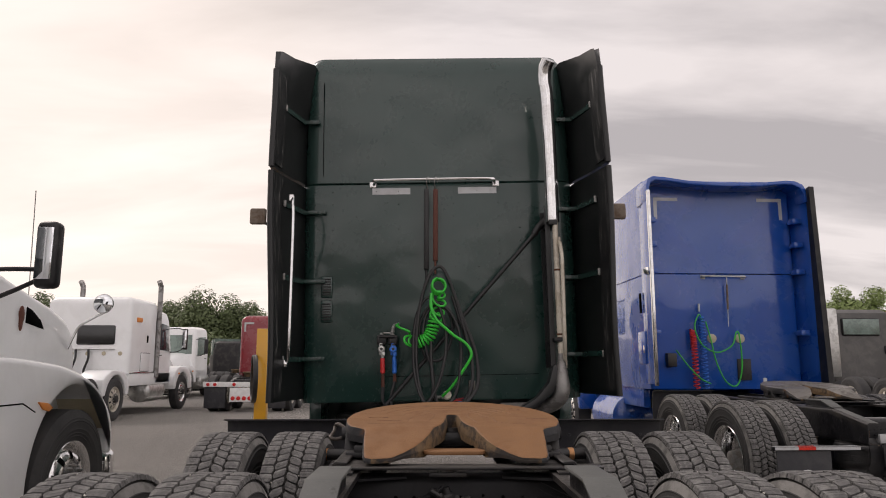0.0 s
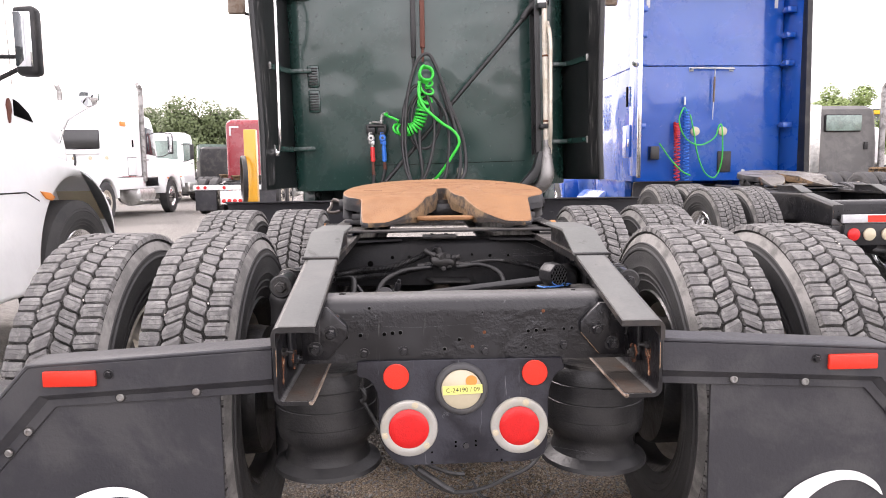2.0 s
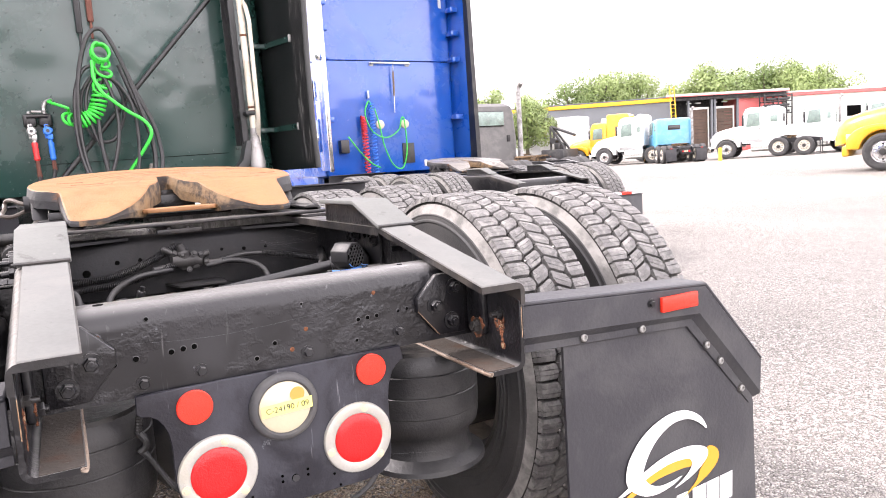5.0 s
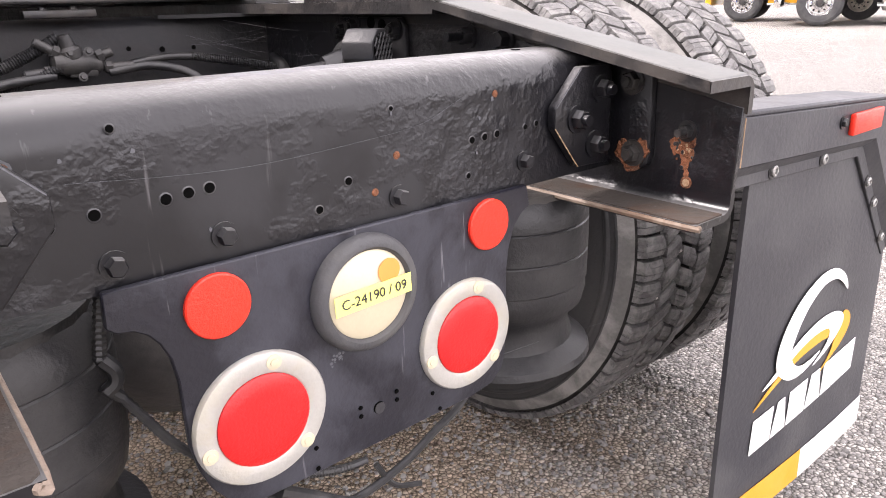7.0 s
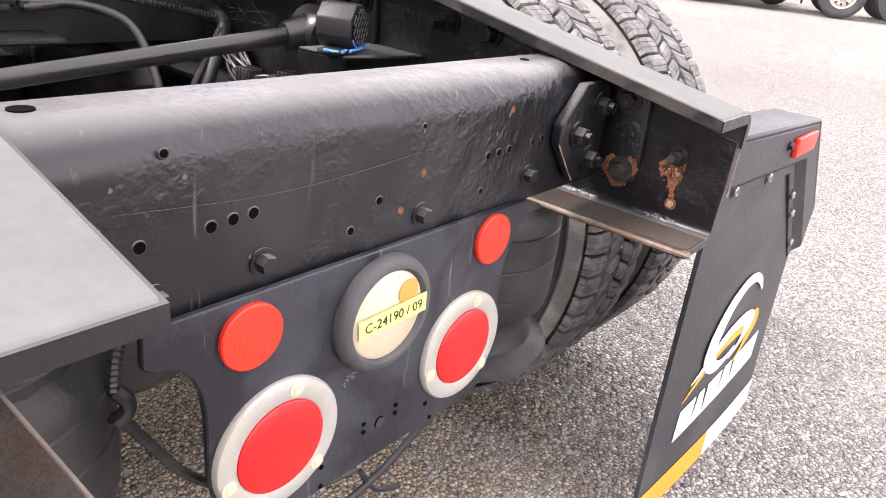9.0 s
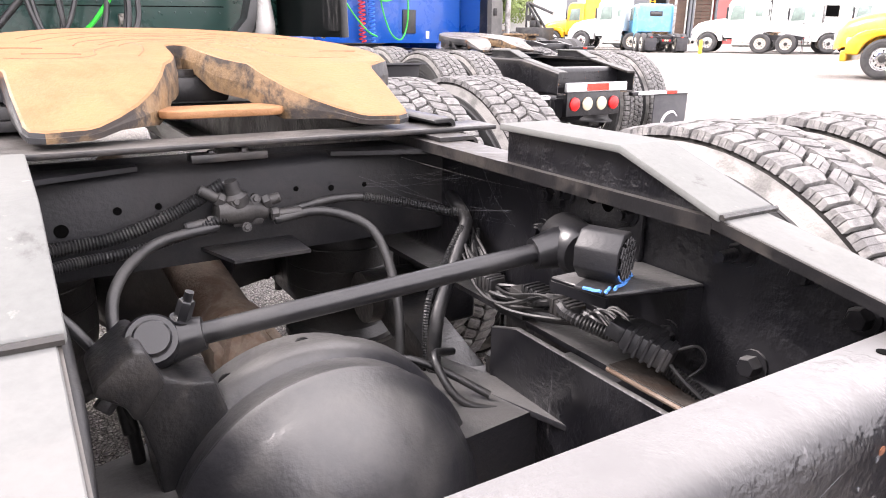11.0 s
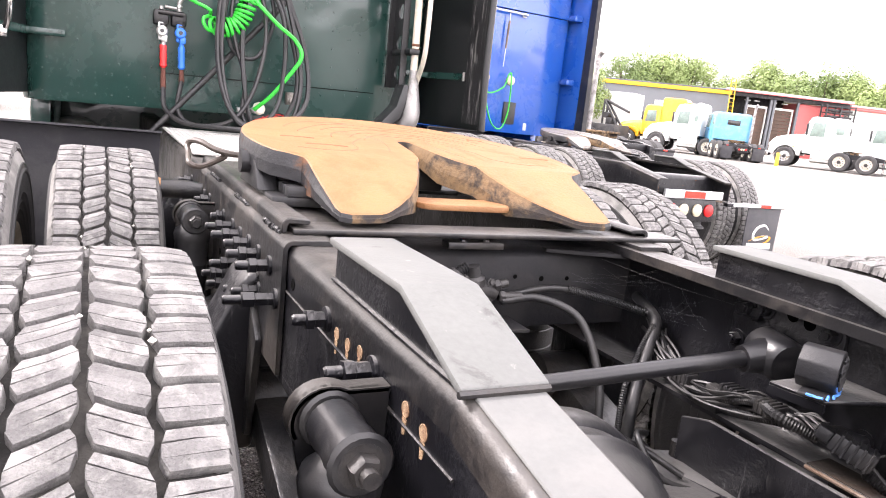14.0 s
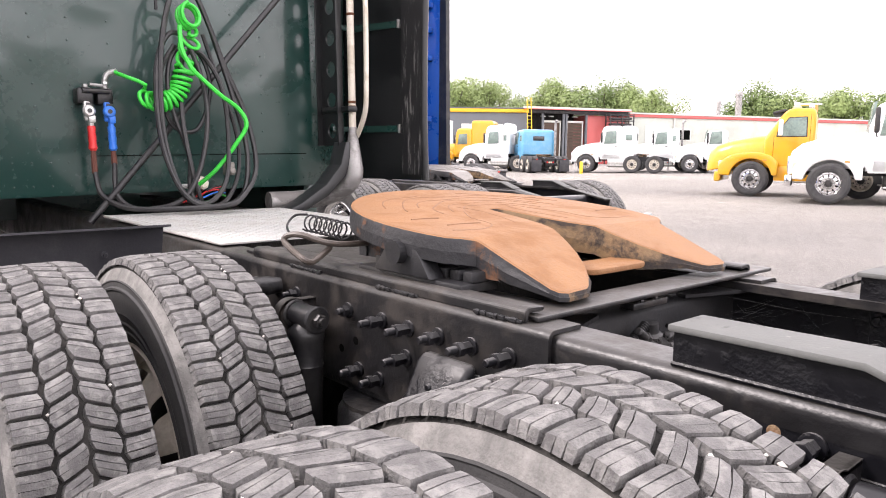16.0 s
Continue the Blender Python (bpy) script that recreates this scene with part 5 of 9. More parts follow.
def rail_bolts(parent, s):
    """Through bolts with spacer sleeves along the web."""
    for y, z, length in ((0.861, 0.934, 0.05), (0.671, 0.931, 0.06), (0.769, 0.858, 0.06), (1.13, 0.885, 0.09), (1.19, 0.931, 0.06), (1.29, 0.93, 0.06), (1.27, 0.86, 0.05), (1.36, 0.84, 0.05), (1.386, 0.93, 0.05),
                         (1.482, 0.928, 0.06), (1.576, 0.928, 0.06), (1.709, 0.928, 0.03), (1.667, 0.794, 0.05), (1.588, 0.789, 0.05), (1.49, 0.862, 0.06), (1.95, 0.93, 0.04), (2.058, 0.926, 0.05), (2.18, 0.926, 0.05), (2.35, 0.93, 0.04)):
        p = Vector((s * (0.4405 if y > 1.1 else 0.430), y, z))
        b = Build().use(M_FRAME)
        b.lathe([(0.0185, 0), (0.0185, 0.005), (0.0125, 0.007)], p, (s, 0, 0), 14)
        b.lathe([(0.0125, 0.006), (0.0125, length * 0.42), (0.0150, length * 0.44), (0.0150, length * 0.66), (0.0125, length * 0.68)], p, (s, 0, 0), 6)
        b.lathe([(0.0085, length * 0.66), (0.0085, length), (0.0060, length + 0.003), (0, length + 0.003)], p, (s, 0, 0), 10)
        part("frame_bolt", b, None, parent)
    for y, z in ((0.30, 0.86), (0.34, 0.83), (0.38, 0.86), (0.66, 0.80), (0.73, 0.84), (1.06, 0.93), (1.68, 0.86), (1.74, 0.83), (2.12, 0.90), (2.25, 0.90)):
        part("drilled_hole", Build().use(M_HOLE).lathe([(0.010, 0), (0.010, 0.001), (0, 0.001)], (s * (0.4405 if y > 1.1 else 0.430), y, z), (s, 0, 0), 12), None, parent)
    # pale tan disc paints light through each hole; ring and run are rust
    for y, z in ((0.815, 0.927), (0.768, 0.928), (0.721, 0.935), (0.570, 0.926), (0.522, 0.922)):
        hole = Build().use(M_RUSTRIM).lathe([(0.0095, 0), (0.0095, 0.0010), (0.008, 0.0012), (0.0075, 0.0004)], (s * 0.430, y, z), (s, 0, 0), 14, closed=True)
        hole.lathe([(0.0085, 0), (0.0085, 0.0006), (0, 0.0006)], (s * 0.430, y, z), (s, 0, 0), 14)
        hole.slab([(y - 0.006, z - 0.010), (y + 0.006, z - 0.010), (y + 0.003, z - 0.030), (y - 0.003, z - 0.028)], "x", s * 0.430, s * 0.4308)
        part("rusted_hole", hole, None, parent, "drilled hole with painted-in daylight and a tan rust run")
    part("web_seam", Build().use(M_DARK).rod((s * 0.4312, 0.45, 0.9085), (s * 0.4312, 1.098, 0.9085), 0.0022, 6), None, parent)
    # inside heads
    for y, z, stud in ((0.480, 0.932, 0.03), (0.396, 0.929, 0.0), (0.443, 0.792, 0.0), (0.672, 0.933, 0.0), (0.817, 0.929, 0.0), (0.858, 0.931, 0.0), (0.579, 0.783, 0.0), (0.325, 0.90, 0.0)):
        b = Build().use(M_FRAME).bolt((s * 0.420, y, z), (-s, 0, 0), 0.014, 0.02, stud=stud)
        part("frame_bolt", b, None, parent)


def fifth_wheel(parent, mat=None, lift=0.0):
    mat = mat or M_GREASE
    bend = 1.40

    def top(y):
        return (1.124 + 0.10 * (y - bend) if y >= bend else 1.124 - (bend - y) * 0.40) + lift

    # throat, horn and shoulder of one half, then the round of the plate
    throat = [(0.0, 1.686), (0.016, 1.680), (0.026, 1.664), (0.029, 1.64), (0.032, 1.60), (0.041, 1.515), (0.052, 1.465), (0.067, 1.425), (0.080, bend), (0.097, 1.354), (0.122, 1.302), (0.155, 1.254), (0.193, 1.216)]
    horn = [(0.226, 1.190), (0.240, 1.184), (0.300, 1.180), (0.318, 1.186), (0.323, 1.200), (0.332, 1.30), (0.336, 1.375), (0.342, 1.388), (0.356, 1.394), (0.372, 1.404)]
    disc = [(0.427 * math.cos(radians(a)), 1.586 + 0.430 * math.sin(radians(a))) for a in range(-22, 91, 7)]
    right = throat + horn + disc
    ring = [(x + 0.005, y) for x, y in right + [(-x, y) for x, y in right[::-1][1:-1]]]
    b = Build().use(mat)
    tris = tessellate_polygon([[Vector((x, y, 0)) for x, y in ring]])
    bm = bmesh.new()
    up = [bm.verts.new((x, y, top(y))) for x, y in ring]
    for tri in tris:
        bm.faces.new([up[i] for i in tri])
    bmesh.ops.bisect_plane(bm, geom=bm.verts[:] + bm.edges[:] + bm.faces[:], plane_co=(0, bend, 0), plane_no=(0, 1, 0))
    for v in bm.verts:
        v.co.z = top(v.co.y)
    b.bm(bm)
    bm.free()
    n = len(ring)
    side = Build().use(M_FWSIDE)
    # the rim rolls over a worn edge, falls, and its foot stands out a little, unevenly
    rough = random.Random(14)
    way = []
    for i, (x, y) in enumerate(ring):
        a, c = Vector((*ring[i - 1], 0)), Vector((*ring[(i + 1) % n], 0))
        t = (c - a).normalized()
        way.append(Vector((t.y, -t.x, 0)))
    deep = [(0.022 + 0.050 * min(1.0, max(0.0, (y - 1.22) / 0.10)) if abs(x - 0.005) < 0.20 and y < 1.6 else 0.019 + 0.037 * min(1.0, max(0.0, (y - 1.20) / 0.14))) for x, y in ring]
    v = []
    for out, fall in ((0.0, 0.0002), (0.004, 0.003), (0.0055, 0.010), (0.009, 0.55), (0.008, 1.0)):
        for i, (x, y) in enumerate(ring):
            d = fall if fall < 0.1 else deep[i] * fall
            o = out + (rough.uniform(-0.0015, 0.0015) if fall > 0.1 else 0.0)
            v.append((x + way[i].x * o, y + way[i].y * o, top(y) - d))
    inner = len(throat) + 2
    for tan in (True, False):                         # tan dust in the throat, black paint with rust outside
        keep = [i for i in range(n) if (i < inner or i >= n - inner) == tan]
        for r in range(4):
            side.use(mat if r == 0 else M_FWSIDE if tan else M_FWBLACK)
            side.add(v, [(r * n + i, r * n + (i + 1) % n, (r + 1) * n + (i + 1) % n, (r + 1) * n + i) for i in keep])
    side.use(M_FWBLACK)
    bm = bmesh.new()
    lo = [bm.verts.new((x, y, top(y) - 0.018)) for x, y in ring]
    for tri in tris:
        bm.faces.new([lo[i] for i in tri])
    bmesh.ops.bisect_plane(bm, geom=bm.verts[:] + bm.edges[:] + bm.faces[:], plane_co=(0, bend, 0), plane_no=(0, 1, 0))
    for v in bm.verts:
        v.co.z = top(v.co.y) - 0.018
    side.bm(bm)
    bm.free()
    fw = part("fifth_wheel", side, None, parent, "rust-orange fifth wheel coupling with scraped black sides", at=pose(0, 0, 0))
    for s in (-1, 1):
        part("rib", Build().use(M_FWBLACK).slab([(1.30, 1.055 + lift), (1.90, 1.055 + lift), (1.95, 1.13 + lift), (1.42, 1.095 + lift)], "x", s * 0.20, s * 0.225), None, fw)
        part("rib", Build().use(M_FWBLACK).slab([(1.32, 1.04 + lift), (1.80, 1.04 + lift), (1.80, 1.11 + lift), (1.42, 1.095 + lift)], "x", s * 0.315, s * 0.335), None, fw)
    part("rib", Build().use(M_FWBLACK).box(-0.34, 0.34, 1.78, 1.81, 1.04 + lift, 1.12 + lift), None, fw)
    part("top_plate", b, None, fw, "rust-dusted orange plate with curved grease grooves")
    g = Build().use(M_GROOVE if mat is M_GREASE else mat)
    for r, a0, a1 in ((0.13, 30, 170), (0.17, 15, 165), (0.215, 25, 175), (0.255, 15, 150), (0.30, 30, 165), (0.345, 20, 80), (0.345, 105, 160)):
        pts = [(0.012 + r * math.cos(radians(a)), 1.62 + r * (0.9 + 0.05 * math.sin(a)) * math.sin(radians(a))) for a in range(a0, a1 + 1, 7)]
        g.pipe([(x, y, top(y) - 0.0019) for x, y in pts], 0.0030, 6, 2)
    for s in (-1, 1):
        g.pipe([(s * x, y, top(y) - 0.0016) for x, y in ((0.12, 1.66), (0.17, 1.58), (0.18, 1.50), (0.25, 1.46), (0.33, 1.47))], 0.0026, 6, 3)
        g.pipe([(s * x, y, top(y) - 0.0016) for x, y in ((0.09, 1.72), (0.07, 1.66), (0.078, 1.58), (0.10, 1.50))], 0.0026, 6, 3)
    for x, y, w in ((-0.34, 1.60, 0.08), (-0.30, 1.52, 0.10), (0.30, 1.56, 0.09), (0.26, 1.80, 0.05)):
        g.pipe([(x, y, top(y) - 0.0006), (x + w * 0.5, y + 0.004, top(y) - 0.0002), (x + w, y - 0.002, top(y) - 0.0006)], 0.0026, 6, 3)
    part("grease_groove", g, None, fw)
    k = Build().use(mat)
    k.slab([(-0.112, 1.290), (-0.100, 1.270), (-0.080, 1.262), (0.080, 1.260), (0.105, 1.268), (0.116, 1.290), (0.112, 1.375), (0.085, 1.362), (-0.085, 1.362), (-0.108, 1.372)], "z", 1.034 + lift, 1.048 + lift, 0.004, 2)
    part("guard_bar", k, None, fw)
    m = Build().use(M_DARK)
    m.box(-0.10, 0.10, 1.60, 1.74, 1.03 + lift, 1.085 + lift, 0.01)
    m.lathe([(0.052, 0), (0.052, 0.05), (0.034, 0.05), (0.034, 0)], (0, 1.66, 1.05 + lift), (0, 0, 1), 24, closed=True)
    part("lock_jaw", m, None, fw)
    for s in (-1, 1):
        part("mount_base", Build().use(M_BLACK).box(*sorted((s * 0.30, s * 0.405)), 1.36, 1.72, 1.014, 1.034, 0.004), None, fw)
        q = Build().use(M_BLACK).slab([(1.44, 1.034), (1.64, 1.034), (1.585, 1.105 + lift), (1.495, 1.105 + lift)], "x", s * 0.375, s * 0.42, 0.006)
        q.rod((s * 0.33, 1.54, 1.085 + lift), (s * 0.44, 1.54, 1.085 + lift), 0.026, 16)
        part("mount_bracket", q, None, fw)
        for y in (1.375, 1.415, 1.455, 1.64, 1.68):
            part("step_block", Build().use(M_BLACK).slab([(y - 0.015, 1.034), (y + 0.015, 1.034), (y + 0.013, 1.056), (y - 0.013, 1.056)], "x", s * 0.29, s * 0.374, 0.003), None, fw)
    return fw


def base_plate(parent):
    """Liners bent over the rails, raised angle irons along them, a strip across, and plates under the coupling."""
    b = Build().use(M_LINER)
    b.box(-0.412, -0.28, 1.24, 2.30, 0.9975, 1.006, 0.003)
    b.box(0.28, 0.412, 1.24, 2.30, 0.9975, 1.006, 0.003)
    b.box(-0.278, 0.278, 1.85, 2.30, 0.990, 1.0055, 0.003)
    plate = part("mounting_plate", b, None, parent, "black steel fifth wheel mounting plate")
    part("rear_strip", Build().use(M_LINER).box(-0.412, 0.52, 1.150, 1.237, 0.9975, 1.0075, 0.003), None, plate)
    lump = random.Random(31)
    for s in (-1, 1):
        bend = lambda r, x, z: [(x - r + r * math.cos(radians(a)), z - r + r * math.sin(radians(a))) for a in range(0, 91, 15)]
        liner = [(0.4405, 0.752)] + bend(0.018, 0.4405, 0.9970) + [(0.352, 0.9970), (0.352, 0.9885)] + bend(0.009, 0.4318, 0.9885)[::-1] + [(0.4318, 0.752)]
        part("rail_liner", Build().use(M_LINER).slab(mirror(liner, s), "y", 1.100, 2.95, 0.0008, 1), None, plate, "black steel liner bent over the rail")
        iron = [(0.4290, 0.9965)] + bend(0.014, 0.4290, 1.0250) + [(0.380, 1.0230), (0.376, 1.0180), (0.380, 1.0135)] + bend(0.006, 0.4190, 1.0140)[::-1] + [(0.4190, 0.9965)]
        b = Build().use(M_LINER).slab(mirror(iron, s), "y", 1.165, 2.22, 0.002, 1)
        part("angle_iron", b, None, plate)
        for y0, y1 in ((1.175, 1.29), (1.47, 1.61), (1.85, 2.0)):
            w = Build().use(M_DARK)
            y = y0
            while y < y1:
                r = lump.uniform(0.003, 0.0055)
                w.lathe([(r, -0.004), (r * 1.15, 0), (r, 0.004), (0, 0.006)], (s * (0.4305 + lump.uniform(0, 0.003)), y, 0.9985), (lump.uniform(-0.3, 0.3), 1, lump.uniform(-0.3, 0.3)), 7)
                y += lump.uniform(0.004, 0.008)
            part("weld_bead", w, None, plate)
    b = Build().use(M_LINER)
    b.box(-0.09, 0.04, 1.165, 1.20, 0.972, 0.986, 0.002)
    for x in (-0.055, 0.0):
        b.bolt((x, 1.172, 0.986), (0, 0, 1), 0.007, 0.006)
    part("tab_plate", b, None, plate)


def chassis(parent, near=True, front=6.2, rim=None, fw_mat=None, four=False):
    """Rails, cross members, suspension, coupling, flaps and eight drive wheels."""
    for s in (-1, 1):
        rail = part("frame_rail", rail_build(s, front), None, parent, "black painted channel frame rail")
        part("lower_flange", Build().use(M_FLANGE).slab(mirror([(0.407, 0.006), (0.407, 0.62), (0.348, 0.62), (0.348, 0.012), (0.354, 0.006)], s), "z", 0.7300, 0.7335), None, rail, "dusty rust-edged lower rail flange")
        part("flange_edge", Build().use(M_SHAFT).pipe([(s * 0.352, 0.005, 0.7275), (s * 0.3462, 0.02, 0.7272), (s * 0.3462, 0.25, 0.7275), (s * 0.3462, 0.62, 0.7275)], 0.0040, 6, 3), None, rail, "dull brown flange edge")
        part("tail_cap", tail_cap(s), None, rail, "worn grey steel top of the sloping tail")
        part("ramp", ramp(s), None, rail, "grey bent steel trailer ramp")
        straight_flap(parent, s) if four else mud_flap(parent, s)
        air_spring(parent, s * 0.36, 0.34, bot=0.452)
        air_spring(parent, s * 0.365, 1.62, r=0.14)
        trailing_arm(parent, s, 0.83)
        trailing_arm(parent, s, 2.13)
        if near:
            part("corner_gusset", gusset(s), None, parent)
            shock(parent, s, 0.555)
            shock(parent, s, 1.80)
            pivot_bracket(parent, s, 1.35)
            pivot_bracket(parent, s, 2.65)
            rail_bolts(parent, s)
            rod_mount(parent, s)
        for y in (0.79, 2.10):
            for x, dish in ((0.775, True), (1.115, False)):
                wheel(parent, s * x + ((0.035 if y < 1 else 0.075 if dish else 0.085) if s < 0 and near else 0.0), y, 0.52, s, True, rim, spin=(x * 97 + y * 41 + s * 13) % 7, dish=dish)
    part("rear_crossmember", rear_crossmember(), None, parent, "black dented rear frame crossmember")
    part("middle_crossmember", mid_crossmember(1.2), None, parent)
    axle(parent, 0.83)
    axle(parent, 2.13)
    if four:
        plate = part("light_plate", Build().use(M_FRAME).box(-0.30, 0.30, 0.02, 0.03, 0.55, 0.74, 0.004), None, parent)
        for x, m in ((-0.22, M_LENS), (-0.08, M_CREAM), (0.08, M_CREAM), (0.22, M_LENS)):
            part("lamp", Build().use(m).lathe([(0.054, 0), (0.054, 0.012), (0.045, 0.018), (0, 0.02)], (x, 0.02, 0.645), (0, -1, 0), 24), None, plate)
    else:
        plate = part("light_plate", light_plate(), None, parent, "black steel tail light plate")
        round_lamp(plate, -0.139, 0.6005, "tail")
        round_lamp(plate, 0.1335, 0.6015, "tail")
        round_lamp(plate, -0.168, 0.7315, "reflector")
        round_lamp(plate, 0.172, 0.734, "reflector")
        round_lamp(plate, -0.009, 0.6985, "reverse")
    base_plate(parent)
    fifth_wheel(parent, fw_mat)
    for s in (-1, 1):
        q = Build().use(M_FLAP)
        q.slab([(2.70, 0.60), (2.73, 0.95), (2.70, 1.05), (2.69, 1.05), (2.715, 0.95), (2.685, 0.60)], "x", s * 0.515, s * 1.22, 0.0)
        q.slab([(2.70, 1.052), (2.62, 1.062), (2.62, 1.055), (2.70, 1.045)], "x", s * 0.515, s * 1.22, 0.0)
        q.bolt((s * 0.70, 2.69, 0.97), (0, -1, 0), 0.008, 0.01)
        q.bolt((s * 1.1, 2.69, 0.97), (0, -1, 0), 0.008, 0.01)
        part("quarter_fender", q, None, parent, "black plastic quarter fender")


# ---- cabs ----
def rounded(x0, x1, y0, y1, r, n=5):
    out = []
    for cx, cy, a in ((x1 - r, y1 - r, 0), (x0 + r, y1 - r, 90), (x0 + r, y0 + r, 180), (x1 - r, y0 + r, 270)):
        out += disc_arc(cx, cy, r, a, a + 90, n)
    return out


def shell(b, x0, x1, y0, y1, rings, r=0.12, n=5, cap=True):
    """A body of rounded plan: rings of (height, inset, forward shift)."""
    rows = []
    for z, d, sh in rings:
        rows.append([(x, y + sh, z) for x, y in rounded(x0 + d, x1 - d, y0 + d, y1 - d, max(0.02, r - d * 0.3), n)])
    m = len(rows[0])
    faces = [(i * m + k, i * m + (k + 1) % m, (i + 1) * m + (k + 1) % m, (i + 1) * m + k) for i in range(len(rows) - 1) for k in range(m)]
    if cap:
        faces += [tuple(range(m))[::-1], tuple(range((len(rows) - 1) * m, len(rows) * m))]
    b.add([p for row in rows for p in row], faces)
    return b


def top_rings(z0, z1, r, n=6, rake=0.0):
    out = [(z0, 0.0, 0.0)]
    for i in range(n + 1):
        a = math.pi / 2 * i / n
        out.append((z1 - r + r * math.sin(a), r * (1 - math.cos(a)), rake * i / n))
    return out


def loft(b, stations, n=14):
    """A hood-like skin: stations of (y, half width, bottom z, top z, corner roundness)."""
    rows = []
    for y, w, z0, z1, e in stations:
        row = []
        for i in range(n + 1):
            a = math.pi * i / n
            c, s = math.cos(a), math.sin(a)
            row.append((w * math.copysign(abs(c) ** e, c), y, z0 + (z1 - z0) * abs(s) ** e))
        rows.append(row)
    m = n + 1
    b.add([p for r in rows for p in r], [(i * m + k, i * m + k + 1, (i + 1) * m + k + 1, (i + 1) * m + k) for i in range(len(rows) - 1) for k in range(n)]
          + [tuple(range(m)), tuple(range((len(rows) - 1) * m, len(rows) * m))[::-1]])
    return b


def fender(b, s, y, x0, x1, r=0.60, zc=0.52, top=1.30, back=0.75, front=0.85, low=0.62):
    """A wheel arch panel between x0 and x1 with an outer skin."""
    arch = [(y + r * math.cos(radians(a)), zc + r * math.sin(radians(a))) for a in range(8, 173, 6)]
    crown = curve_points([(y - back, 1.0, 0), (y - back * 0.78, top - 0.12, 0), (y - back * 0.35, top, 0), (y + front * 0.2, top - 0.005, 0), (y + front * 0.68, top - 0.10, 0), (y + front * 0.95, top - 0.33, 0), (y + front, 0.85, 0)], 4)
    skin = [(y - back, low)] + [(p.x, p.y) for p in crown] + [(y + front, low)]
    b.slab(skin[::-1] + arch[::-1], "x", s * x0, s * x1, 0.035, 3)
    return b


def nose(parent, paint, yh, hood, ftop, ffront, near, rim, chrome, axle=0.85):
    """Hood, grille, fenders, headlights, front wheels and bumper."""
    h = Build().use(paint)
    loft(h, [(yh, 0.88, 0.95, 1.86 + hood, 0.45), (yh + 0.5, 0.82, 0.9, 1.81 + hood, 0.45), (yh + 1.1, 0.74, 0.85, 1.70 + hood, 0.48), (yh + 1.55, 0.66, 0.80, 1.56 + hood * 0.7, 0.5), (yh + 1.78, 0.58, 0.75, 1.36 + hood * 0.4, 0.6), (yh + 1.84, 0.50, 0.72, 1.15, 0.7)])
    hood = part("hood", h, None, parent)
    yw = yh + axle
    gr = Build().use(M_CHROME)
    for i in range(9):
        gr.box(-0.40 + i * 0.1 - 0.035, -0.40 + i * 0.1 + 0.035, yh + 1.80, yh + 1.87, 0.75, 1.22, 0.012)
    part("grille", gr, None, hood, "chrome bar grille")
    for s in (-1, 1):
        f = Build().use(paint)
        fender(f, s, yw, 0.62, 1.20, top=ftop, front=ffront)
        fd = part("front_fender", f, None, parent)
        hl = Build().use(M_CREAM).box(*sorted((s * 0.74, s * 1.12)), yw + ffront - 0.09, yw + ffront + 0.02, 0.88, 1.06, 0.03)
        part("headlight", hl, None, fd)
        mk = Build().use(M_ORANGE).box(*sorted((s * 1.195, s * 1.212)), yw - 0.45, yw - 0.33, 1.06, 1.11, 0.008)
        part("marker_lamp", mk, None, fd, "orange side marker lamp")
        wheel(parent, s * 1.07, yw, 0.52, s, near, rim or RIM_CHROME)
    bp = Build().use(M_CHROME if chrome else paint)
    bp.box(-1.15, 1.15, yw + 0.86, yw + 1.04, 0.42, 0.72, 0.05, 3)
    part("bumper", bp, None, parent)


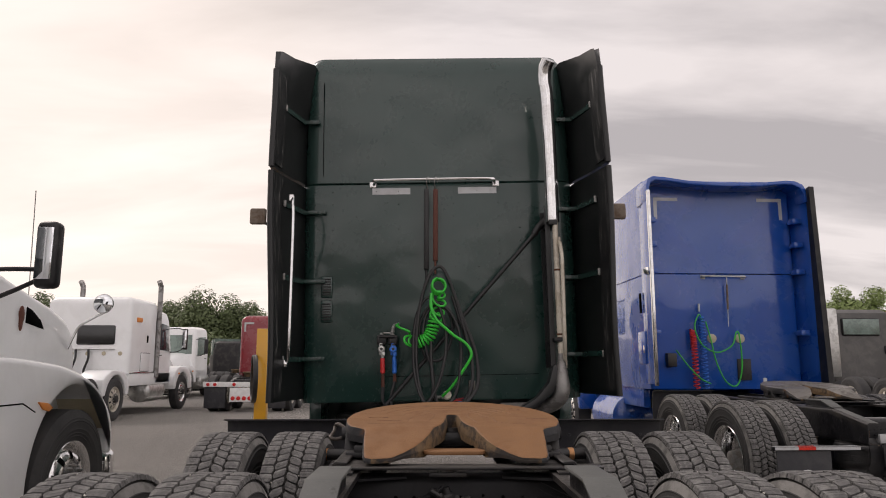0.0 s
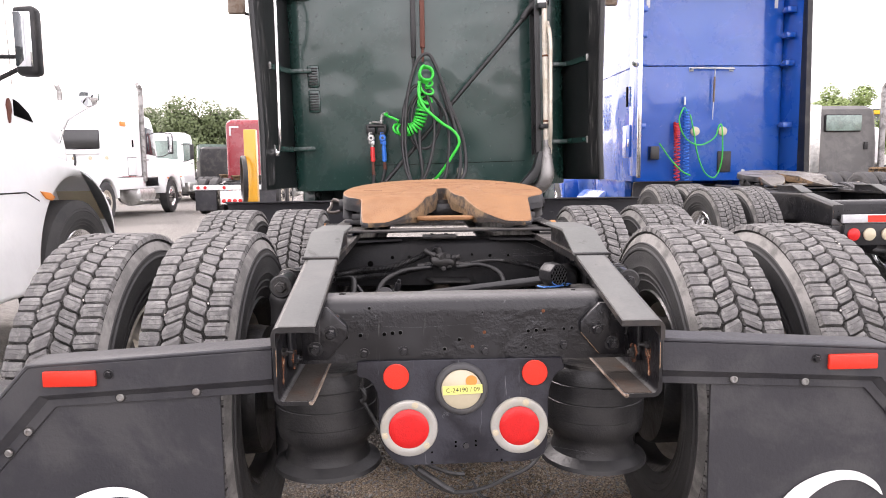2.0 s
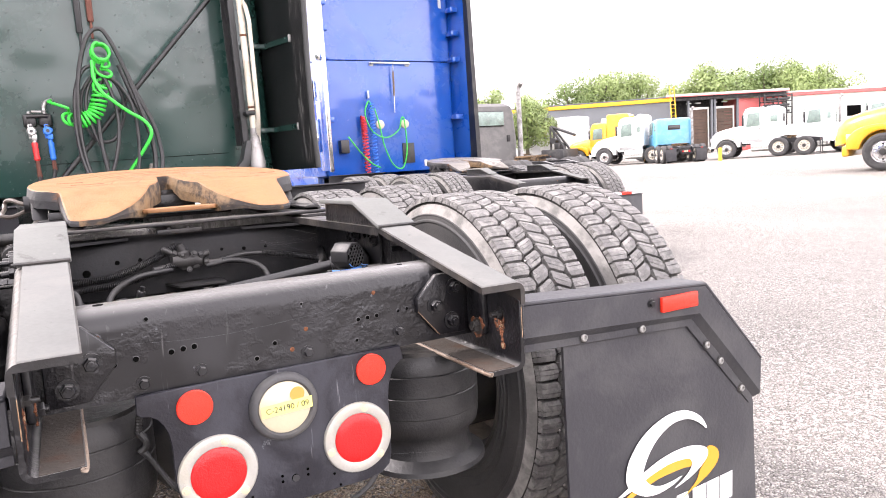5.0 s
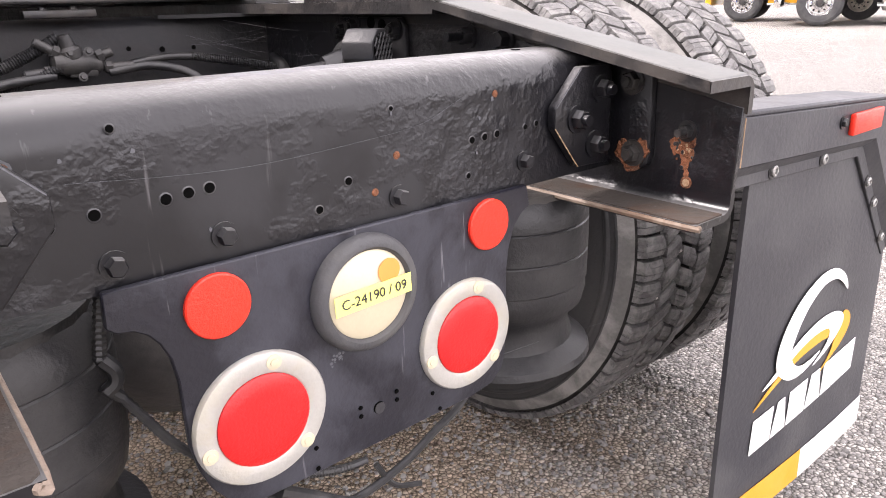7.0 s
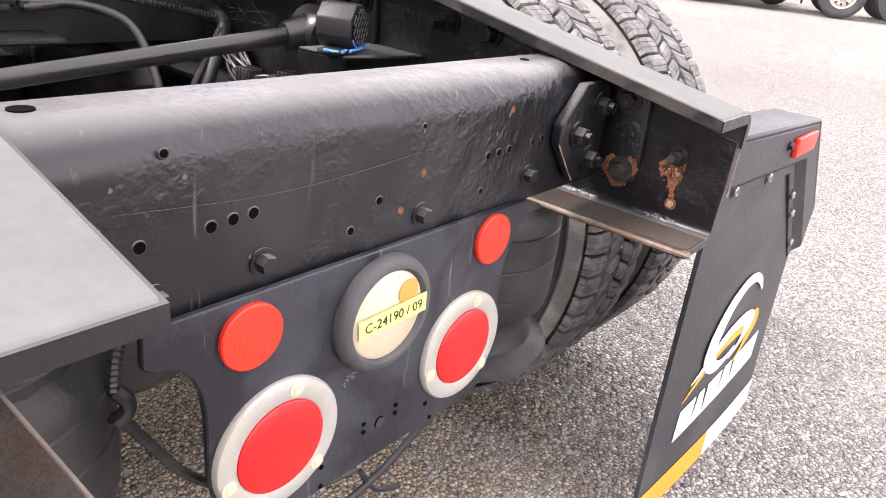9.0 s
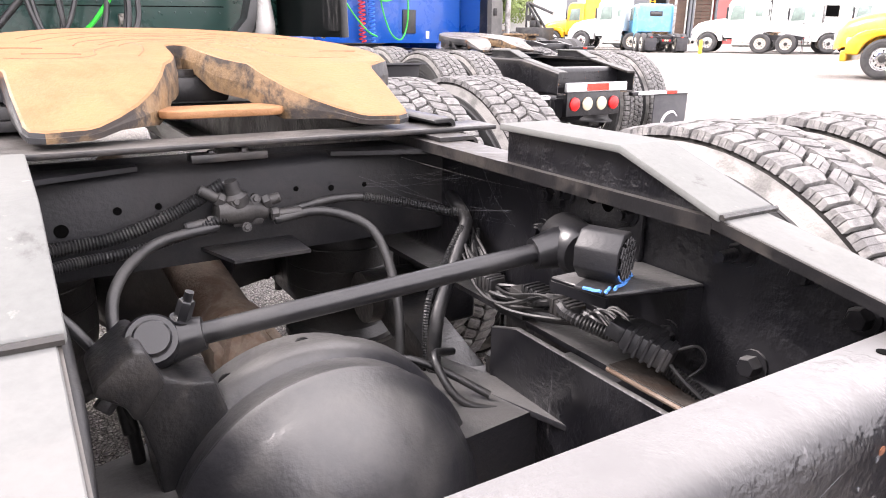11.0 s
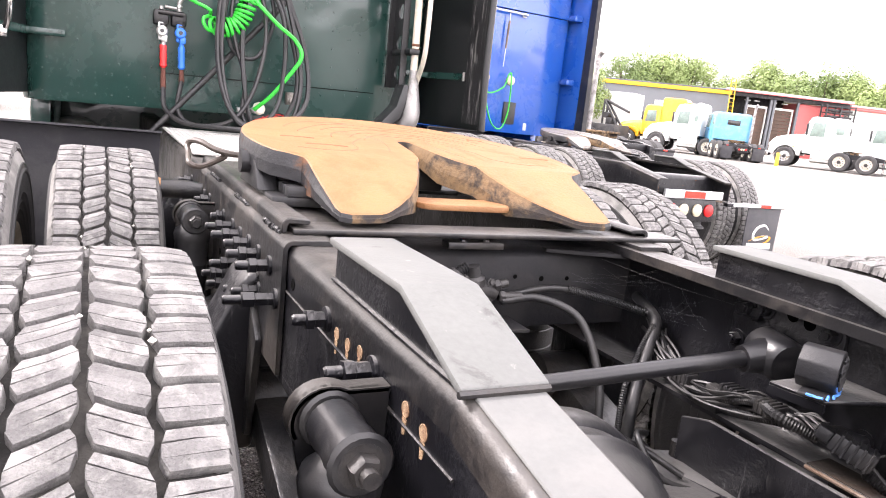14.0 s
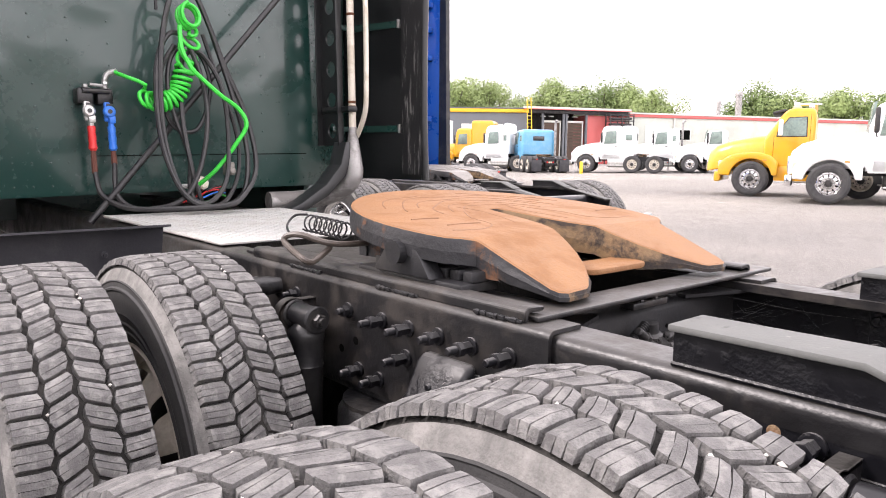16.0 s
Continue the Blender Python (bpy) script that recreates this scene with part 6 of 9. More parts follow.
def truck_front(parent, paint, yb, sleeper=1.6, roof=3.6, w=1.05, near=False, stacks=(1,), rim=None, chrome=True, windows=True, mirrors=True, hood=0.0, ftop=1.30, ffront=0.85, mirror_z=(1.80, 2.42), front=True, arms=None, tank=None, pane=None):
    """Sleeper, cab, hood, bumper, front wheels and what hangs on them; yb: the back of the cab."""
    b = Build().use(paint)
    if sleeper > 0.3:
        shell(b, -w, w, yb, yb + sleeper + 0.05, top_rings(1.12, roof, 0.22, 6, 0.05), 0.12)
    yc = yb + sleeper
    cabtop = min(roof, 2.95)
    shell(b, -w, w, yc, yc + 1.35, [(0.85, 0.0, 0), (1.75, 0.0, 0), (2.0, 0.02, 0), (cabtop - 0.3, 0.07, -0.05), (cabtop - 0.1, 0.12, -0.08), (cabtop, 0.28, -0.1)], 0.16)
    body = part("cab", b, None, parent)
    if windows:
        for s in (-1, 1):
            g = Build().use(pane or M_GLASS)
            g.slab([(yc + 0.35, 1.78), (yc + 1.10, 1.74), (yc + 0.98, 2.50), (yc + 0.38, 2.54)], "x", s * (w - 0.06), s * (w + 0.012), 0.012)
            part("side_window", g, None, body)
            d = Build().use(M_BLACK).box(*sorted((s * (w + 0.003), s * (w + 0.03))), yc + 0.30, yc + 0.45, 1.60, 1.63, 0.008)
            part("door_handle", d, None, body)
        g = Build().use(pane or M_GLASS)
        g.add([(-w + 0.14, yc + 1.357, 1.80), (w - 0.14, yc + 1.357, 1.80), (w - 0.2, yc + 1.26, 2.60), (-w + 0.2, yc + 1.26, 2.60), (-w + 0.14, yc + 1.30, 1.80), (w - 0.14, yc + 1.30, 1.80), (w - 0.2, yc + 1.2, 2.60), (-w + 0.2, yc + 1.2, 2.60)],
              [(0, 1, 2, 3), (4, 7, 6, 5), (0, 4, 5, 1), (2, 6, 7, 3), (0, 3, 7, 4), (1, 5, 6, 2)])
        part("windscreen", g, None, body)
    yh = yc + 1.30
    yw = yh + 0.85
    if front:
        nose(parent, paint, yh, hood, ftop, ffront, near, rim, chrome)
    for s in (-1, 1):
        if mirrors:
            m = Build().use(M_BLACK)
            mx = s * (w + 0.42)
            z0, z1 = mirror_z
            half = 0.075 if arms is None else 0.064
            m.box(mx - half, mx + half, yc + 1.14, yc + 1.25, z0, z1, 0.035, 3)
            hi, lo, meet = arms or (z1, 1.72, z0 + 0.06)
            m.pipe([(s * (w - 0.05), yc + 1.15, hi), (s * (w + 0.2), yc + 1.18, hi + 0.015), (mx, yc + 1.2, (z1 - 0.04) if arms is None else hi + 0.015)], 0.014, 8)
            m.pipe([(s * (w - 0.05), yc + 1.15, lo), (s * (w + 0.2), yc + 1.18, lo + 0.02 if arms is None else (lo + meet) / 2), (mx, yc + 1.2, meet)], 0.014, 8)
            mr = part("side_mirror", m, None, parent, "tall side mirror on two arms")
            part("mirror_glass", Build().use(M_MIRROR).box(mx - half + 0.015, mx + half - 0.015, yc + 1.132, yc + 1.142, z0 + 0.05, z1 - 0.04, 0.004), None, mr)
        t = Build().use(tank or (M_ALU if chrome else M_BLACK))
        t.lathe([(0.0, -0.004), (0.26, 0), (0.30, 0.03), (0.30, 1.17), (0.26, 1.2), (0, 1.204)], (s * 0.84, yc - 0.35, 0.62), (0, 1, 0), 28)
        t.box(*sorted((s * 1.0, s * 1.18)), yc - 0.3, yc + 0.95, 0.42, 0.47, 0.01)
        part("fuel_tank", t, None, parent, "round fuel tank with a step")
        sk = Build().use(paint)
        sk.box(*sorted((s * (w - 0.10), s * w)), yb + 0.1, yb + sleeper + 1.3, 0.80, 1.13, 0.02)
        part("side_skirt", sk, None, parent)
    for s in stacks:
        e = Build().use(M_DULLPIPE)
        e.pipe([(s * (w - 0.02), yb - 0.16, 1.0), (s * (w - 0.02), yb - 0.16, 2.0), (s * (w - 0.02), yb - 0.16, roof + 0.28), (s * (w - 0.0), yb - 0.20, roof + 0.46), (s * w, yb - 0.32, roof + 0.56)], 0.075, 14, 5)
        part("exhaust_pipe", e, None, parent, "chrome vertical exhaust stack")


def plain_chassis(parent, front, flap_white=False, rim=None):
    """The rear of a truck that stands further off."""
    b = Build().use(M_FRAME)
    for s in (-1, 1):
        b.slab([(0.0, 0.72), (front, 0.72), (front, 0.98), (0.45, 0.98), (0.0, 0.90)], "x", s * 0.34, s * 0.43, 0.006, 1)
    b.box(-0.42, 0.42, 0.12, 0.19, 0.76, 0.93, 0.01)
    b.box(-0.42, 0.42, 1.2, 1.3, 0.78, 0.97, 0.01)
    part("frame", b, None, parent)
    for s in (-1, 1):
        a = Build().use(M_FRAME).box(*sorted((s * 0.43, s * 1.18)), 0.02, 0.08, 0.80, 0.87, 0.01)
        hg = part("flap_hanger", a, None, parent)
        part("reflector", Build().use(M_REFLECT).box(*sorted((s * 0.80, s * 0.92)), 0.008, 0.022, 0.815, 0.85, 0.003), None, hg)
        part("mud_flap", Build().use(M_FLAP).box(*sorted((s * 0.56, s * 1.17)), 0.03, 0.045, 0.12, 0.80, 0.004), None, parent)
        for y in (0.83, 2.13):
            for x, dish in ((0.775, False), (1.115, True)):
                wheel(parent, s * x, y, 0.52, s, False, rim, dish=dish)
    lp = Build().use(M_FRAME).box(-0.26, 0.26, 0.10, 0.118, 0.50, 0.76, 0.004)
    plate = part("light_plate", lp, None, parent)
    for x, m in ((-0.18, M_LENS), (-0.06, M_CREAM), (0.06, M_CREAM), (0.18, M_LENS)):
        part("lamp", Build().use(m).lathe([(0.052, 0), (0.052, 0.012), (0.045, 0.018), (0, 0.02)], (x, 0.10, 0.66), (0, -1, 0), 20), None, plate)
    f = Build().use(M_FWSIDE)
    f.slab(disc_arc(0, 1.53, 0.46, -20, 200, 18) + [(-0.36, 1.2), (-0.15, 1.18), (-0.03, 1.5), (0.03, 1.5), (0.15, 1.18), (0.36, 1.2)], "z", 1.09, 1.14, 0.006, 1)
    f.box(-0.40, 0.40, 1.35, 1.75, 0.98, 1.09, 0.01)
    part("fifth_wheel", f, None, parent, "dark greasy fifth wheel coupling")
    x = Build().use(M_DARK)
    for y in (0.83, 2.13):
        x.rod((-0.75, y, 0.52), (0.75, y, 0.52), 0.08, 14)
        x.lathe([(0.05, -0.25), (0.2, -0.15), (0.25, 0), (0.2, 0.15), (0.08, 0.3)], (0, y, 0.52), (0, 1, 0), 20)
    part("axle_pair", x, None, parent)


# ---- the green tractor ----
truck = thing("tractor_truck", "dark green sleeper tractor truck with black frame, seen from its rear", "truck")
chassis(truck)

YB = 3.87                                             # the back of the sleeper
core = Build().use(M_HOLE)
shell(core, -1.02, 1.02, YB + 0.02, YB + 1.6, [(1.2, 0, 0), (3.5, 0, 0)], 0.11)
part("sleeper_core", core, None, truck)
low = Build().use(M_GREEN)
shell(low, -1.04, 1.04, YB, YB + 1.65, [(1.10, 0.004, 0), (1.12, 0, 0), (2.725, 0, 0), (2.731, 0.006, 0)], 0.11, 6)
sleeper = part("sleeper_lower", low, None, truck, "dark green riveted sleeper back")
upp = Build().use(M_GREEN)
shell(upp, -1.04, 1.04, YB + 0.002, YB + 1.65, [(2.737, 0.006, 0), (2.744, 0, 0), (3.2, 0.003, 0), (3.62, 0.015, 0), (3.72, 0.030, 0), (3.775, 0.06, 0), (3.80, 0.12, 0.0)], 0.13, 6)
roof = part("sleeper_roof", upp, None, truck)
seams = Build().use(M_HOLE)
seams.box(-0.876, -0.872, YB - 0.001, YB + 0.01, 2.80, 3.55)
part("seam", seams, None, sleeper)
part("seam", Build().use(M_HOLE).box(-0.41, 0.72, YB - 0.001, YB + 0.01, 1.276, 1.281), None, sleeper)
riv = Build().use(M_GREEN)
rows_x = (-0.93, -0.80, -0.62, -0.47, -0.30, 0.12, 0.30, 0.46, 0.62, 0.78)
for x in rows_x:
    for i in range(15):
        riv.lathe([(0.0055, 0), (0.004, 0.003), (0, 0.004)], (x, YB, 1.30 + 0.098 * i), (0, -1, 0), 6)
for i in range(26):
    riv.lathe([(0.005, 0), (0.004, 0.003), (0, 0.004)], (-0.95 + 0.075 * i, YB, 1.25), (0, -1, 0), 6)
    riv.lathe([(0.005, 0), (0.004, 0.003), (0, 0.004)], (-0.95 + 0.075 * i, YB, 1.145), (0, -1, 0), 6)
tagged(part("rivet_rows", riv, None, sleeper), kind="stuff")
for z0, z1 in ((1.865, 2.025), (1.68, 1.845)):
    v = Build().use(M_GREEN).box(-0.885, -0.80, YB - 0.012, YB + 0.002, z0, z1, 0.01)
    v.use(M_BLACK)
    for i in range(7):
        v.box(-0.875, -0.81, YB - 0.020, YB - 0.010, z0 + 0.02 + i * 0.019, z0 + 0.029 + i * 0.019, 0.002, 1)
    part("air_vent", v, None, sleeper, "black louvred vent")
for x0, x1 in ((-0.50, -0.21), (0.155, 0.45)):
    part("tape_strip", Build().use(M_TAPE).box(x0, x1, YB - 0.003, YB - 0.0005, 2.648, 2.698), None, sleeper, "silver reflective tape")
bar = Build().use(M_CHROME)
bar.pipe([(-0.49, YB, 2.722), (-0.47, YB - 0.06, 2.735), (-0.42, YB - 0.075, 2.742), (0.36, YB - 0.075, 2.745), (0.42, YB - 0.06, 2.735), (0.44, YB, 2.724)], 0.011, 8, 4)
bar.box(-0.52, -0.47, YB - 0.012, YB, 2.70, 2.745, 0.004)
bar.box(0.42, 0.47, YB - 0.012, YB, 2.70, 2.745, 0.004)
part("hose_bar", bar, None, sleeper, "chrome hose hanger bar")
hook = Build().use(M_STEEL)
for x in (-0.105, -0.045):
    hook.pipe([(x, YB - 0.06, 2.66), (x - 0.012, YB - 0.09, 2.72), (x, YB - 0.078, 2.76), (x + 0.012, YB - 0.06, 2.72)], 0.004, 6, 4)
part("spring_hook", hook, None, truck)
for x, m, z1 in ((-0.115, M_HOSE, 2.05), (-0.048, M_STRAP, 2.12)):
    st = Build().use(m)
    st.box(x - 0.018, x + 0.018, YB - 0.095, YB - 0.06, z1, 2.665, 0.008)
    st.rod((x, YB - 0.078, z1 + 0.01), (x, YB - 0.078, z1 - 0.10), 0.008, 8)
    part("hanging_spring", st, None, truck, "rusty hose hanger spring")


# side extender fairings
def fairing(s):
    b = Build().use(M_FAIR)
    # plan: from the cab corner back and outwards, swelling at the trailing edge
    plan = [(1.035, YB + 0.12), (1.05, YB - 0.02), (1.105, YB - 0.22), (1.146, YB - 0.40), (1.156, YB - 0.455), (1.165, YB - 0.50)]
    outer = [(1.045, YB + 0.12), (1.080, YB + 0.02), (1.150, YB - 0.22), (1.190, YB - 0.40), (1.195, YB - 0.455), (1.19, YB - 0.505)]
    for z0, z1, top_cut in ((1.13, 2.715, 0), (2.735, 3.52, 1)):
        v, faces = [], []
        pts = plan + outer[::-1]
        m = len(pts)
        for z in (z0, (z0 + z1) / 2, z1):
            for x, y in pts:
                back = (YB - y) / 0.5
                wob = 0.012 * math.sin(z * 3.1) * max(0, back)
                zz = z
                if top_cut and z == z1:               # the top drops off in a round corner at the rear
                    zz = 3.695 - 0.085 * max(0.0, back) - 0.9 * max(0.0, back - 0.80) ** 2 - (0.10 if back > 0.95 else 0.0)
                    x -= 0.08 * max(0.0, 1 - max(0.0, back) / 0.5)
                v.append((s * (x + wob), y, zz))
        faces = [(r * m + i, r * m + (i + 1) % m, (r + 1) * m + (i + 1) % m, (r + 1) * m + i) for r in (0, 1) for i in range(m)]
        faces += [tuple(range(m))[::-1], tuple(range(2 * m, 3 * m))]
        b.add(v, faces)
    f = part("side_fairing", b, None, truck, "black plastic side extender fairing")
    for z0, z1 in ((1.16, 2.69), (2.76, 3.44)):
        w = Build().use(M_WORN)
        zs = [z0 + (z1 - z0) * i / 8 for i in range(9)]
        w.add([(s * (x + 0.010 * math.sin(z * 3.1)), y, z) for z in zs for x, y in ((1.128, YB - 0.362), (1.156, YB - 0.508), (1.170, YB - 0.508), (1.140, YB - 0.362))],
              [(j * 4 + k, j * 4 + (k + 1) % 4, j * 4 + 4 + (k + 1) % 4, j * 4 + 4 + k) for j in range(8) for k in range(4)] + [(0, 1, 2, 3), (32, 33, 34, 35)])
        part("edge_flap", w, None, f, "scuffed black rubber edge")
    e = Build().use(M_FAIR)
    for z0, z1 in ((1.13, 2.71), (2.74, 3.45)):
        e.pipe([(s * (1.178 + 0.012 * math.sin(z * 3.1)), YB - 0.505, z) for z in [z0 + (z1 - z0) * i / 5 for i in range(6)]], 0.022, 10, 3)
    part("rubber_edge", e, None, f)
    for z, x0 in ((3.22, 0.93), (2.51, 0.88), (1.985, 0.88), (1.415, 0.88)):
        k = Build().use(M_GREEN)
        k.box(*sorted((s * x0, s * 1.05)), YB - 0.035, YB - 0.004, z - 0.016, z + 0.016, 0.005)
        k.add([(s * x, y, z + h) for h in (-0.018, 0.018) for x, y in ((1.03, YB - 0.005), (1.128, YB - 0.345), (1.134, YB - 0.345), (1.038, YB - 0.005))], [(0, 1, 2, 3), (4, 7, 6, 5), (0, 4, 5, 1), (1, 5, 6, 2), (2, 6, 7, 3), (3, 7, 4, 0)])
        k.use(M_STEEL).box(*sorted((s * 1.112, s * 1.132)), YB - 0.352, YB - 0.338, z - 0.024, z + 0.024, 0.003)
        k.use(M_GREEN)
        k.bolt((s * (x0 + 0.02), YB - 0.035, z + 0.006), (0, -1, 0), 0.007, 0.008)
        k.bolt((s * (x0 + 0.06), YB - 0.035, z + 0.006), (0, -1, 0), 0.007, 0.008)
        part("fairing_bracket", k, None, f)
    if s < 0:
        f.matrix_basis = Matrix.Translation((0.03, 0, 0))
    return f


for s in (-1, 1):
    fairing(s)
grab = Build().use(M_CHROME)
grab.pipe([(-1.06, 3.52, 2.53), (-1.055, 3.47, 2.47), (-1.045, 3.455, 2.35), (-1.045, 3.455, 1.60), (-1.05, 3.47, 1.44), (-1.07, 3.52, 1.37)], 0.014, 10, 5)
grab.box(-1.09, -1.055, 3.50, 3.53, 2.50, 2.55, 0.004)
grab.box(-1.095, -1.06, 3.50, 3.53, 1.34, 1.39, 0.004)
part("grab_bar", grab, None, truck, "chrome grab bar")
grab = Build().use(M_PALEPIPE)
grab.pipe([(0.835, 3.60, 2.24), (0.835, 3.53, 2.20), (0.832, 3.46, 2.10), (0.830, 3.445, 2.0), (0.832, 3.445, 1.62), (0.838, 3.47, 1.50), (0.850, 3.55, 1.40), (0.855, 3.60, 1.37)], 0.014, 10, 5)
grab.box(0.815, 0.852, 3.60, 3.63, 2.21, 2.27, 0.004)
grab.box(0.838, 0.875, 3.59, 3.62, 1.335, 1.40, 0.004)
part("grab_bar", grab, None, truck, "yellowed white grab bar")

# exhaust stack
ex = Build().use(M_CHROME)
ex.pipe([(0.822, 3.60, 2.36), (0.822, 3.60, 2.8), (0.817, 3.60, 3.30), (0.805, 3.60, 3.42), (0.81, 3.58, 3.52), (0.835, 3.54, 3.58)], 0.050, 18, 5)
stack = part("exhaust_pipe", ex, None, truck, "chrome vertical exhaust stack with curved tip")
ex = Build().use(M_PALEPIPE)
ex.pipe([(0.832, 3.565, 2.37), (0.832, 3.565, 1.55), (0.832, 3.565, 1.40)], 0.020, 16, 5)
ex.use(M_RUSTY)
for z in (1.545, 1.52, 2.0):
    ex.lathe([(0.020, 0), (0.0225, 0.002), (0.0225, 0.012), (0.020, 0.014)], (0.832, 3.565, z), (0, 0, 1), 16, closed=True)
part("lower_pipe", ex, None, stack, "yellowed white vertical pipe with rusty clamps")
ex = Build().use(M_DULLPIPE)
ex.lathe([(0.022, 0.0), (0.026, -0.05), (0.036, -0.11), (0.046, -0.18), (0.050, -0.22)], (0.834, 3.565, 1.42), (0, 0, 1), 20)
ex.pipe([(0.834, 3.565, 1.21), (0.828, 3.57, 1.15), (0.79, 3.62, 1.085), (0.70, 3.69, 1.045), (0.58, 3.74, 1.03), (0.42, 3.76, 1.03)], 0.052, 18, 6)
part("flared_pipe", ex, None, stack, "dull steel exhaust elbow")
bk = Build().use(M_FAIR)
PX = 0.795                                            # a plate edge-on to the rear, with round holes through it
for i in range(7):
    z0 = 1.32 + i * 0.165
    z1, hc = z0 + 0.165, z0 + 0.0825
    sq, hole = [], []
    for k in range(24):
        a = 2 * math.pi * k / 24
        c, q = math.cos(a), math.sin(a)
        e = 1 / max(abs(c) / 0.105, abs(q) / 0.0825)
        sq.append((3.71 + c * e, hc + q * e))
        hole.append((3.71 + 0.042 * c, hc + 0.042 * q))
    pts = [(PX + d, y, z) for d in (0, 0.008) for loop in (sq, hole) for y, z in loop]
    quads = []
    for k in range(24):
        j = (k + 1) % 24
        quads += [(k, j, 24 + j, 24 + k), (48 + k, 72 + k, 72 + j, 48 + j), (24 + k, 24 + j, 72 + j, 72 + k)]
    bk.add(pts, quads)
bk.box(PX - 0.03, PX + 0.008, 3.603, 3.611, 1.32, 2.475, 0.002, 1)
bk.box(PX - 0.03, PX + 0.008, 3.805, 3.815, 1.32, 2.475, 0.002, 1)
bk.box(PX - 0.01, PX + 0.05, 3.54, 3.80, 2.33, 2.37, 0.006)
bk.box(PX - 0.01, PX + 0.05, 3.53, 3.80, 1.50, 1.53, 0.006)
for z in (1.36, 1.45, 1.60):
    bk.bolt((PX, 3.64, z), (-1, 0, 0), 0.009, 0.012)
bk.slab([(0.80, 1.34), (0.775, 1.34), (0.74, 1.22), (0.65, 1.12), (0.50, 1.03), (0.40, 0.99), (0.40, 0.96), (0.52, 0.99), (0.66, 1.06), (0.77, 1.16), (0.80, 1.24)], "y", 3.545, 3.665, 0.004)
part("stack_bracket", bk, None, stack, "black perforated stack bracket")

brace = Build().use(M_HOSE)
brace.rod((0.76, YB - 0.13, 2.40), (-0.48, YB - 0.19, 0.98), 0.015, 10)
brace.pipe([(0.78, YB - 0.1, 2.43), (0.72, YB - 0.13, 2.37), (0.68, YB - 0.13, 2.31)], 0.026, 10, 4)
part("diagonal_brace", brace, None, truck, "black diagonal brace rod")


# air lines and couplings
def coil(path, r, turns, thick, b, seg=7, steps=14):
    c = curve_points(path, 12)
    total = turns * steps
    pts, u = [], None
    for i in range(total + 1):
        f = i / total * (len(c) - 1)
        k = min(int(f), len(c) - 2)
        p = c[k].lerp(c[k + 1], f - k)
        w = (c[k + 1] - c[k]).normalized()
        u = w.orthogonal() if u is None else u - w * u.dot(w)
        u.normalize()
        t = w.cross(u)
        a = 2 * math.pi * i / steps
        pts.append(p + (u * math.cos(a) + t * math.sin(a)) * r)
    b.pipe(pts, thick, seg, 0)
    return pts


def loops(path, u, v, turns, start=0.0, steps=16):
    """Points of a helix whose turns lie in the plane of u and v, along path."""
    c = curve_points(path, 12)
    u, v, out = Vector(u), Vector(v), []
    for i in range(int(turns * steps) + 1):
        f = i / (turns * steps) * (len(c) - 1)
        k = min(int(f), len(c) - 2)
        a = 2 * math.pi * (i / steps + start)
        out.append(c[k].lerp(c[k + 1], f - k) + u * math.cos(a) + v * math.sin(a))
    return out


gh = Build().use(M_GREENHOSE)
run = loops([(-0.022, 3.60, 1.920), (-0.026, 3.63, 1.912), (-0.030, 3.66, 1.905)], (0.048, 0.012, 0), (0, 0.01, 0.052), 2.5, 0.3)
run += loops([(-0.030, 3.645, 1.868), (-0.022, 3.64, 1.80), (-0.036, 3.64, 1.725), (-0.045, 3.64, 1.685)], (0.044, 0.004, -0.016), (0.012, 0.016, 0.036), 3.5, 0.8)
gh.pipe(run, 0.0088, 8, 2)
coil([(-0.048, 3.64, 1.680), (-0.067, 3.64, 1.618), (-0.085, 3.64, 1.570), (-0.118, 3.64, 1.533), (-0.165, 3.64, 1.516)], 0.040, 9, 0.0088, gh, 8, 16)
tail = loops([(-0.165, 3.65, 1.520), (-0.215, 3.64, 1.520), (-0.245, 3.64, 1.535)], (0.030, 0.030, 0.012), (-0.022, 0, 0.036), 2.5, 0.6)
tail += [Vector((-0.232, 3.63, 1.588)), Vector((-0.29, 3.64, 1.612)), Vector((-0.33, 3.70, 1.635)), Vector((-0.318, 3.76, 1.648))]
gh.pipe(tail, 0.0088, 8, 2)
gh.pipe([(-0.078, 3.61, 1.86), (-0.080, 3.59, 1.76), (-0.048, 3.575, 1.68), (-0.012, 3.57, 1.640), (0.080, 3.555, 1.560), (0.166, 3.55, 1.500), (0.200, 3.54, 1.425), (0.152, 3.56, 1.332), (0.070, 3.60, 1.213), (0.003, 3.65, 1.140)], 0.0105, 8, 8)
part("coiled_power_cable", gh, None, truck, "bright green coiled electric cable")
plug = Build().use(M_PALEPIPE)
plug.lathe([(0.030, 0), (0.034, 0.006), (0.034, 0.018), (0.026, 0.026), (0, 0.028)], (0.032, 3.70, 1.142), (0.2, -1, 0.3), 8)
plug.use(M_STEEL)
plug.rod((0.008, 3.665, 1.143), (-0.004, 3.66, 1.128), 0.016, 12)
plug.box(-0.075, -0.015, 3.70, 3.73, 1.118, 1.142, 0.008)
plug.rod((-0.03, 3.71, 1.13), (0.01, 3.69, 1.135), 0.012, 10)
part("cable_plug", plug, None, truck, "dull metal cable plug with a pale cap")
sock = Build().use(M_GREASY)
sock.box(0.192, 0.240, 3.76, 3.81, 1.178, 1.246, 0.008)
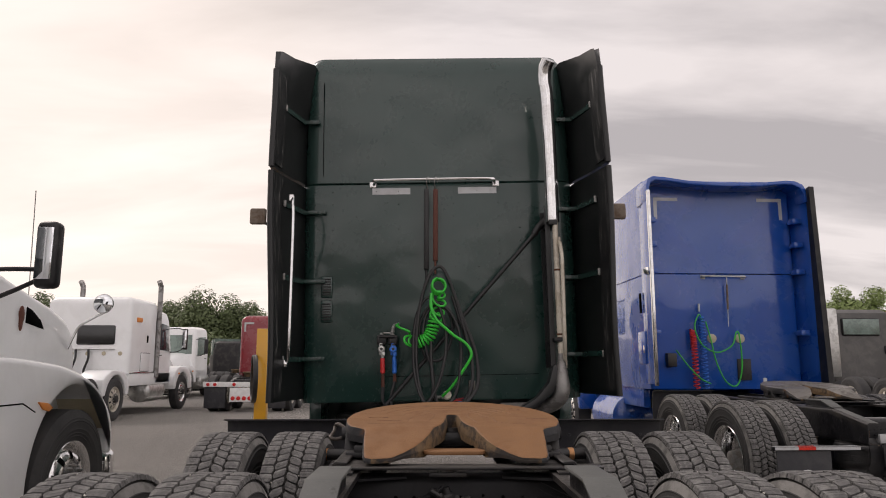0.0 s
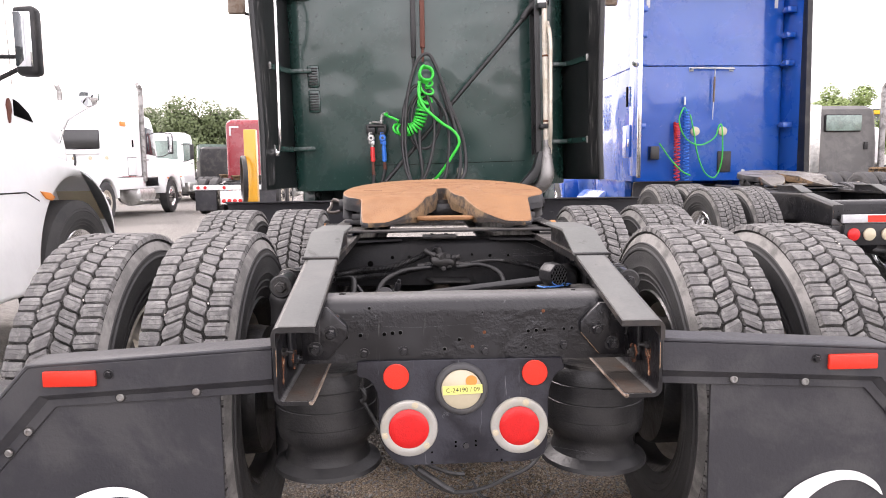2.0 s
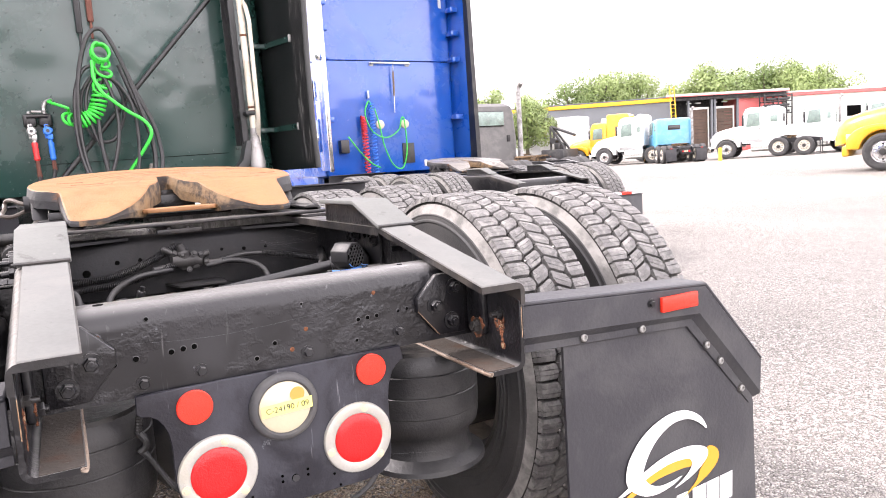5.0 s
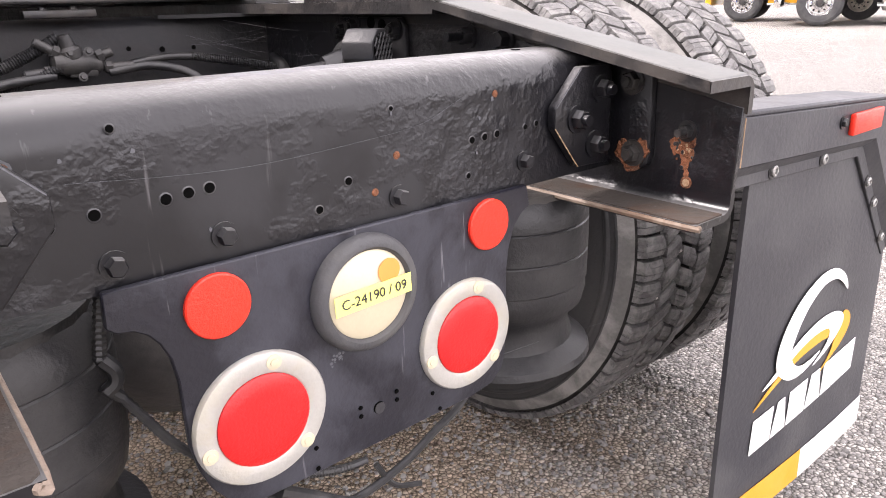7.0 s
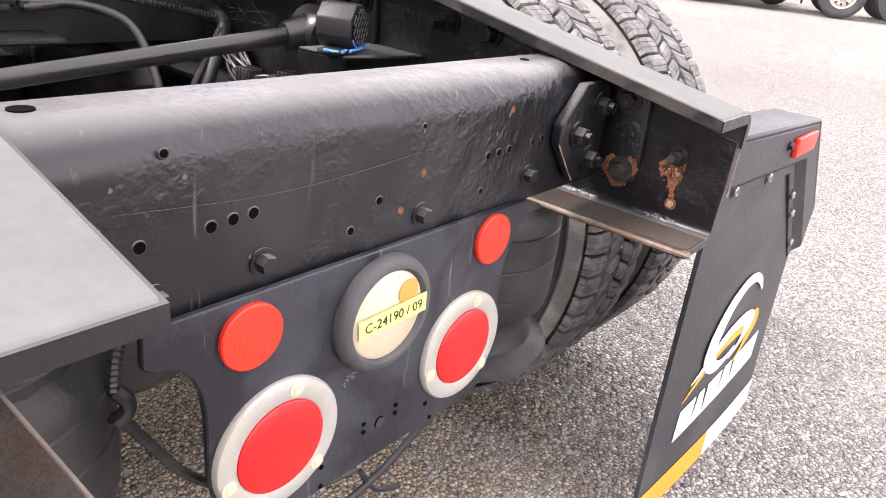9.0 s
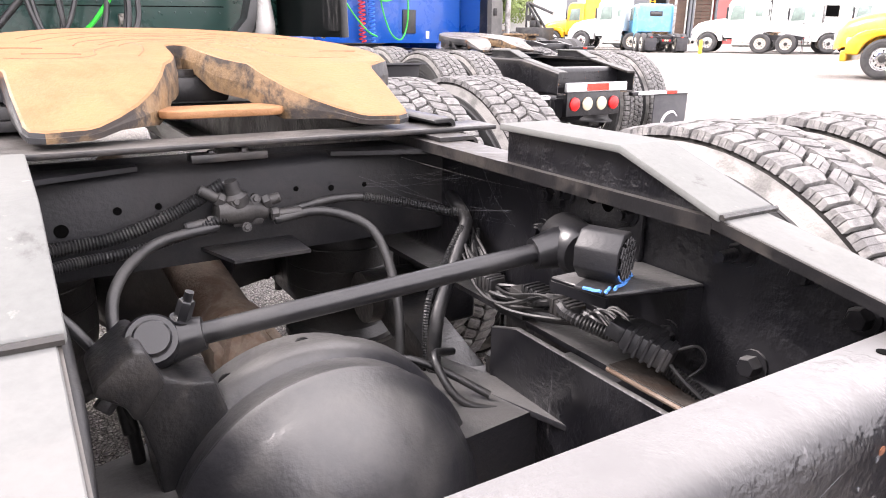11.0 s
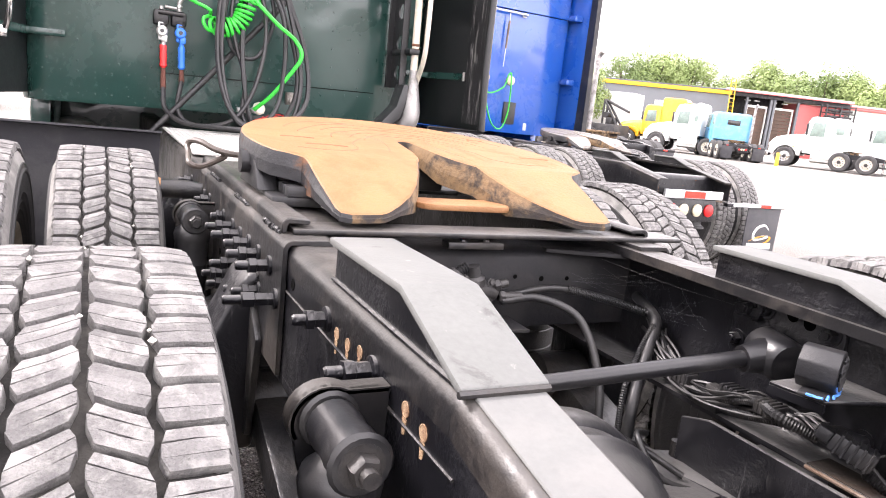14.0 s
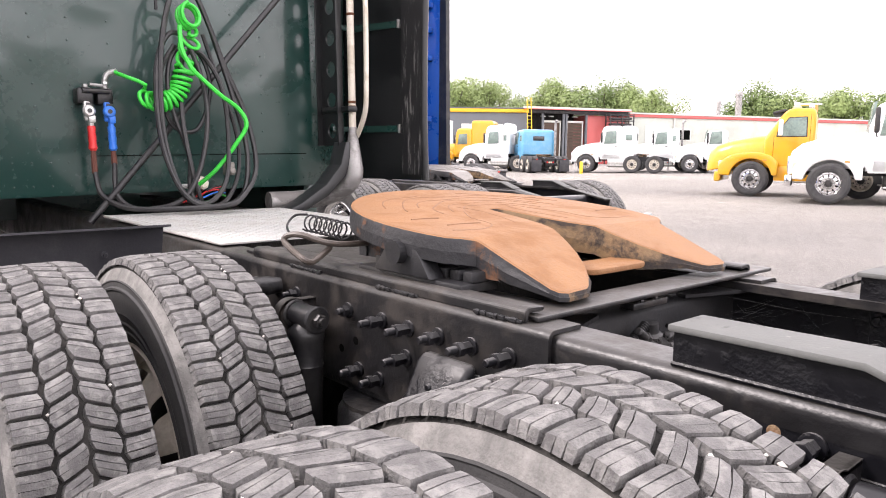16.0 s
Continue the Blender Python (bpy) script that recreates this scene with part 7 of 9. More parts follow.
sock.lathe([(0.019, 0), (0.019, 0.02), (0.012, 0.026), (0, 0.026)], (0.216, 3.76, 1.20), (0, -1, 0.1), 12)
sock.bolt((0.205, 3.76, 1.236), (0, -1, 0), 0.006, 0.008)
part("cable_socket", sock, None, truck, "dull metal trailer cable socket")
plug = Build().use(M_ALU).pipe([(-0.358, 3.79, 1.590), (-0.358, 3.785, 1.615), (-0.345, 3.78, 1.640), (-0.312, 3.76, 1.650)], 0.013, 10, 5)
plug.bolt((-0.358, 3.785, 1.590), (0, 0, 1), 0.015, 0.012, washer=False)
part("cable_plug", plug, None, truck, "dull metal cable elbow")
for i, (m, dz) in enumerate(((M_REDGRIP, 0.0), (M_HOSE, -0.02), (M_BLUEGRIP, -0.012), (M_REDGRIP, 0.014), (M_HOSE, 0.02), (M_GREENHOSE, -0.028))):
    w = Build().use(m).pipe([(-0.04 + 0.02 * i, 3.75, 1.05), (0.03 + 0.01 * i, 3.72, 1.085 + dz), (0.11 + 0.008 * i, 3.74, 1.108 + dz), (0.20, 3.80, 1.10 + dz)], 0.0042, 6, 5)
    part("wire", w, None, truck)

gl = Build().use(M_DARK)
gl.box(-0.475, -0.405, 3.79, YB, 1.50, 1.572, 0.012)
gl.box(-0.392, -0.322, 3.79, YB, 1.50, 1.572, 0.012)
gl.rod((-0.455, 3.785, 1.560), (-0.34, 3.785, 1.560), 0.012, 10)
gl.use(M_STEEL).rod((-0.425, 3.78, 1.586), (-0.372, 3.78, 1.584), 0.008, 10)
for x in (-0.440, -0.358):
    gl.bolt((x, 3.79, 1.572), (0, 0, 1), 0.012, 0.016)
part("coupling_bracket", gl, None, truck, "black coupling holder with steel fittings")
for x, m, name, low in ((-0.435, M_REDGRIP, "red", 1.193), (-0.350, M_BLUEGRIP, "blue", 1.235)):
    c = Build().use(M_ALU if name == "red" else M_BLUEGRIP)
    c.box(x - 0.021, x + 0.007, 3.768, 3.790, 1.425, 1.512, 0.007)
    c.lathe([(0.024, 0.0), (0.027, 0.005), (0.027, 0.017), (0.020, 0.024), (0, 0.025)], (x - 0.002, 3.775, 1.468), (0, -1, 0.1), 14)
    c.box(x - 0.006, x + 0.024, 3.755, 3.785, 1.418, 1.452, 0.006)
    c.rod((x + 0.006, 3.772, 1.425), (x + 0.006, 3.772, 1.400), 0.013, 10)
    c.use(M_DARK).lathe([(0.010, 0), (0.010, 0.002), (0, 0.002)], (x - 0.002, 3.7495, 1.4705), (0, -1, 0.1), 12)
    c.box(x - 0.012, x + 0.010, 3.762, 3.768, 1.492, 1.506, 0.001)
    g = part("air_coupling", c, None, truck, f"{name} handled air line coupling")
    part("grip", Build().use(m).lathe([(0.015, 0), (0.018, -0.008), (0.016, -0.03), (0.018, -0.055), (0.016, -0.075), (0.019, -0.10), (0.012, -0.11)], (x + 0.006, 3.772, 1.405), (-0.03, 0, 1), 12), None, g)
    t = Build().use(M_STRAP)
    t.rod((x + 0.009, 3.772, 1.297), (x + 0.012, 3.772, low), 0.011, 8, 0.0135)
    part("spring_guard", t, None, g)
ho = Build().use(M_HOSE)
ho.pipe([(-0.463, 3.832, 1.20), (-0.455, YB - 0.10, 1.10), (-0.38, YB - 0.20, 1.045), (-0.22, YB - 0.30, 1.04), (0.0, YB - 0.36, 1.05), (0.10, YB - 0.34, 1.09), (0.20, YB - 0.28, 1.22), (0.19, YB - 0.22, 1.45), (0.10, YB - 0.18, 1.70), (0.0, YB - 0.15, 1.98), (-0.06, YB - 0.13, 2.06), (-0.14, YB - 0.15, 1.98), (-0.21, YB - 0.20, 1.70), (-0.22, YB - 0.24, 1.35), (-0.16, YB - 0.30, 1.10), (-0.02, YB - 0.33, 1.045), (0.12, YB - 0.30, 1.10), (0.17, YB - 0.25, 1.30), (0.13, YB - 0.20, 1.55), (0.05, YB - 0.16, 1.85)], 0.0125, 8, 7)
part("air_hose", ho, None, truck, "black rubber air hose hanging in loops")
ho = Build().use(M_HOSE)
ho.pipe([(-0.378, 3.832, 1.24), (-0.40, YB - 0.13, 1.10), (-0.34, YB - 0.22, 1.04), (-0.18, YB - 0.28, 1.07), (-0.08, YB - 0.27, 1.20), (-0.02, YB - 0.24, 1.42), (-0.02, YB - 0.20, 1.62), (-0.08, YB - 0.17, 1.80), (-0.16, YB - 0.17, 1.82), (-0.23, YB - 0.20, 1.66), (-0.24, YB - 0.25, 1.36), (-0.18, YB - 0.30, 1.13), (-0.06, YB - 0.30, 1.06), (0.05, YB - 0.27, 1.16), (0.09, YB - 0.22, 1.40), (0.07, YB - 0.19, 1.62), (-0.02, YB - 0.16, 1.76), (-0.10, YB - 0.16, 1.70), (-0.12, YB - 0.2, 1.45), (-0.10, YB - 0.25, 1.2), (-0.06, YB - 0.25, 1.05)], 0.0115, 8, 7)
part("air_hose", ho, None, truck, "black rubber air hose hanging in loops")

ho = Build().use(M_HOSE)
ho.pipe([(-0.127, 3.72, 1.78), (-0.19, 3.71, 1.675), (-0.20, 3.71, 1.55), (-0.15, 3.70, 1.41), (-0.04, 3.70, 1.40), (0.033, 3.71, 1.57), (0.012, 3.72, 1.716), (-0.063, 3.73, 1.79), (-0.14, 3.72, 1.73), (-0.175, 3.69, 1.60), (-0.15, 3.68, 1.45), (-0.10, 3.66, 1.28), (-0.11, 3.63, 1.12), (-0.06, 3.62, 1.05), (0.06, 3.64, 1.06), (0.16, 3.70, 1.20), (0.17, 3.74, 1.40), (0.09, 3.76, 1.66), (0.03, 3.77, 1.85)], 0.0105, 8, 7)
part("air_hose", ho, None, truck, "black rubber air hose hanging in loops")

# old cobwebs in the corner of rail and crossmember
spin = random.Random(44)
cw = Build().use(M_CHIP)
for i in range(18):
    a = (0.405, spin.uniform(0.90, 1.12), spin.uniform(0.86, 0.955))
    c = (spin.uniform(0.20, 0.40), 1.145, spin.uniform(0.88, 0.945)) if i % 2 else (0.404, a[1] + spin.uniform(-0.12, 0.12), spin.uniform(0.80, 0.95))
    m = [(a[k] + c[k]) / 2 for k in range(3)]
    cw.pipe([a, (m[0] - 0.004, m[1], m[2] - spin.uniform(0.002, 0.014)), c], spin.uniform(0.00008, 0.00018), 4, 3)
tagged(part("cobweb", cw, None, truck, "grey dusty cobweb"), kind="stuff")
# threads of old cobweb on the tail
for thread in ([(-0.27, 0.1858, 0.862), (-0.172, 0.1855, 0.853), (-0.095, 0.1855, 0.851), (0.001, 0.1855, 0.856), (0.083, 0.1855, 0.864), (0.14, 0.1858, 0.885)],
               [(0.205, 0.180, 0.545), (0.40, 0.26, 0.475), (0.65, 0.34, 0.395), (0.90, 0.43, 0.335)]):
    part("cobweb_thread", Build().use(M_CHIP).pipe(thread, 0.0002, 4, 4), None, truck)

# deck plate and clutter behind the cab
dk = Build().use(M_DECK)
dk.box(-0.43, 0.43, 2.44, 3.66, 1.004, 1.012, 0.002, 1)
deck = part("deck_plate", dk, None, truck, "weathered aluminium tread plate deck")
tr = Build().use(M_DECK)
for j in range(48):
    for i in range(34):
        x, y = -0.415 + i * 0.025, 2.455 + j * 0.025
        a = radians(45 if (i + j) % 2 else -45)
        dx, dy = math.cos(a) * 0.010, math.sin(a) * 0.010
        tr.add([(x - dx, y - dy, 1.012), (x + dy * 0.28, y - dx * 0.28, 1.012), (x + dx, y + dy, 1.012), (x - dy * 0.28, y + dx * 0.28, 1.012), (x, y, 1.0145)], [(0, 1, 4), (1, 2, 4), (2, 3, 4), (3, 0, 4)])
tagged(part("tread_pattern", tr, None, deck), kind="stuff")
loopb = Build().use(M_HANDLE)
loopb.pipe([(-0.30, 1.78, 1.072), (-0.40, 1.785, 1.074), (-0.452, 1.80, 1.082), (-0.487, 1.837, 1.097), (-0.505, 1.872, 1.095), (-0.514, 1.880, 1.082), (-0.514, 1.85, 1.066), (-0.520, 1.785, 1.050), (-0.510, 1.775, 1.042), (-0.488, 1.784, 1.040), (-0.440, 1.802, 1.060), (-0.430, 1.806, 1.070), (-0.44, 1.805, 1.080)], 0.0075, 8, 6)
part("release_handle", loopb, None, truck, "bare steel fifth wheel release handle")
cl = Build().use(M_HOSE)
coil([(-0.165, 2.36, 1.068), (-0.172, 2.23, 1.066), (-0.185, 2.10, 1.062)], 0.027, 8, 0.003, cl)
cl.pipe([(-0.165, 2.36, 1.095), (-0.19, 2.40, 1.09), (-0.23, 2.38, 1.06), (-0.26, 2.30, 1.035)], 0.004, 6)
part("coiled_air_line", cl, None, truck, "small black coiled air line")

# between the rails
tq = Build().use(M_ROD)
tq.rod((-0.205, 0.865, 0.797), (0.345, 0.742, 0.878), 0.0150, 20)
tq.use(M_ROD)
tq.lathe([(0.034, -0.042), (0.040, -0.034), (0.040, 0.034), (0.034, 0.042)], (0.369, 0.738, 0.881), (0.25, 1, 0.1), 20)
tq.lathe([(0.031, -0.035), (0.035, -0.028), (0.035, 0.028), (0.031, 0.035)], (-0.223, 0.87, 0.794), (-0.1, -1, 0.75), 24)
tq.rod((0.305, 0.751, 0.871), (0.352, 0.741, 0.879), 0.024, 16, 0.034)
tq.rod((-0.16, 0.853, 0.805), (-0.20, 0.864, 0.798), 0.022, 16, 0.03)
tq.lathe([(0.024, 0.030), (0.024, 0.040), (0.021, 0.043), (0, 0.043)], (-0.223, 0.87, 0.794), (-0.1, -1, 0.75), 24)
tq.bolt((-0.185, 0.862, 0.825), (0.3, -0.2, 1), 0.011, 0.03, stud=0.012)
part("torque_rod", tq, None, truck, "black transverse torque rod")
tw = Build().use(M_DARK)
tw.slab([(-0.290, 0.770), (-0.248, 0.815), (-0.238, 0.812), (-0.222, 0.775), (-0.190, 0.760), (-0.159, 0.755), (-0.144, 0.700), (-0.10, 0.68), (-0.06, 0.64), (-0.06, 0.55), (-0.235, 0.55), (-0.242, 0.66), (-0.256, 0.72), (-0.268, 0.748)], "y", 0.808, 0.900, 0.007, 2)
tw.slab([(-0.303, 0.776), (-0.297, 0.788), (-0.252, 0.823), (-0.242, 0.821), (-0.222, 0.772), (-0.252, 0.730), (-0.262, 0.732), (-0.270, 0.752)], "y", 0.795, 0.912, 0.005, 2)
tw.bolt((-0.282, 0.812, 0.764), (-0.7, -0.3, -0.7), 0.012, 0.02)
part("torque_bracket", tw, None, truck, "black cast torque rod bracket")
al = Build().use(M_FRAME)
al.slab([(0.258, 0.655), (0.419, 0.655), (0.419, 0.530), (0.276, 0.567)], "z", 0.866, 0.873, 0.002, 1)
al.slab([(0.396, 0.537), (0.419, 0.531), (0.419, 0.537), (0.396, 0.543)], "z", 0.775, 0.8665)
al.slab([(0.258, 0.655), (0.264, 0.655), (0.282, 0.568), (0.276, 0.567)], "z", 0.852, 0.8665)
ab = part("alarm_bracket", al, None, truck, "black bent steel alarm bracket")
bx = Build().use(M_BLACK)
oct8 = [(0.0365 * math.cos(radians(22.5 + 45 * k)) * 0.94, 0.0365 * math.sin(radians(22.5 + 45 * k))) for k in range(8)]
AX, AY, AZ = 0.312, 0.573, 0.913
turn = pose(AX, AY, AZ, 0, 0, 24)
bx.slab(oct8, "y", 0.0, 0.060, 0.003)
bx.box(-0.050, 0.050, 0.008, 0.048, -0.0385, -0.0320, 0.002)
bx.use(M_HOLE).lathe([(0.028, 0), (0.028, 0.001), (0, 0.001)], (0, 0, 0), (0, -1, 0), 24)
bx.use(M_BLUETAG)
spill = random.Random(6)
for x0, y0, x1, y1 in ((-0.052, 0.006, -0.030, 0.004), (-0.050, 0.010, -0.052, 0.034), (-0.034, 0.001, 0.02, -0.003), (0.030, 0.002, 0.052, 0.012), (0.051, 0.016, 0.050, 0.030)):
    way = [(x0 + (x1 - x0) * k / 5 + spill.gauss(0, 0.0016), y0 + (y1 - y0) * k / 5 + spill.gauss(0, 0.0016), -0.0322) for k in range(6)]
    bx.pipe(way, spill.uniform(0.0012, 0.0026), 5, 3)
bx.pipe([(0.030 * math.cos(radians(a)), -0.0004, 0.030 * math.sin(radians(a))) for a in range(215, 320, 12)], 0.0016, 5, 2)
alarm = part("reversing_alarm", bx, None, truck, "black octagonal reversing alarm with blue paint marks", at=turn)
gx = Build().use(M_BLUETAG)
for k in range(-3, 4):
    h = math.sqrt(0.028 ** 2 - (k * 0.009) ** 2)
    for sgn in (1, -1):
        d = Vector((sgn * 0.5, 0, 0.866))
        c0 = Vector((0.866, 0, -sgn * 0.5)) * k * 0.009 + Vector((0, -0.002, 0))
        gx.use(M_BLACK).rod(c0 - d * h, c0 + d * h, 0.0016, 5)
part("alarm_grille", gx, None, alarm)

# wiring and air lines between the rails
def ribbed(b, pts, r, step=0.006):
    """A corrugated sleeve."""
    c = curve_points(pts, 10)
    out = [c[0]]
    for p in c[1:]:
        n = max(1, int((p - out[-1]).length / (step / 2)))
        q = out[-1]
        out += [q.lerp(p, (i + 1) / n) for i in range(n)]
    prof_v, faces, u, seg = [], [], None, 8
    for i, p in enumerate(out):
        w = (out[min(i + 1, len(out) - 1)] - out[max(i - 1, 0)]).normalized()
        u = w.orthogonal() if u is None else u - w * u.dot(w)
        u.normalize()
        t = w.cross(u)
        rr = r * (1.0 if i % 2 else 0.82)
        prof_v += [p + (u * math.cos(2 * math.pi * k / seg) + t * math.sin(2 * math.pi * k / seg)) * rr for k in range(seg)]
    for i in range(len(out) - 1):
        faces += [(i * seg + k, i * seg + (k + 1) % seg, (i + 1) * seg + (k + 1) % seg, (i + 1) * seg + k) for k in range(seg)]
    b.add(prof_v, faces)
    return b


LINES = (
    ("wiring_harness", 0.0155, 1, [(-0.41, 1.06, 0.855), (-0.323, 1.15, 0.857), (-0.221, 1.165, 0.862), (-0.12, 1.165, 0.895), (-0.04, 1.165, 0.935)]),
    ("wiring_harness", 0.0130, 1, [(-0.41, 1.04, 0.835), (-0.31, 1.13, 0.836), (-0.20, 1.15, 0.84), (-0.11, 1.15, 0.86), (-0.03, 1.15, 0.885)]),
    ("air_line", 0.0105, 0, [(-0.25, 0.90, 0.60), (-0.258, 0.92, 0.74), (-0.245, 1.02, 0.82), (-0.17, 1.12, 0.855), (-0.06, 1.15, 0.865)]),
    ("air_line", 0.0105, 0, [(0.04, 1.15, 0.865), (0.13, 1.14, 0.872), (0.20, 1.08, 0.84), (0.205, 1.0, 0.74), (0.19, 0.96, 0.62), (0.19, 0.95, 0.45)]),
    ("air_line", 0.0090, 0, [(0.05, 1.16, 0.872), (0.16, 1.17, 0.885), (0.24, 1.165, 0.882)]),
    ("wiring_harness", 0.0125, 1, [(0.22, 1.165, 0.884), (0.31, 1.13, 0.868), (0.39, 1.07, 0.85)]),
    ("air_line", 0.0150, 0, [(0.41, 1.15, 0.87), (0.385, 1.06, 0.85), (0.365, 1.03, 0.83), (0.31, 0.99, 0.76), (0.25, 0.94, 0.69), (0.24, 0.93, 0.5)]),
    ("wiring_harness", 0.0095, 1, [(0.36, 1.03, 0.84), (0.31, 1.01, 0.78), (0.25, 0.97, 0.71), (0.24, 0.95, 0.55)]),
    ("wiring_harness", 0.0150, 1, [(0.40, 1.05, 0.73), (0.37, 0.90, 0.742), (0.355, 0.80, 0.748), (0.35, 0.70, 0.775), (0.36, 0.66, 0.78)]),
    ("wiring_harness", 0.0125, 1, [(0.345, 0.80, 0.77), (0.33, 0.72, 0.80), (0.30, 0.66, 0.805), (0.33, 0.60, 0.79)]),
    ("wiring_harness", 0.0140, 1, [(0.375, 0.54, 0.755), (0.39, 0.47, 0.73), (0.395, 0.40, 0.72), (0.39, 0.30, 0.725)]),
    ("wiring_harness", 0.0140, 1, [(-0.405, 1.02, 0.84), (-0.335, 0.90, 0.86), (-0.325, 0.75, 0.82), (-0.33, 0.60, 0.80), (-0.34, 0.45, 0.79), (-0.36, 0.32, 0.74)]),
    ("air_line", 0.0095, 0, [(-0.325, 0.95, 0.83), (-0.30, 0.93, 0.80), (-0.27, 0.92, 0.74), (-0.26, 0.90, 0.66)]),
    ("air_line", 0.0080, 0, [(0.26, 0.90, 0.66), (0.20, 0.86, 0.68), (0.22, 0.80, 0.62), (0.33, 0.76, 0.60), (0.38, 0.78, 0.64)]),
    ("air_line", 0.0080, 0, [(0.10, 0.95, 0.60), (0.15, 0.90, 0.67), (0.21, 0.86, 0.655), (0.27, 0.80, 0.62)]),
)
for name, r, rib, pts in LINES:
    b = Build().use(M_HOSE)
    ribbed(b, pts, r * 0.8, 0.0045) if rib else b.pipe(pts, r * 0.85, 10)
    part(name, b, None, truck, "black ribbed wiring sleeve" if rib else "black plastic air line")
vl = Build().use(M_BLACK)
vl.lathe([(0.012, -0.05), (0.020, -0.046), (0.024, -0.02), (0.024, 0.012), (0.018, 0.02), (0.018, 0.04), (0.011, 0.046)], (-0.012, 1.162, 0.885), (1, 0.05, -0.08), 14)
vl.lathe([(0.016, 0), (0.022, 0.006), (0.022, 0.022), (0.014, 0.028), (0.012, 0.05)], (-0.02, 1.160, 0.892), (-0.25, -0.1, 1), 12)
vl.box(-0.034, 0.022, 1.150, 1.198, 0.858, 0.880, 0.006)
for p, d, q in (((-0.062, 1.155, 0.872), (-1, -0.1, -0.05), 0.05), ((0.034, 1.155, 0.874), (1, -0.1, 0.0), 0.055), ((-0.045, 1.156, 0.905), (-0.8, 0.0, 0.5), 0.045), ((0.022, 1.158, 0.895), (0.9, -0.2, 0.3), 0.03)):
    vl.lathe([(0.009, 0), (0.013, 0.003), (0.013, 0.014), (0.009, 0.016)], p, d, 6)
    vl.lathe([(0.0095, 0.014), (0.0095, q), (0.007, q + 0.003)], p, d, 10)
for x, z in ((-0.028, 0.906), (0.006, 0.908), (-0.012, 0.860)):
    vl.bolt((x, 1.142, z), (0, -1, 0.2), 0.006, 0.006)
vl.slab([(-0.08, 1.20), (0.085, 1.20), (0.085, 1.095), (-0.05, 1.095)], "z", 0.812, 0.818)
part("brake_valve", vl, None, truck, "black brake relay valve")
for x, y, z, dx, dy, dz in ((0.362, 0.845, 0.745, 0.020, 0.030, 0.016), (0.355, 0.575, 0.796, 0.030, 0.028, 0.012), (0.345, 0.82, 0.775, 0.014, 0.022, 0.012)):
    c = Build().use(M_BLACK).box(x - dx, x + dx, y - dy, y + dy, z - dz, z + dz, 0.006)
    part("wire_connector", c, None, truck, "black plug connector")
tangle = random.Random(31)
for i in range(14):
    j = lambda a: tangle.uniform(-a, a)
    c = Build().use(M_HOSE)
    c.pipe([(0.395 + j(0.01), 1.06 + j(0.03), 0.83 + j(0.02)), (0.35 + j(0.025), 0.95 + j(0.03), 0.785 + j(0.03)), (0.335 + j(0.025), 0.85 + j(0.02), 0.765 + j(0.02)), (0.345 + j(0.02), 0.74 + j(0.02), 0.785 + j(0.02)), (0.345 + j(0.02), 0.66 + j(0.01), 0.79 + j(0.012)), (0.37 + j(0.02), 0.60 + j(0.02), 0.775 + j(0.012))], tangle.uniform(0.0025, 0.0045), 6, 6)
    part("wire", c, None, truck)
for x, y, z in ((0.335, 0.90, 0.775), (0.35, 0.79, 0.785), (0.325, 0.69, 0.80), (0.375, 0.62, 0.785)):
    c = Build().use(M_BLACK).box(x - 0.016, x + 0.016, y - 0.024, y + 0.024, z - 0.012, z + 0.012, 0.003)
    for q in range(4):
        c.box(x - 0.018, x + 0.018, y - 0.020 + q * 0.011, y - 0.015 + q * 0.011, z - 0.010, z + 0.0145, 0.001, 1)
    part("wire_connector", c, None, truck, "black ribbed plug connector")
for i in range(7):
    c = Build().use(M_HOSE)
    c.pipe([(0.33 + i * 0.006, 0.665, 0.79), (0.315 + i * 0.012, 0.64, 0.80 + 0.004 * (i % 3)), (0.33 + i * 0.008, 0.60, 0.785)], 0.0032, 6, 5)
    part("wire", c, None, truck)
plug = Build().use(M_BLACK)
plug.box(-0.026, 0.026, -0.034, 0.034, -0.015, 0.015, 0.004)
plug.box(-0.020, 0.020, 0.034, 0.058, -0.011, 0.011, 0.003)
for q in range(5):
    plug.box(-0.028, 0.028, -0.028 + q * 0.012, -0.023 + q * 0.012, -0.017, 0.017, 0.001, 1)
part("wire_connector", plug, None, truck, "large black ribbed plug connector", at=pose(0.345, 0.548, 0.792, 18, 8, 28))
for i in range(9):
    c = Build().use(M_HOSE)
    c.pipe([(0.355 + 0.003 * (i % 3), 0.665, 0.792 + 0.004 * (i // 3)), (0.338 + 0.004 * i, 0.640, 0.806 - 0.003 * (i % 4)), (0.328 + 0.005 * i, 0.612, 0.803), (0.324 + 0.0045 * i, 0.592, 0.796)], 0.0024, 6, 5)
    part("wire", c, None, truck)
lp = Build().use(M_HOSE)
lp.pipe([(0.36, 0.53, 0.785), (0.385, 0.505, 0.80), (0.40, 0.50, 0.775), (0.385, 0.515, 0.75), (0.37, 0.53, 0.76)], 0.0022, 6, 6)
lp.pipe([(0.35, 0.52, 0.780), (0.36, 0.49, 0.755), (0.375, 0.46, 0.735), (0.38, 0.41, 0.735)], 0.0030, 6, 6)
part("wire", lp, None, truck)
tie = Build().use(M_PRINTW)
tie.lathe([(0.014, 0), (0.016, 0.001), (0.016, 0.007), (0.014, 0.008)], (-0.256, 0.93, 0.762), (0.05, 0.35, 0.9), 14, closed=True)
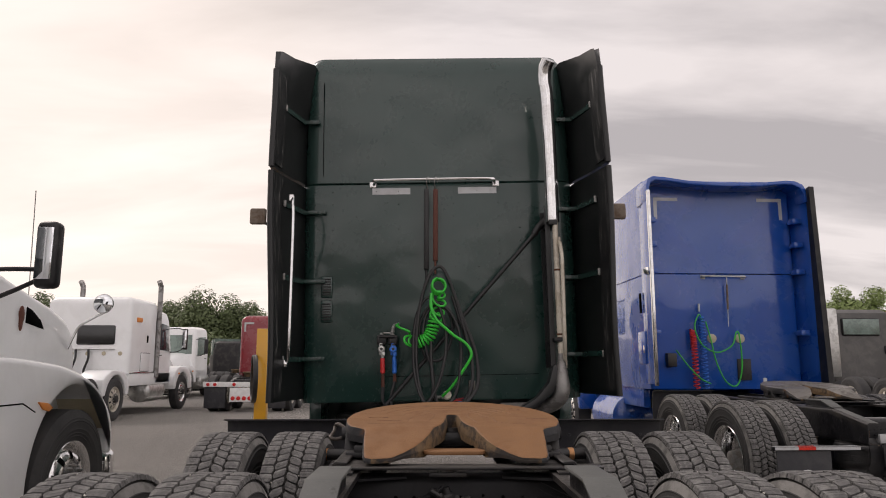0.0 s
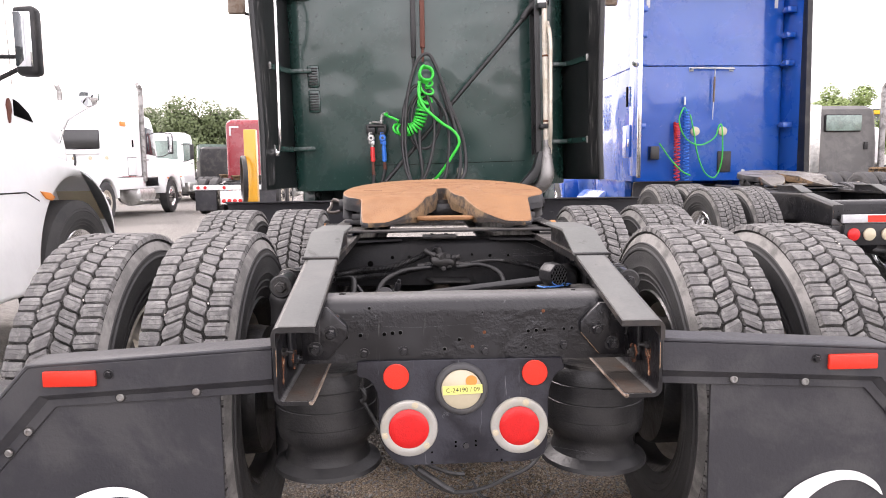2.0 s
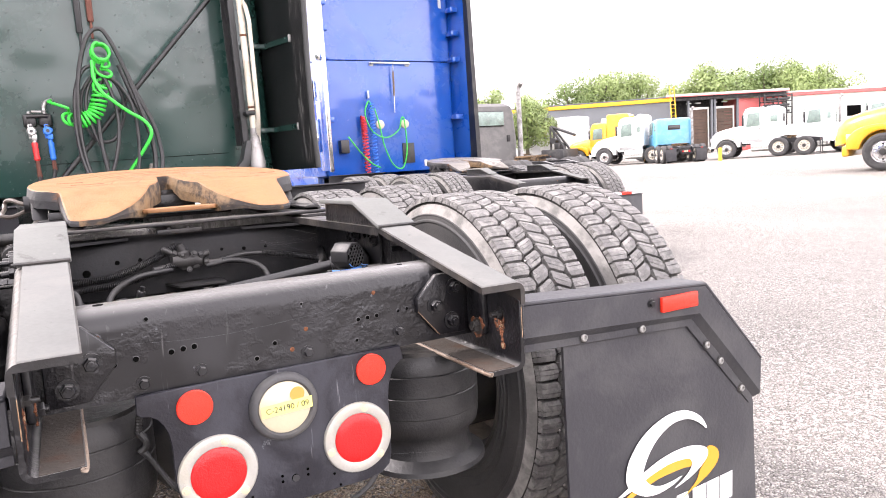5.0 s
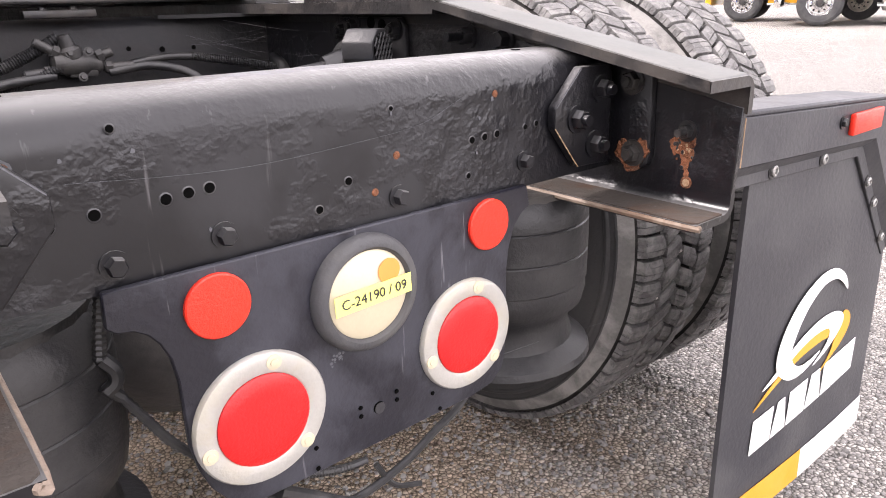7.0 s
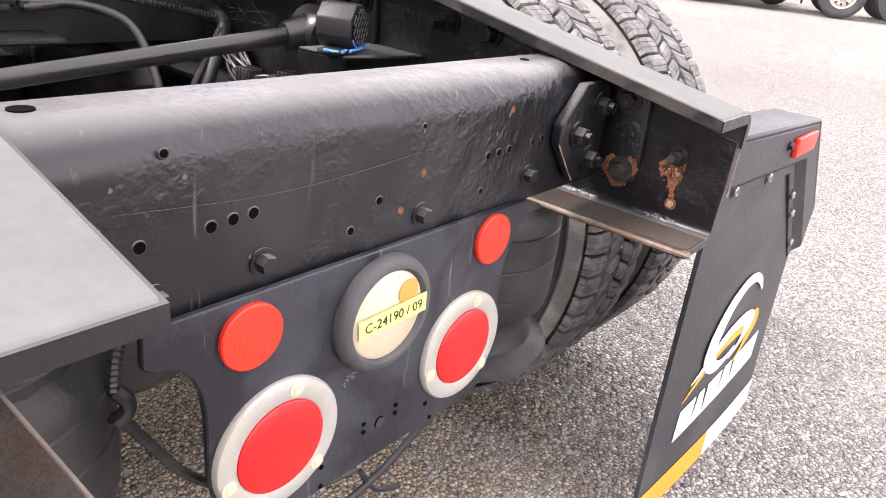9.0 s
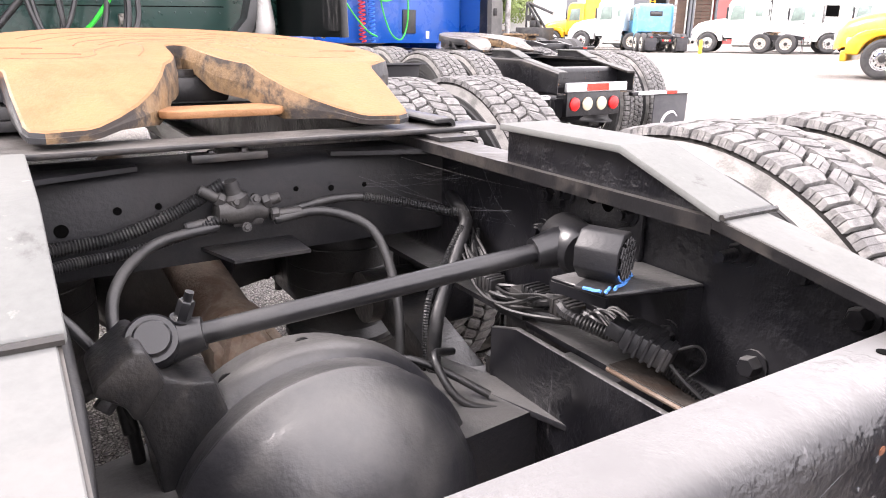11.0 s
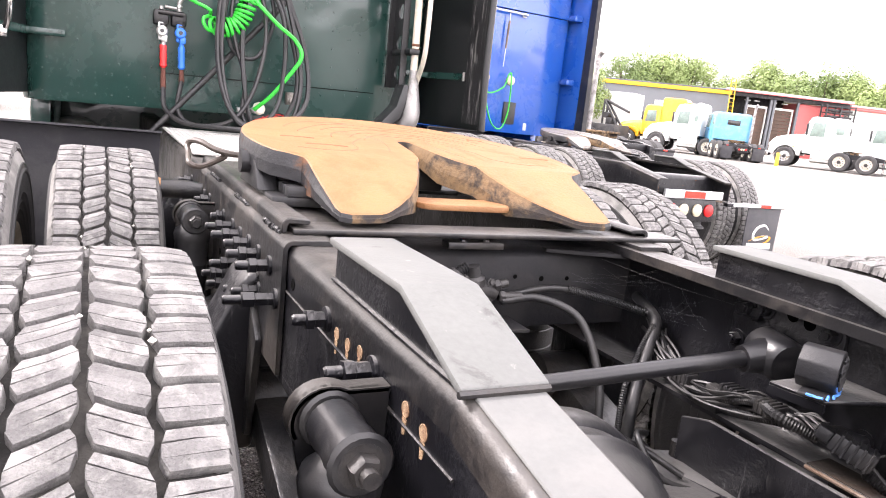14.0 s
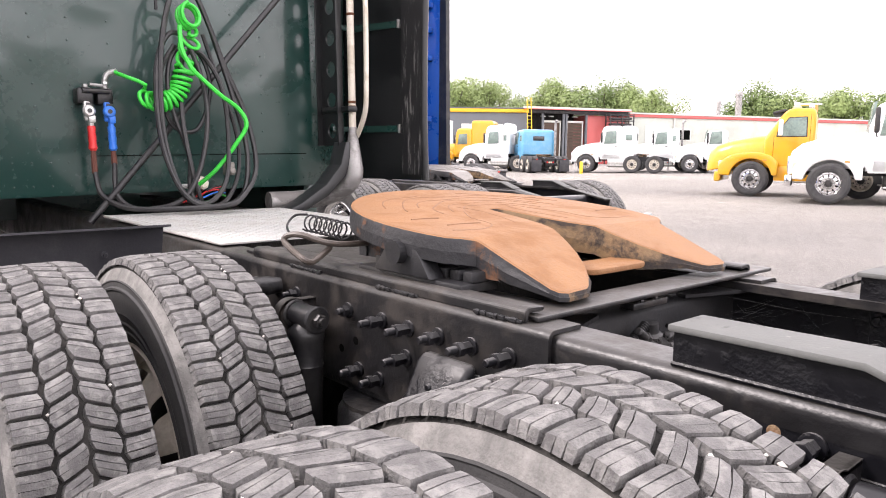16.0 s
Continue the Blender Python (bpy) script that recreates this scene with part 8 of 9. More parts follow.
part("cable_tie", tie, None, truck, "white plastic cable tie")
arm = Build().use(M_AXLE)
arm.slab([(0.235, 0.98), (0.285, 0.98), (0.40, 0.66), (0.33, 0.66)], "z", 0.60, 0.612, 0.003)
part("support_strap", arm, None, truck)
dn = Build().use(M_HOSE)
ribbed(dn, [(-0.247, 0.245, 0.765), (-0.250, 0.24, 0.74), (-0.256, 0.24, 0.71), (-0.260, 0.24, 0.682)], 0.0072, 0.0042)
dn.pipe([(-0.259, 0.24, 0.684), (-0.250, 0.238, 0.670), (-0.251, 0.238, 0.658), (-0.260, 0.24, 0.650)], 0.0075, 8, 5)
dn.pipe([(-0.262, 0.24, 0.656), (-0.254, 0.24, 0.646), (-0.249, 0.24, 0.640)], 0.0060, 8, 4)
ribbed(dn, [(-0.250, 0.24, 0.642), (-0.232, 0.235, 0.610), (-0.214, 0.225, 0.580), (-0.190, 0.215, 0.556), (-0.150, 0.205, 0.530), (-0.10, 0.205, 0.495), (-0.04, 0.21, 0.468), (0.0, 0.21, 0.462)], 0.0056, 0.0040)
dn.pipe([(-0.15, 0.21, 0.50), (-0.10, 0.21, 0.452), (-0.03, 0.21, 0.416), (0.05, 0.215, 0.422), (0.11, 0.215, 0.449), (0.17, 0.22, 0.476), (0.22, 0.24, 0.53)], 0.0055, 8, 6)
dn.pipe([(-0.12, 0.20, 0.485), (-0.085, 0.20, 0.46), (-0.05, 0.19, 0.438), (-0.03, 0.185, 0.43)], 0.0085, 8, 5)
dn.pipe([(0.02, 0.22, 0.44), (0.04, 0.21, 0.405), (0.075, 0.20, 0.395)], 0.004, 6, 5)
part("hanging_harness", dn, None, truck, "black ribbed harness hanging under the light plate")

truck_front(truck, M_GREEN, YB + 0.30, sleeper=1.35, roof=3.4, w=1.03, stacks=(), rim=RIM_CHROME)
for s in (-1, 1):
    z = 2.84 + 0.033 * s
    m = Build().use(M_SHAFT).box(*sorted((s * 1.71, s * 1.87)), 5.46, 5.52, z - 0.08, z + 0.08, 0.02)
    m.use(M_BLACK).box(*sorted((s * 1.72, s * 1.86)), 5.521, 5.55, z - 0.06, z + 0.06, 0.01)
    m.pipe([(s * 1.0, 5.80, 2.50), (s * 1.45, 5.66, 2.66), (s * 1.78, 5.54, z - 0.04)], 0.014, 8, 5)
    part("mirror_back", m, None, truck, "small tan mirror back on an arm")

# old cobwebs in the corner of the frame
web = Build().use(M_AXLE)
threads = random.Random(31)
for i in range(7):
    p = Vector((threads.uniform(0.20, 0.40), threads.uniform(1.10, 1.19), threads.uniform(0.90, 0.955)))
    q = Vector((0.4185, threads.uniform(1.0, 1.14), threads.uniform(0.90, 0.96)))
    web.pipe([p, (p + q) / 2 - Vector((0, 0, threads.uniform(0.004, 0.015))), q], 0.00016, 4, 5)
web.pipe([(0.30, 1.16, 0.955), (0.37, 1.0, 0.935), (0.4185, 0.86, 0.93)], 0.0004, 4, 6)
tagged(part("cobweb", web, None, truck, "pale cobweb threads"), kind="stuff")

# the cab sits a little askew on its air springs
HANG = {"air_hose": (0.04, -0.06, 0)}
for ob in list(truck.children):
    if ob.name.split(".")[0] in HANG:
        ob.matrix_basis = Matrix.Translation(HANG[ob.name.split(".")[0]]) @ ob.matrix_basis
ASKEW = Matrix.Translation((0, 0, 1.1)) @ pose(0, 0, 0, 0, -1.1, 0) @ Matrix.Translation((0, 0, -1.1))
for ob in list(truck.children):
    if ob.name.split(".")[0] in ("sleeper_core", "sleeper_lower", "sleeper_roof", "side_fairing", "exhaust_pipe"):
        ob.matrix_basis = ASKEW @ ob.matrix_basis


# ---- the trucks round it ----
blue = thing("tractor_truck", "bright blue sleeper tractor truck with chrome rims parked alongside", "truck", pose(3.81, 4.30, 0, 0, 0, 1.6))
chassis(blue, near=False, front=6.0, rim=RIM_CHROME, fw_mat=M_GREASY, four=True)
BB = 3.38
bl = Build().use(M_BLUE)
shell(bl, -0.99, 0.99, BB, BB + 1.6, [(1.05, 0.004, 0), (1.07, 0, 0), (2.515, 0, 0), (2.520, 0.006, 0)], 0.06, 5)
bs = part("sleeper_lower", bl, None, blue, "glossy blue sleeper back")
bl = Build().use(M_BLUE)
shell(bl, -0.99, 0.99, BB, BB + 1.6, [(2.528, 0.006, 0), (2.533, 0, 0), (3.60, 0.0, 0), (3.76, 0.0, 0), (3.775, 0.02, 0)], 0.06, 5)
part("sleeper_roof", bl, None, blue)
bc = Build().use(M_HOLE)
shell(bc, -0.96, 0.96, BB + 0.02, BB + 1.5, [(1.2, 0, 0), (3.4, 0, 0)], 0.05)
part("sleeper_core", bc, None, blue)
truck_front(blue, M_BLUE, BB + 0.3, sleeper=1.3, roof=3.35, w=0.97, stacks=(), rim=RIM_CHROME, tank=M_BLUE)
for s in (-1, 1):
    b = Build().use(M_BLUE)
    w = 0.03 if s > 0 else 0.0
    b.slab(mirror([(0.98, BB + 0.05), (1.02 + w, BB - 0.30), (1.05 + w, BB - 0.30), (1.04, BB + 0.05)], s), "z", 1.12, 3.58, 0.006)
    f = part("side_fairing", b, None, blue)
    if s > 0:
        e = Build().use(M_BLACK)
        e.add([(x, y, z) for z in (1.12, 2.0, 3.0, 3.60) for x, y in ((1.045, BB - 0.30), (1.06 - 0.02 * (z - 1.12), BB - 0.44), (1.125 - 0.02 * (z - 1.12), BB - 0.44), (1.09, BB - 0.30))],
              [(r * 4 + k, r * 4 + (k + 1) % 4, r * 4 + 4 + (k + 1) % 4, r * 4 + 4 + k) for r in range(3) for k in range(4)] + [(0, 3, 2, 1), (12, 13, 14, 15)])
        part("edge_strip", e, None, f, "black rubber fairing edge")
    else:
        e = Build().use(M_CHROME)
        e.slab(mirror([(1.010, BB - 0.30), (1.015, BB - 0.36), (1.06, BB - 0.36), (1.055, BB - 0.30)], s), "z", 1.10, 3.56, 0.012, 3)
        part("edge_strip", e, None, f, "bright chrome fairing edge")
    for z in (3.20, 2.885, 2.535, 1.755):
        k = Build().use(M_BLUE).box(*sorted((s * 0.90, s * 1.02)), BB - 0.20, BB - 0.08, z - 0.035, z + 0.035, 0.01)
        k.box(*sorted((s * 0.93, s * 1.02)), BB - 0.09, BB - 0.002, z - 0.02, z + 0.02, 0.005)
        part("fairing_bracket", k, None, f)
# on the shaded flank: a chrome lamp, a dark slot and a hatch with its rim
flank = Build().use(M_CHROME).lathe([(0.02, 0), (0.045, 0.02), (0.05, 0.06), (0.045, 0.10), (0.0, 0.11)], (-1.04, BB - 0.16, 2.53), (-0.3, -1, 0), 20)
flank.rod((-1.03, BB - 0.12, 2.50), (-0.97, BB - 0.10, 2.49), 0.012, 8)
part("side_lamp", flank, None, blue, "small chrome side lamp")
part("side_slot", Build().use(M_HOLE).box(-1.055, -1.035, BB + 0.10, BB + 0.15, 2.02, 2.28, 0.006), None, blue)
hatch = part("side_hatch", Build().use(M_BLUE).box(-1.058, -1.03, BB - 0.02, BB + 0.26, 1.36, 1.78, 0.012), None, blue)
part("hatch_latch", Build().use(M_CHROME).box(-1.066, -1.055, BB + 0.0, BB + 0.03, 1.50, 1.60, 0.004), None, hatch)
vz = Build().use(M_BLUE)
over = [(-1.05, 3.42), (-1.055, 3.62), (-1.03, 3.71), (-0.96, 3.745), (-0.82, 3.735), (-0.5, 3.69), (0.0, 3.668), (0.5, 3.68), (0.78, 3.705), (0.90, 3.70), (1.0, 3.655), (1.045, 3.58), (1.05, 3.42)]
under = [(x * 0.965, v - (0.05 if v > 3.45 else 0.0)) for x, v in over[::-1]]
vz.slab(over + under, "y", BB - 0.33, BB + 0.1, 0.008)
part("roof_visor", vz, None, blue, "blue roof lip with a rolled edge")
for x0, x1, xe in ((-0.855, -0.53, -0.855), (0.54, 0.875, 0.83)):
    t = Build().use(M_TAPE)
    t.box(x0, x1, BB - 0.003, BB - 0.0005, 3.495, 3.54)
    t.box(xe, xe + 0.045, BB - 0.003, BB - 0.0005, 3.25, 3.494)
    part("tape_corner", t, None, bs, "white reflective corner tape")
bb = Build().use(M_ALU)
bb.pipe([(-0.25, BB, 2.485), (-0.23, BB - 0.06, 2.490), (0.26, BB - 0.06, 2.485), (0.28, BB, 2.48)], 0.014, 8, 4)
bb.box(-0.28, -0.22, BB - 0.012, BB, 2.455, 2.51, 0.004)
bb.box(0.25, 0.31, BB - 0.012, BB, 2.455, 2.51, 0.004)
part("hose_bar", bb, None, bs, "bare metal hose bar")
part("hanging_spring", Build().use(M_ALU).rod((0.045, BB - 0.055, 2.48), (0.03, BB - 0.05, 1.84), 0.006, 8).use(M_SHAFT).rod((0.042, BB - 0.055, 2.38), (0.036, BB - 0.052, 2.06), 0.013, 10), None, bs)
part("hose_fitting", Build().use(M_ALU).rod((-0.34, BB - 0.04, 2.13), (-0.34, BB - 0.04, 2.03), 0.014, 8), None, bs)
for x, m, r, z1, word in ((-0.455, M_REDGRIP, 0.036, 1.80, "dull red"), (-0.335, M_BLUEGRIP, 0.034, 1.98, "violet blue")):
    q = Build().use(m)
    coil([(x, BB - 0.08, z1), (x + 0.005, BB - 0.09, 1.55), (x + 0.01, BB - 0.10, 1.06)], r, 22, 0.008, q)
    part("coiled_air_hose", q, None, blue, word + " coiled air hose")
q = Build().use(M_GREENHOSE)
q.pipe([(-0.31, BB - 0.06, 1.90), (-0.37, BB - 0.10, 1.99), (-0.44, BB - 0.12, 1.82), (-0.35, BB - 0.12, 1.60), (-0.16, BB - 0.12, 1.51), (0.03, BB - 0.12, 1.60), (0.10, BB - 0.10, 1.76), (0.14, BB - 0.10, 1.72), (0.15, BB - 0.10, 1.33), (0.07, BB - 0.10, 1.10), (-0.07, BB - 0.10, 1.15), (-0.18, BB - 0.10, 1.40), (-0.23, BB - 0.09, 1.68), (-0.28, BB - 0.08, 1.90)], 0.009, 8, 6)
q.pipe([(-0.68, BB - 0.08, 1.54), (-0.54, BB - 0.12, 1.33), (-0.40, BB - 0.14, 1.18), (-0.28, BB - 0.14, 1.12)], 0.009, 8, 6)
part("power_cable", q, None, blue, "green electric cable")
for x in (-0.18, 0.19):
    part("work_lamp", Build().use(M_CREAM).lathe([(0.062, 0), (0.058, 0.02), (0.03, 0.028), (0, 0.03)], (x, BB, 1.69), (0, -1, 0), 20), None, bs)
part("vent_box", Build().use(M_BLACK).box(0.13, 0.31, BB - 0.02, BB, 1.16, 1.43, 0.008), None, bs)
part("small_plate", Build().use(M_TAPE).box(0.46, 0.51, BB - 0.006, BB, 1.10, 1.19, 0.003), None, bs)
part("coupling", Build().use(M_DARK).box(-0.80, -0.68, BB - 0.10, BB, 1.33, 1.50, 0.012), None, bs)
bt = Build().use(M_TAPE).box(-0.34, 0.34, -0.012, 0.018, 0.745, 0.815, 0.006)
part("rear_bar", bt, None, blue, "white and red reflective rear bar")
part("red_band", Build().use(M_REFLECT).box(-0.12, 0.12, -0.017, -0.011, 0.752, 0.808), None, blue)

near_white = thing("tractor_truck", "white conventional truck with dark mirror parked alongside", "truck", pose(-3.82, -3.15, 0))
truck_front(near_white, M_WHITE, 3.0, sleeper=1.75, roof=3.3, w=1.05, near=False, stacks=(), mirror_z=(1.80, 2.20), front=False, arms=(1.90, 1.66, 1.88))
plain_chassis(near_white, 6.5)
hd = Build().use(M_WHITE)
hd.slab([(6.0, 0.85), (6.0, 2.04), (6.30, 2.01), (6.55, 1.955), (6.80, 1.885), (7.16, 1.795), (7.40, 1.71), (7.52, 1.60), (7.58, 1.42), (7.60, 0.85)], "x", -0.88, 0.88, 0.07, 4)
hood = part("hood", hd, None, near_white, "white rounded truck hood with a dark side vent")
for s in (-1, 1):
    v = Build().use(M_HOLE).slab([(6.808, 1.765), (6.88, 1.745), (7.00, 1.68), (7.055, 1.615), (6.808, 1.650)], "x", s * 0.872, s * 0.884, 0.003)
    part("side_vent", v, None, hood)
    tl = Build().use(M_STRAP)
    tl.slab([(6.745 + 0.026 * math.cos(radians(a)) * (1.25 if a < 180 else 0.8), 1.677 + 0.088 * math.sin(radians(a))) for a in range(0, 360, 20)], "x", s * 0.874, s * 0.892, 0.006)
    part("teardrop_lamp", tl, None, hood, "dull red teardrop side lamp")
    part("hood_seam", Build().use(M_HOLE).slab([(6.06, 1.43), (6.06, 2.03), (6.068, 2.03), (6.068, 1.43)], "x", s * 0.876, s * 0.8815), None, hood)
    fd = Build().use(M_WHITE)
    crown = curve_points([(5.75, 1.39, 0), (6.10, 1.405, 0), (6.44, 1.385, 0), (6.86, 1.338, 0), (7.26, 1.222, 0), (7.52, 1.03, 0), (7.61, 0.873, 0), (7.62, 0.72, 0)], 4)
    arch = [(7.00 + 0.565 * math.cos(radians(a)), 0.555 + 0.660 * math.sin(radians(a))) for a in range(10, 176, 5)]
    fd.slab([(5.75, 0.45)] + [(p.x, p.y) for p in crown] + [(7.60, 0.66)] + arch + [(6.435, 0.45)], "x", s * 0.58, s * 1.20, 0.045, 4)
    fender_part = part("front_fender", fd, None, near_white)
    part("fender_seam", Build().use(M_HOLE).slab([(5.76, 1.122), (6.30, 1.122), (6.45, 1.06), (6.45, 1.052), (6.30, 1.113), (5.76, 1.113)], "x", s * 1.197, s * 1.2015), None, fender_part)
    part("marker_lamp", Build().use(M_ORANGE).slab([(6.465, 1.12), (6.58, 1.108), (6.645, 1.075), (6.60, 1.052), (6.53, 1.068)], "x", s * 1.196, s * 1.212, 0.004), None, fender_part, "orange side marker lamp")
    part("headlight", Build().use(M_CREAM).slab([(7.28, 1.17), (7.56, 0.98), (7.64, 0.84), (7.50, 0.86), (7.36, 1.02)], "x", s * 0.80, s * 1.185, 0.02), None, fender_part)
    wheel(near_white, s * 1.07, 7.02, 0.52, s, False, RIM_CHROME)
part("bumper", Build().use(M_CHROME).box(-1.19, 1.19, 7.50, 7.74, 0.36, 0.70, 0.06, 3), None, near_white)
part("antenna", Build().use(M_STEEL).rod((0.85, 6.87, 1.84), (0.86, 6.82, 2.61), 0.0035, 6), None, near_white)

white_far = thing("tractor_truck", "white sleeper truck with twin chrome stacks and a rear window", "truck", pose(-9.0, 14.2, 0))
truck_front(white_far, M_WHITE, 3.1, sleeper=1.75, roof=3.14, w=1.1, stacks=())
plain_chassis(white_far, 6.5)
part("rear_window", Build().use(M_DARKGLASS).box(-0.27, 0.71, 3.07, 3.12, 1.87, 2.37, 0.04), None, white_far, "dark tinted rear window")
for x in (-0.38, 0.03, 0.45, 0.87):
    part("rear_lamp", Build().use(M_CREAM).lathe([(0.055, 0), (0.05, 0.02), (0, 0.025)], (x, 3.10, 1.64), (0, -1, 0), 16), None, white_far)
part("hose_rail", Build().use(M_ALU).box(-0.40, 0.72, 3.05, 3.10, 1.74, 1.765, 0.006), None, white_far)
for x in (0.08, -0.25):
    hz = Build().use(M_HOSE)
    hz.pipe([(x, 3.03, 1.74), (x + 0.03, 2.98, 1.5), (x - 0.05, 2.95, 1.2), (x + 0.02, 2.9, 0.98)], 0.03, 8, 5)
    part("air_hose", hz, None, white_far, "black rubber air hose")
for s in (-1, 1):
    part("exhaust_pipe", Build().use(M_DULLPIPE).pipe([(s * 1.12, 4.95, 1.0), (s * 1.12, 4.95, 2.0), (s * 1.12, 4.95, 3.45), (s * 1.12, 4.90, 3.62), (s * 1.12, 4.80, 3.72)], 0.07, 14, 5), None, white_far, "chrome vertical exhaust stack")
    part("marker_lamp", Build().use(M_ORANGE).box(*sorted((s * 1.09, s * 1.15)), 3.45, 3.75, 2.48, 2.60, 0.02), None, white_far, "orange side marker lamp")
    part("side_hatch", Build().use(M_WHITE).box(*sorted((s * 1.09, s * 1.112)), 3.86, 4.45, 1.18, 1.66, 0.01), None, white_far)
    part("hatch_seam", Build().use(M_BLACK).box(*sorted((s * 1.09, s * 1.104)), 3.845, 4.465, 1.165, 1.675, 0.004), None, white_far)
    part("side_vent", Build().use(M_HOLE).box(*sorted((s * 1.09, s * 1.11)), 4.20, 4.30, 1.95, 2.15, 0.004), None, white_far)
    part("trim_strip", Build().use(M_CHROME).box(*sorted((s * 1.09, s * 1.115)), 3.15, 4.8, 1.12, 1.16, 0.004), None, white_far)
    rf = Build().use(M_WHITE)
    fender(rf, s, 2.13, 0.60, 1.26, r=0.58, top=1.22, back=0.74, front=0.74, low=0.60)
    part("rear_fender", rf, None, white_far, "white painted rear fender")

red = thing("tractor_truck", "dark red sleeper truck with white flap bar", "truck", pose(-5.4, 19.4, 0))
truck_front(red, M_RED, 3.2, sleeper=1.5, roof=3.0, w=1.05, stacks=(1,))
plain_chassis(red, 6.5)
part("tape_strip", Build().use(M_TAPE).box(-0.92, -0.60, 3.188, 3.199, 2.70, 2.76).box(-0.92, -0.86, 3.188, 3.199, 2.45, 2.70), None, red, "silver reflective tape")
part("grab_bar", Build().use(M_CHROME).pipe([(-0.42, 3.20, 2.05), (-0.42, 3.13, 2.02), (-0.42, 3.13, 1.56), (-0.42, 3.20, 1.53)], 0.018, 8, 3), None, red)
part("flap_bar", Build().use(M_PRINTW).box(-1.2, 1.2, -0.05, 0.0, 0.72, 0.86, 0.01), None, red)
lb = part("lamp_panel", Build().use(M_PRINTW).box(-0.42, 0.42, -0.06, -0.02, 0.30, 0.70, 0.01), None, red)
for i in range(5):
    part("lamp", Build().use(M_LENS).lathe([(0.06, 0), (0.055, 0.02), (0, 0.025)], (-0.32 + 0.16 * i, -0.06, 0.40), (0, -1, 0), 16), None, lb)
for x in (-1.05, -0.85, -0.3, 0.3, 0.85, 1.05):
    part("lamp", Build().use(M_LENS).lathe([(0.05, 0), (0.045, 0.02), (0, 0.025)], (x, -0.05, 0.79), (0, -1, 0), 16), None, lb)

grey = thing("tractor_truck", "primer grey day cab truck", "truck", pose(11.1, 13.3, rise(11.1)))
truck_front(grey, M_GREYCAB, 3.5, sleeper=0.0, roof=2.75, w=0.98, stacks=(1,), chrome=False, pane=M_FARGLASS)
plain_chassis(grey, 6.0)

part("rear_window", Build().use(M_BLACK).box(-0.50, 0.50, 3.455, 3.56, 2.06, 2.52, 0.05, 3).use(M_FARGLASS).box(-0.47, 0.47, 3.448, 3.50, 2.09, 2.49, 0.008), None, grey, "wide green-tinted rear window")
part("lamp", Build().use(M_BLACK).box(0.58, 0.68, 3.46, 3.52, 1.60, 1.80, 0.015), None, grey)
part("air_cleaner", Build().use(M_ALU).box(-0.98, -0.72, 3.25, 3.49, 1.0, 2.75, 0.04), None, grey)

# the hood-mounted mirror, side lamp and dark vent of the near white truck
rm = Build().use(M_CHROME)
rm.pipe([(0.88, 7.42, 1.48), (0.93, 7.42, 1.60), (0.98, 7.40, 1.665), (1.12, 7.37, 1.74), (1.20, 7.36, 1.78), (1.20, 7.37, 1.83)], 0.010, 8)
rm.lathe([(0.0, 0.0), (0.062, 0.01), (0.077, 0.030), (0.073, 0.040)], (1.17, 7.37, 1.83), (0.1, -1, 0), 24)
hm = part("hood_mirror", rm, None, near_white, "round convex hood mirror on a chrome arm")
part("mirror_glass", Build().use(M_MIRROR).lathe([(0.070, 0.041), (0.045, 0.050), (0, 0.056)], (1.17, 7.37, 1.83), (0.1, -1, 0), 24), None, hm)

M_COPPER = material("copper_clamp", (0.50, 0.25, 0.11), 0.4, 0.6, vary=0.15, bump=0.1)
# brake chamber with a clamp ahead of the front shock absorber
for s in (-1, 1):
    bc = Build().use(M_DARK)
    bc.lathe([(0.0, -0.10), (0.02, -0.098), (0.026, -0.06), (0.026, 0.10), (0.0, 0.102)], (s * 0.55, 2.03, 0.945), (s, 0.12, 0), 20)
    chamber = part("brake_chamber", bc, None, truck, "black brake chamber with a copper clamp")
    part("clamp_band", Build().use(M_COPPER).lathe([(0.0265, -0.013), (0.029, -0.011), (0.029, 0.011), (0.0265, 0.013)], (s * 0.575, 2.033, 0.945), (s, 0.12, 0), 20, closed=True), None, chamber, "copper clamp band")
    tg = Build().use(M_TAPE)
    tg.slab(mirror([(0.60, 2.02), (0.615, 2.02), (0.60, 1.99), (0.59, 1.99)], s), "z", 0.80, 0.90, 0.002)
    part("tag_plate", tg, None, truck)

# ---- further trucks across the yard ----
def parked(label, paint, at, yb, sleeper, roof, stacks=(), chrome=True, rear=None):
    """A truck across the yard; rear: half width and heights of the window in its back."""
    t = thing("tractor_truck", label, "truck", at, "trucks parked across the yard")
    truck_front(t, paint, yb, sleeper=sleeper, roof=roof, w=1.05, stacks=stacks, chrome=chrome, pane=M_FARGLASS)
    plain_chassis(t, yb + sleeper + 3.0, rim=RIM)
    if rear:
        w, z0, z1, m = rear
        part("rear_window", Build().use(M_BLACK).box(-w - 0.04, w + 0.04, yb - 0.012, yb + 0.08, z0 - 0.04, z1 + 0.04, 0.03, 2).use(m).box(-w, w, yb - 0.022, yb + 0.04, z0, z1, 0.008), None, t)
    if 0.3 < sleeper < 1.2:
        for s in (-1, 1):
            part("sleeper_window", Build().use(M_FARGLASS).box(*sorted((s * 0.99, s * 1.058)), yb + 0.22, yb + 0.22 + sleeper * 0.5, 1.95, 2.32, 0.02), None, t)
    return t


def yard(x, y, turn=0.0):
    return pose(x, y, rise(x), 0, 0, turn)


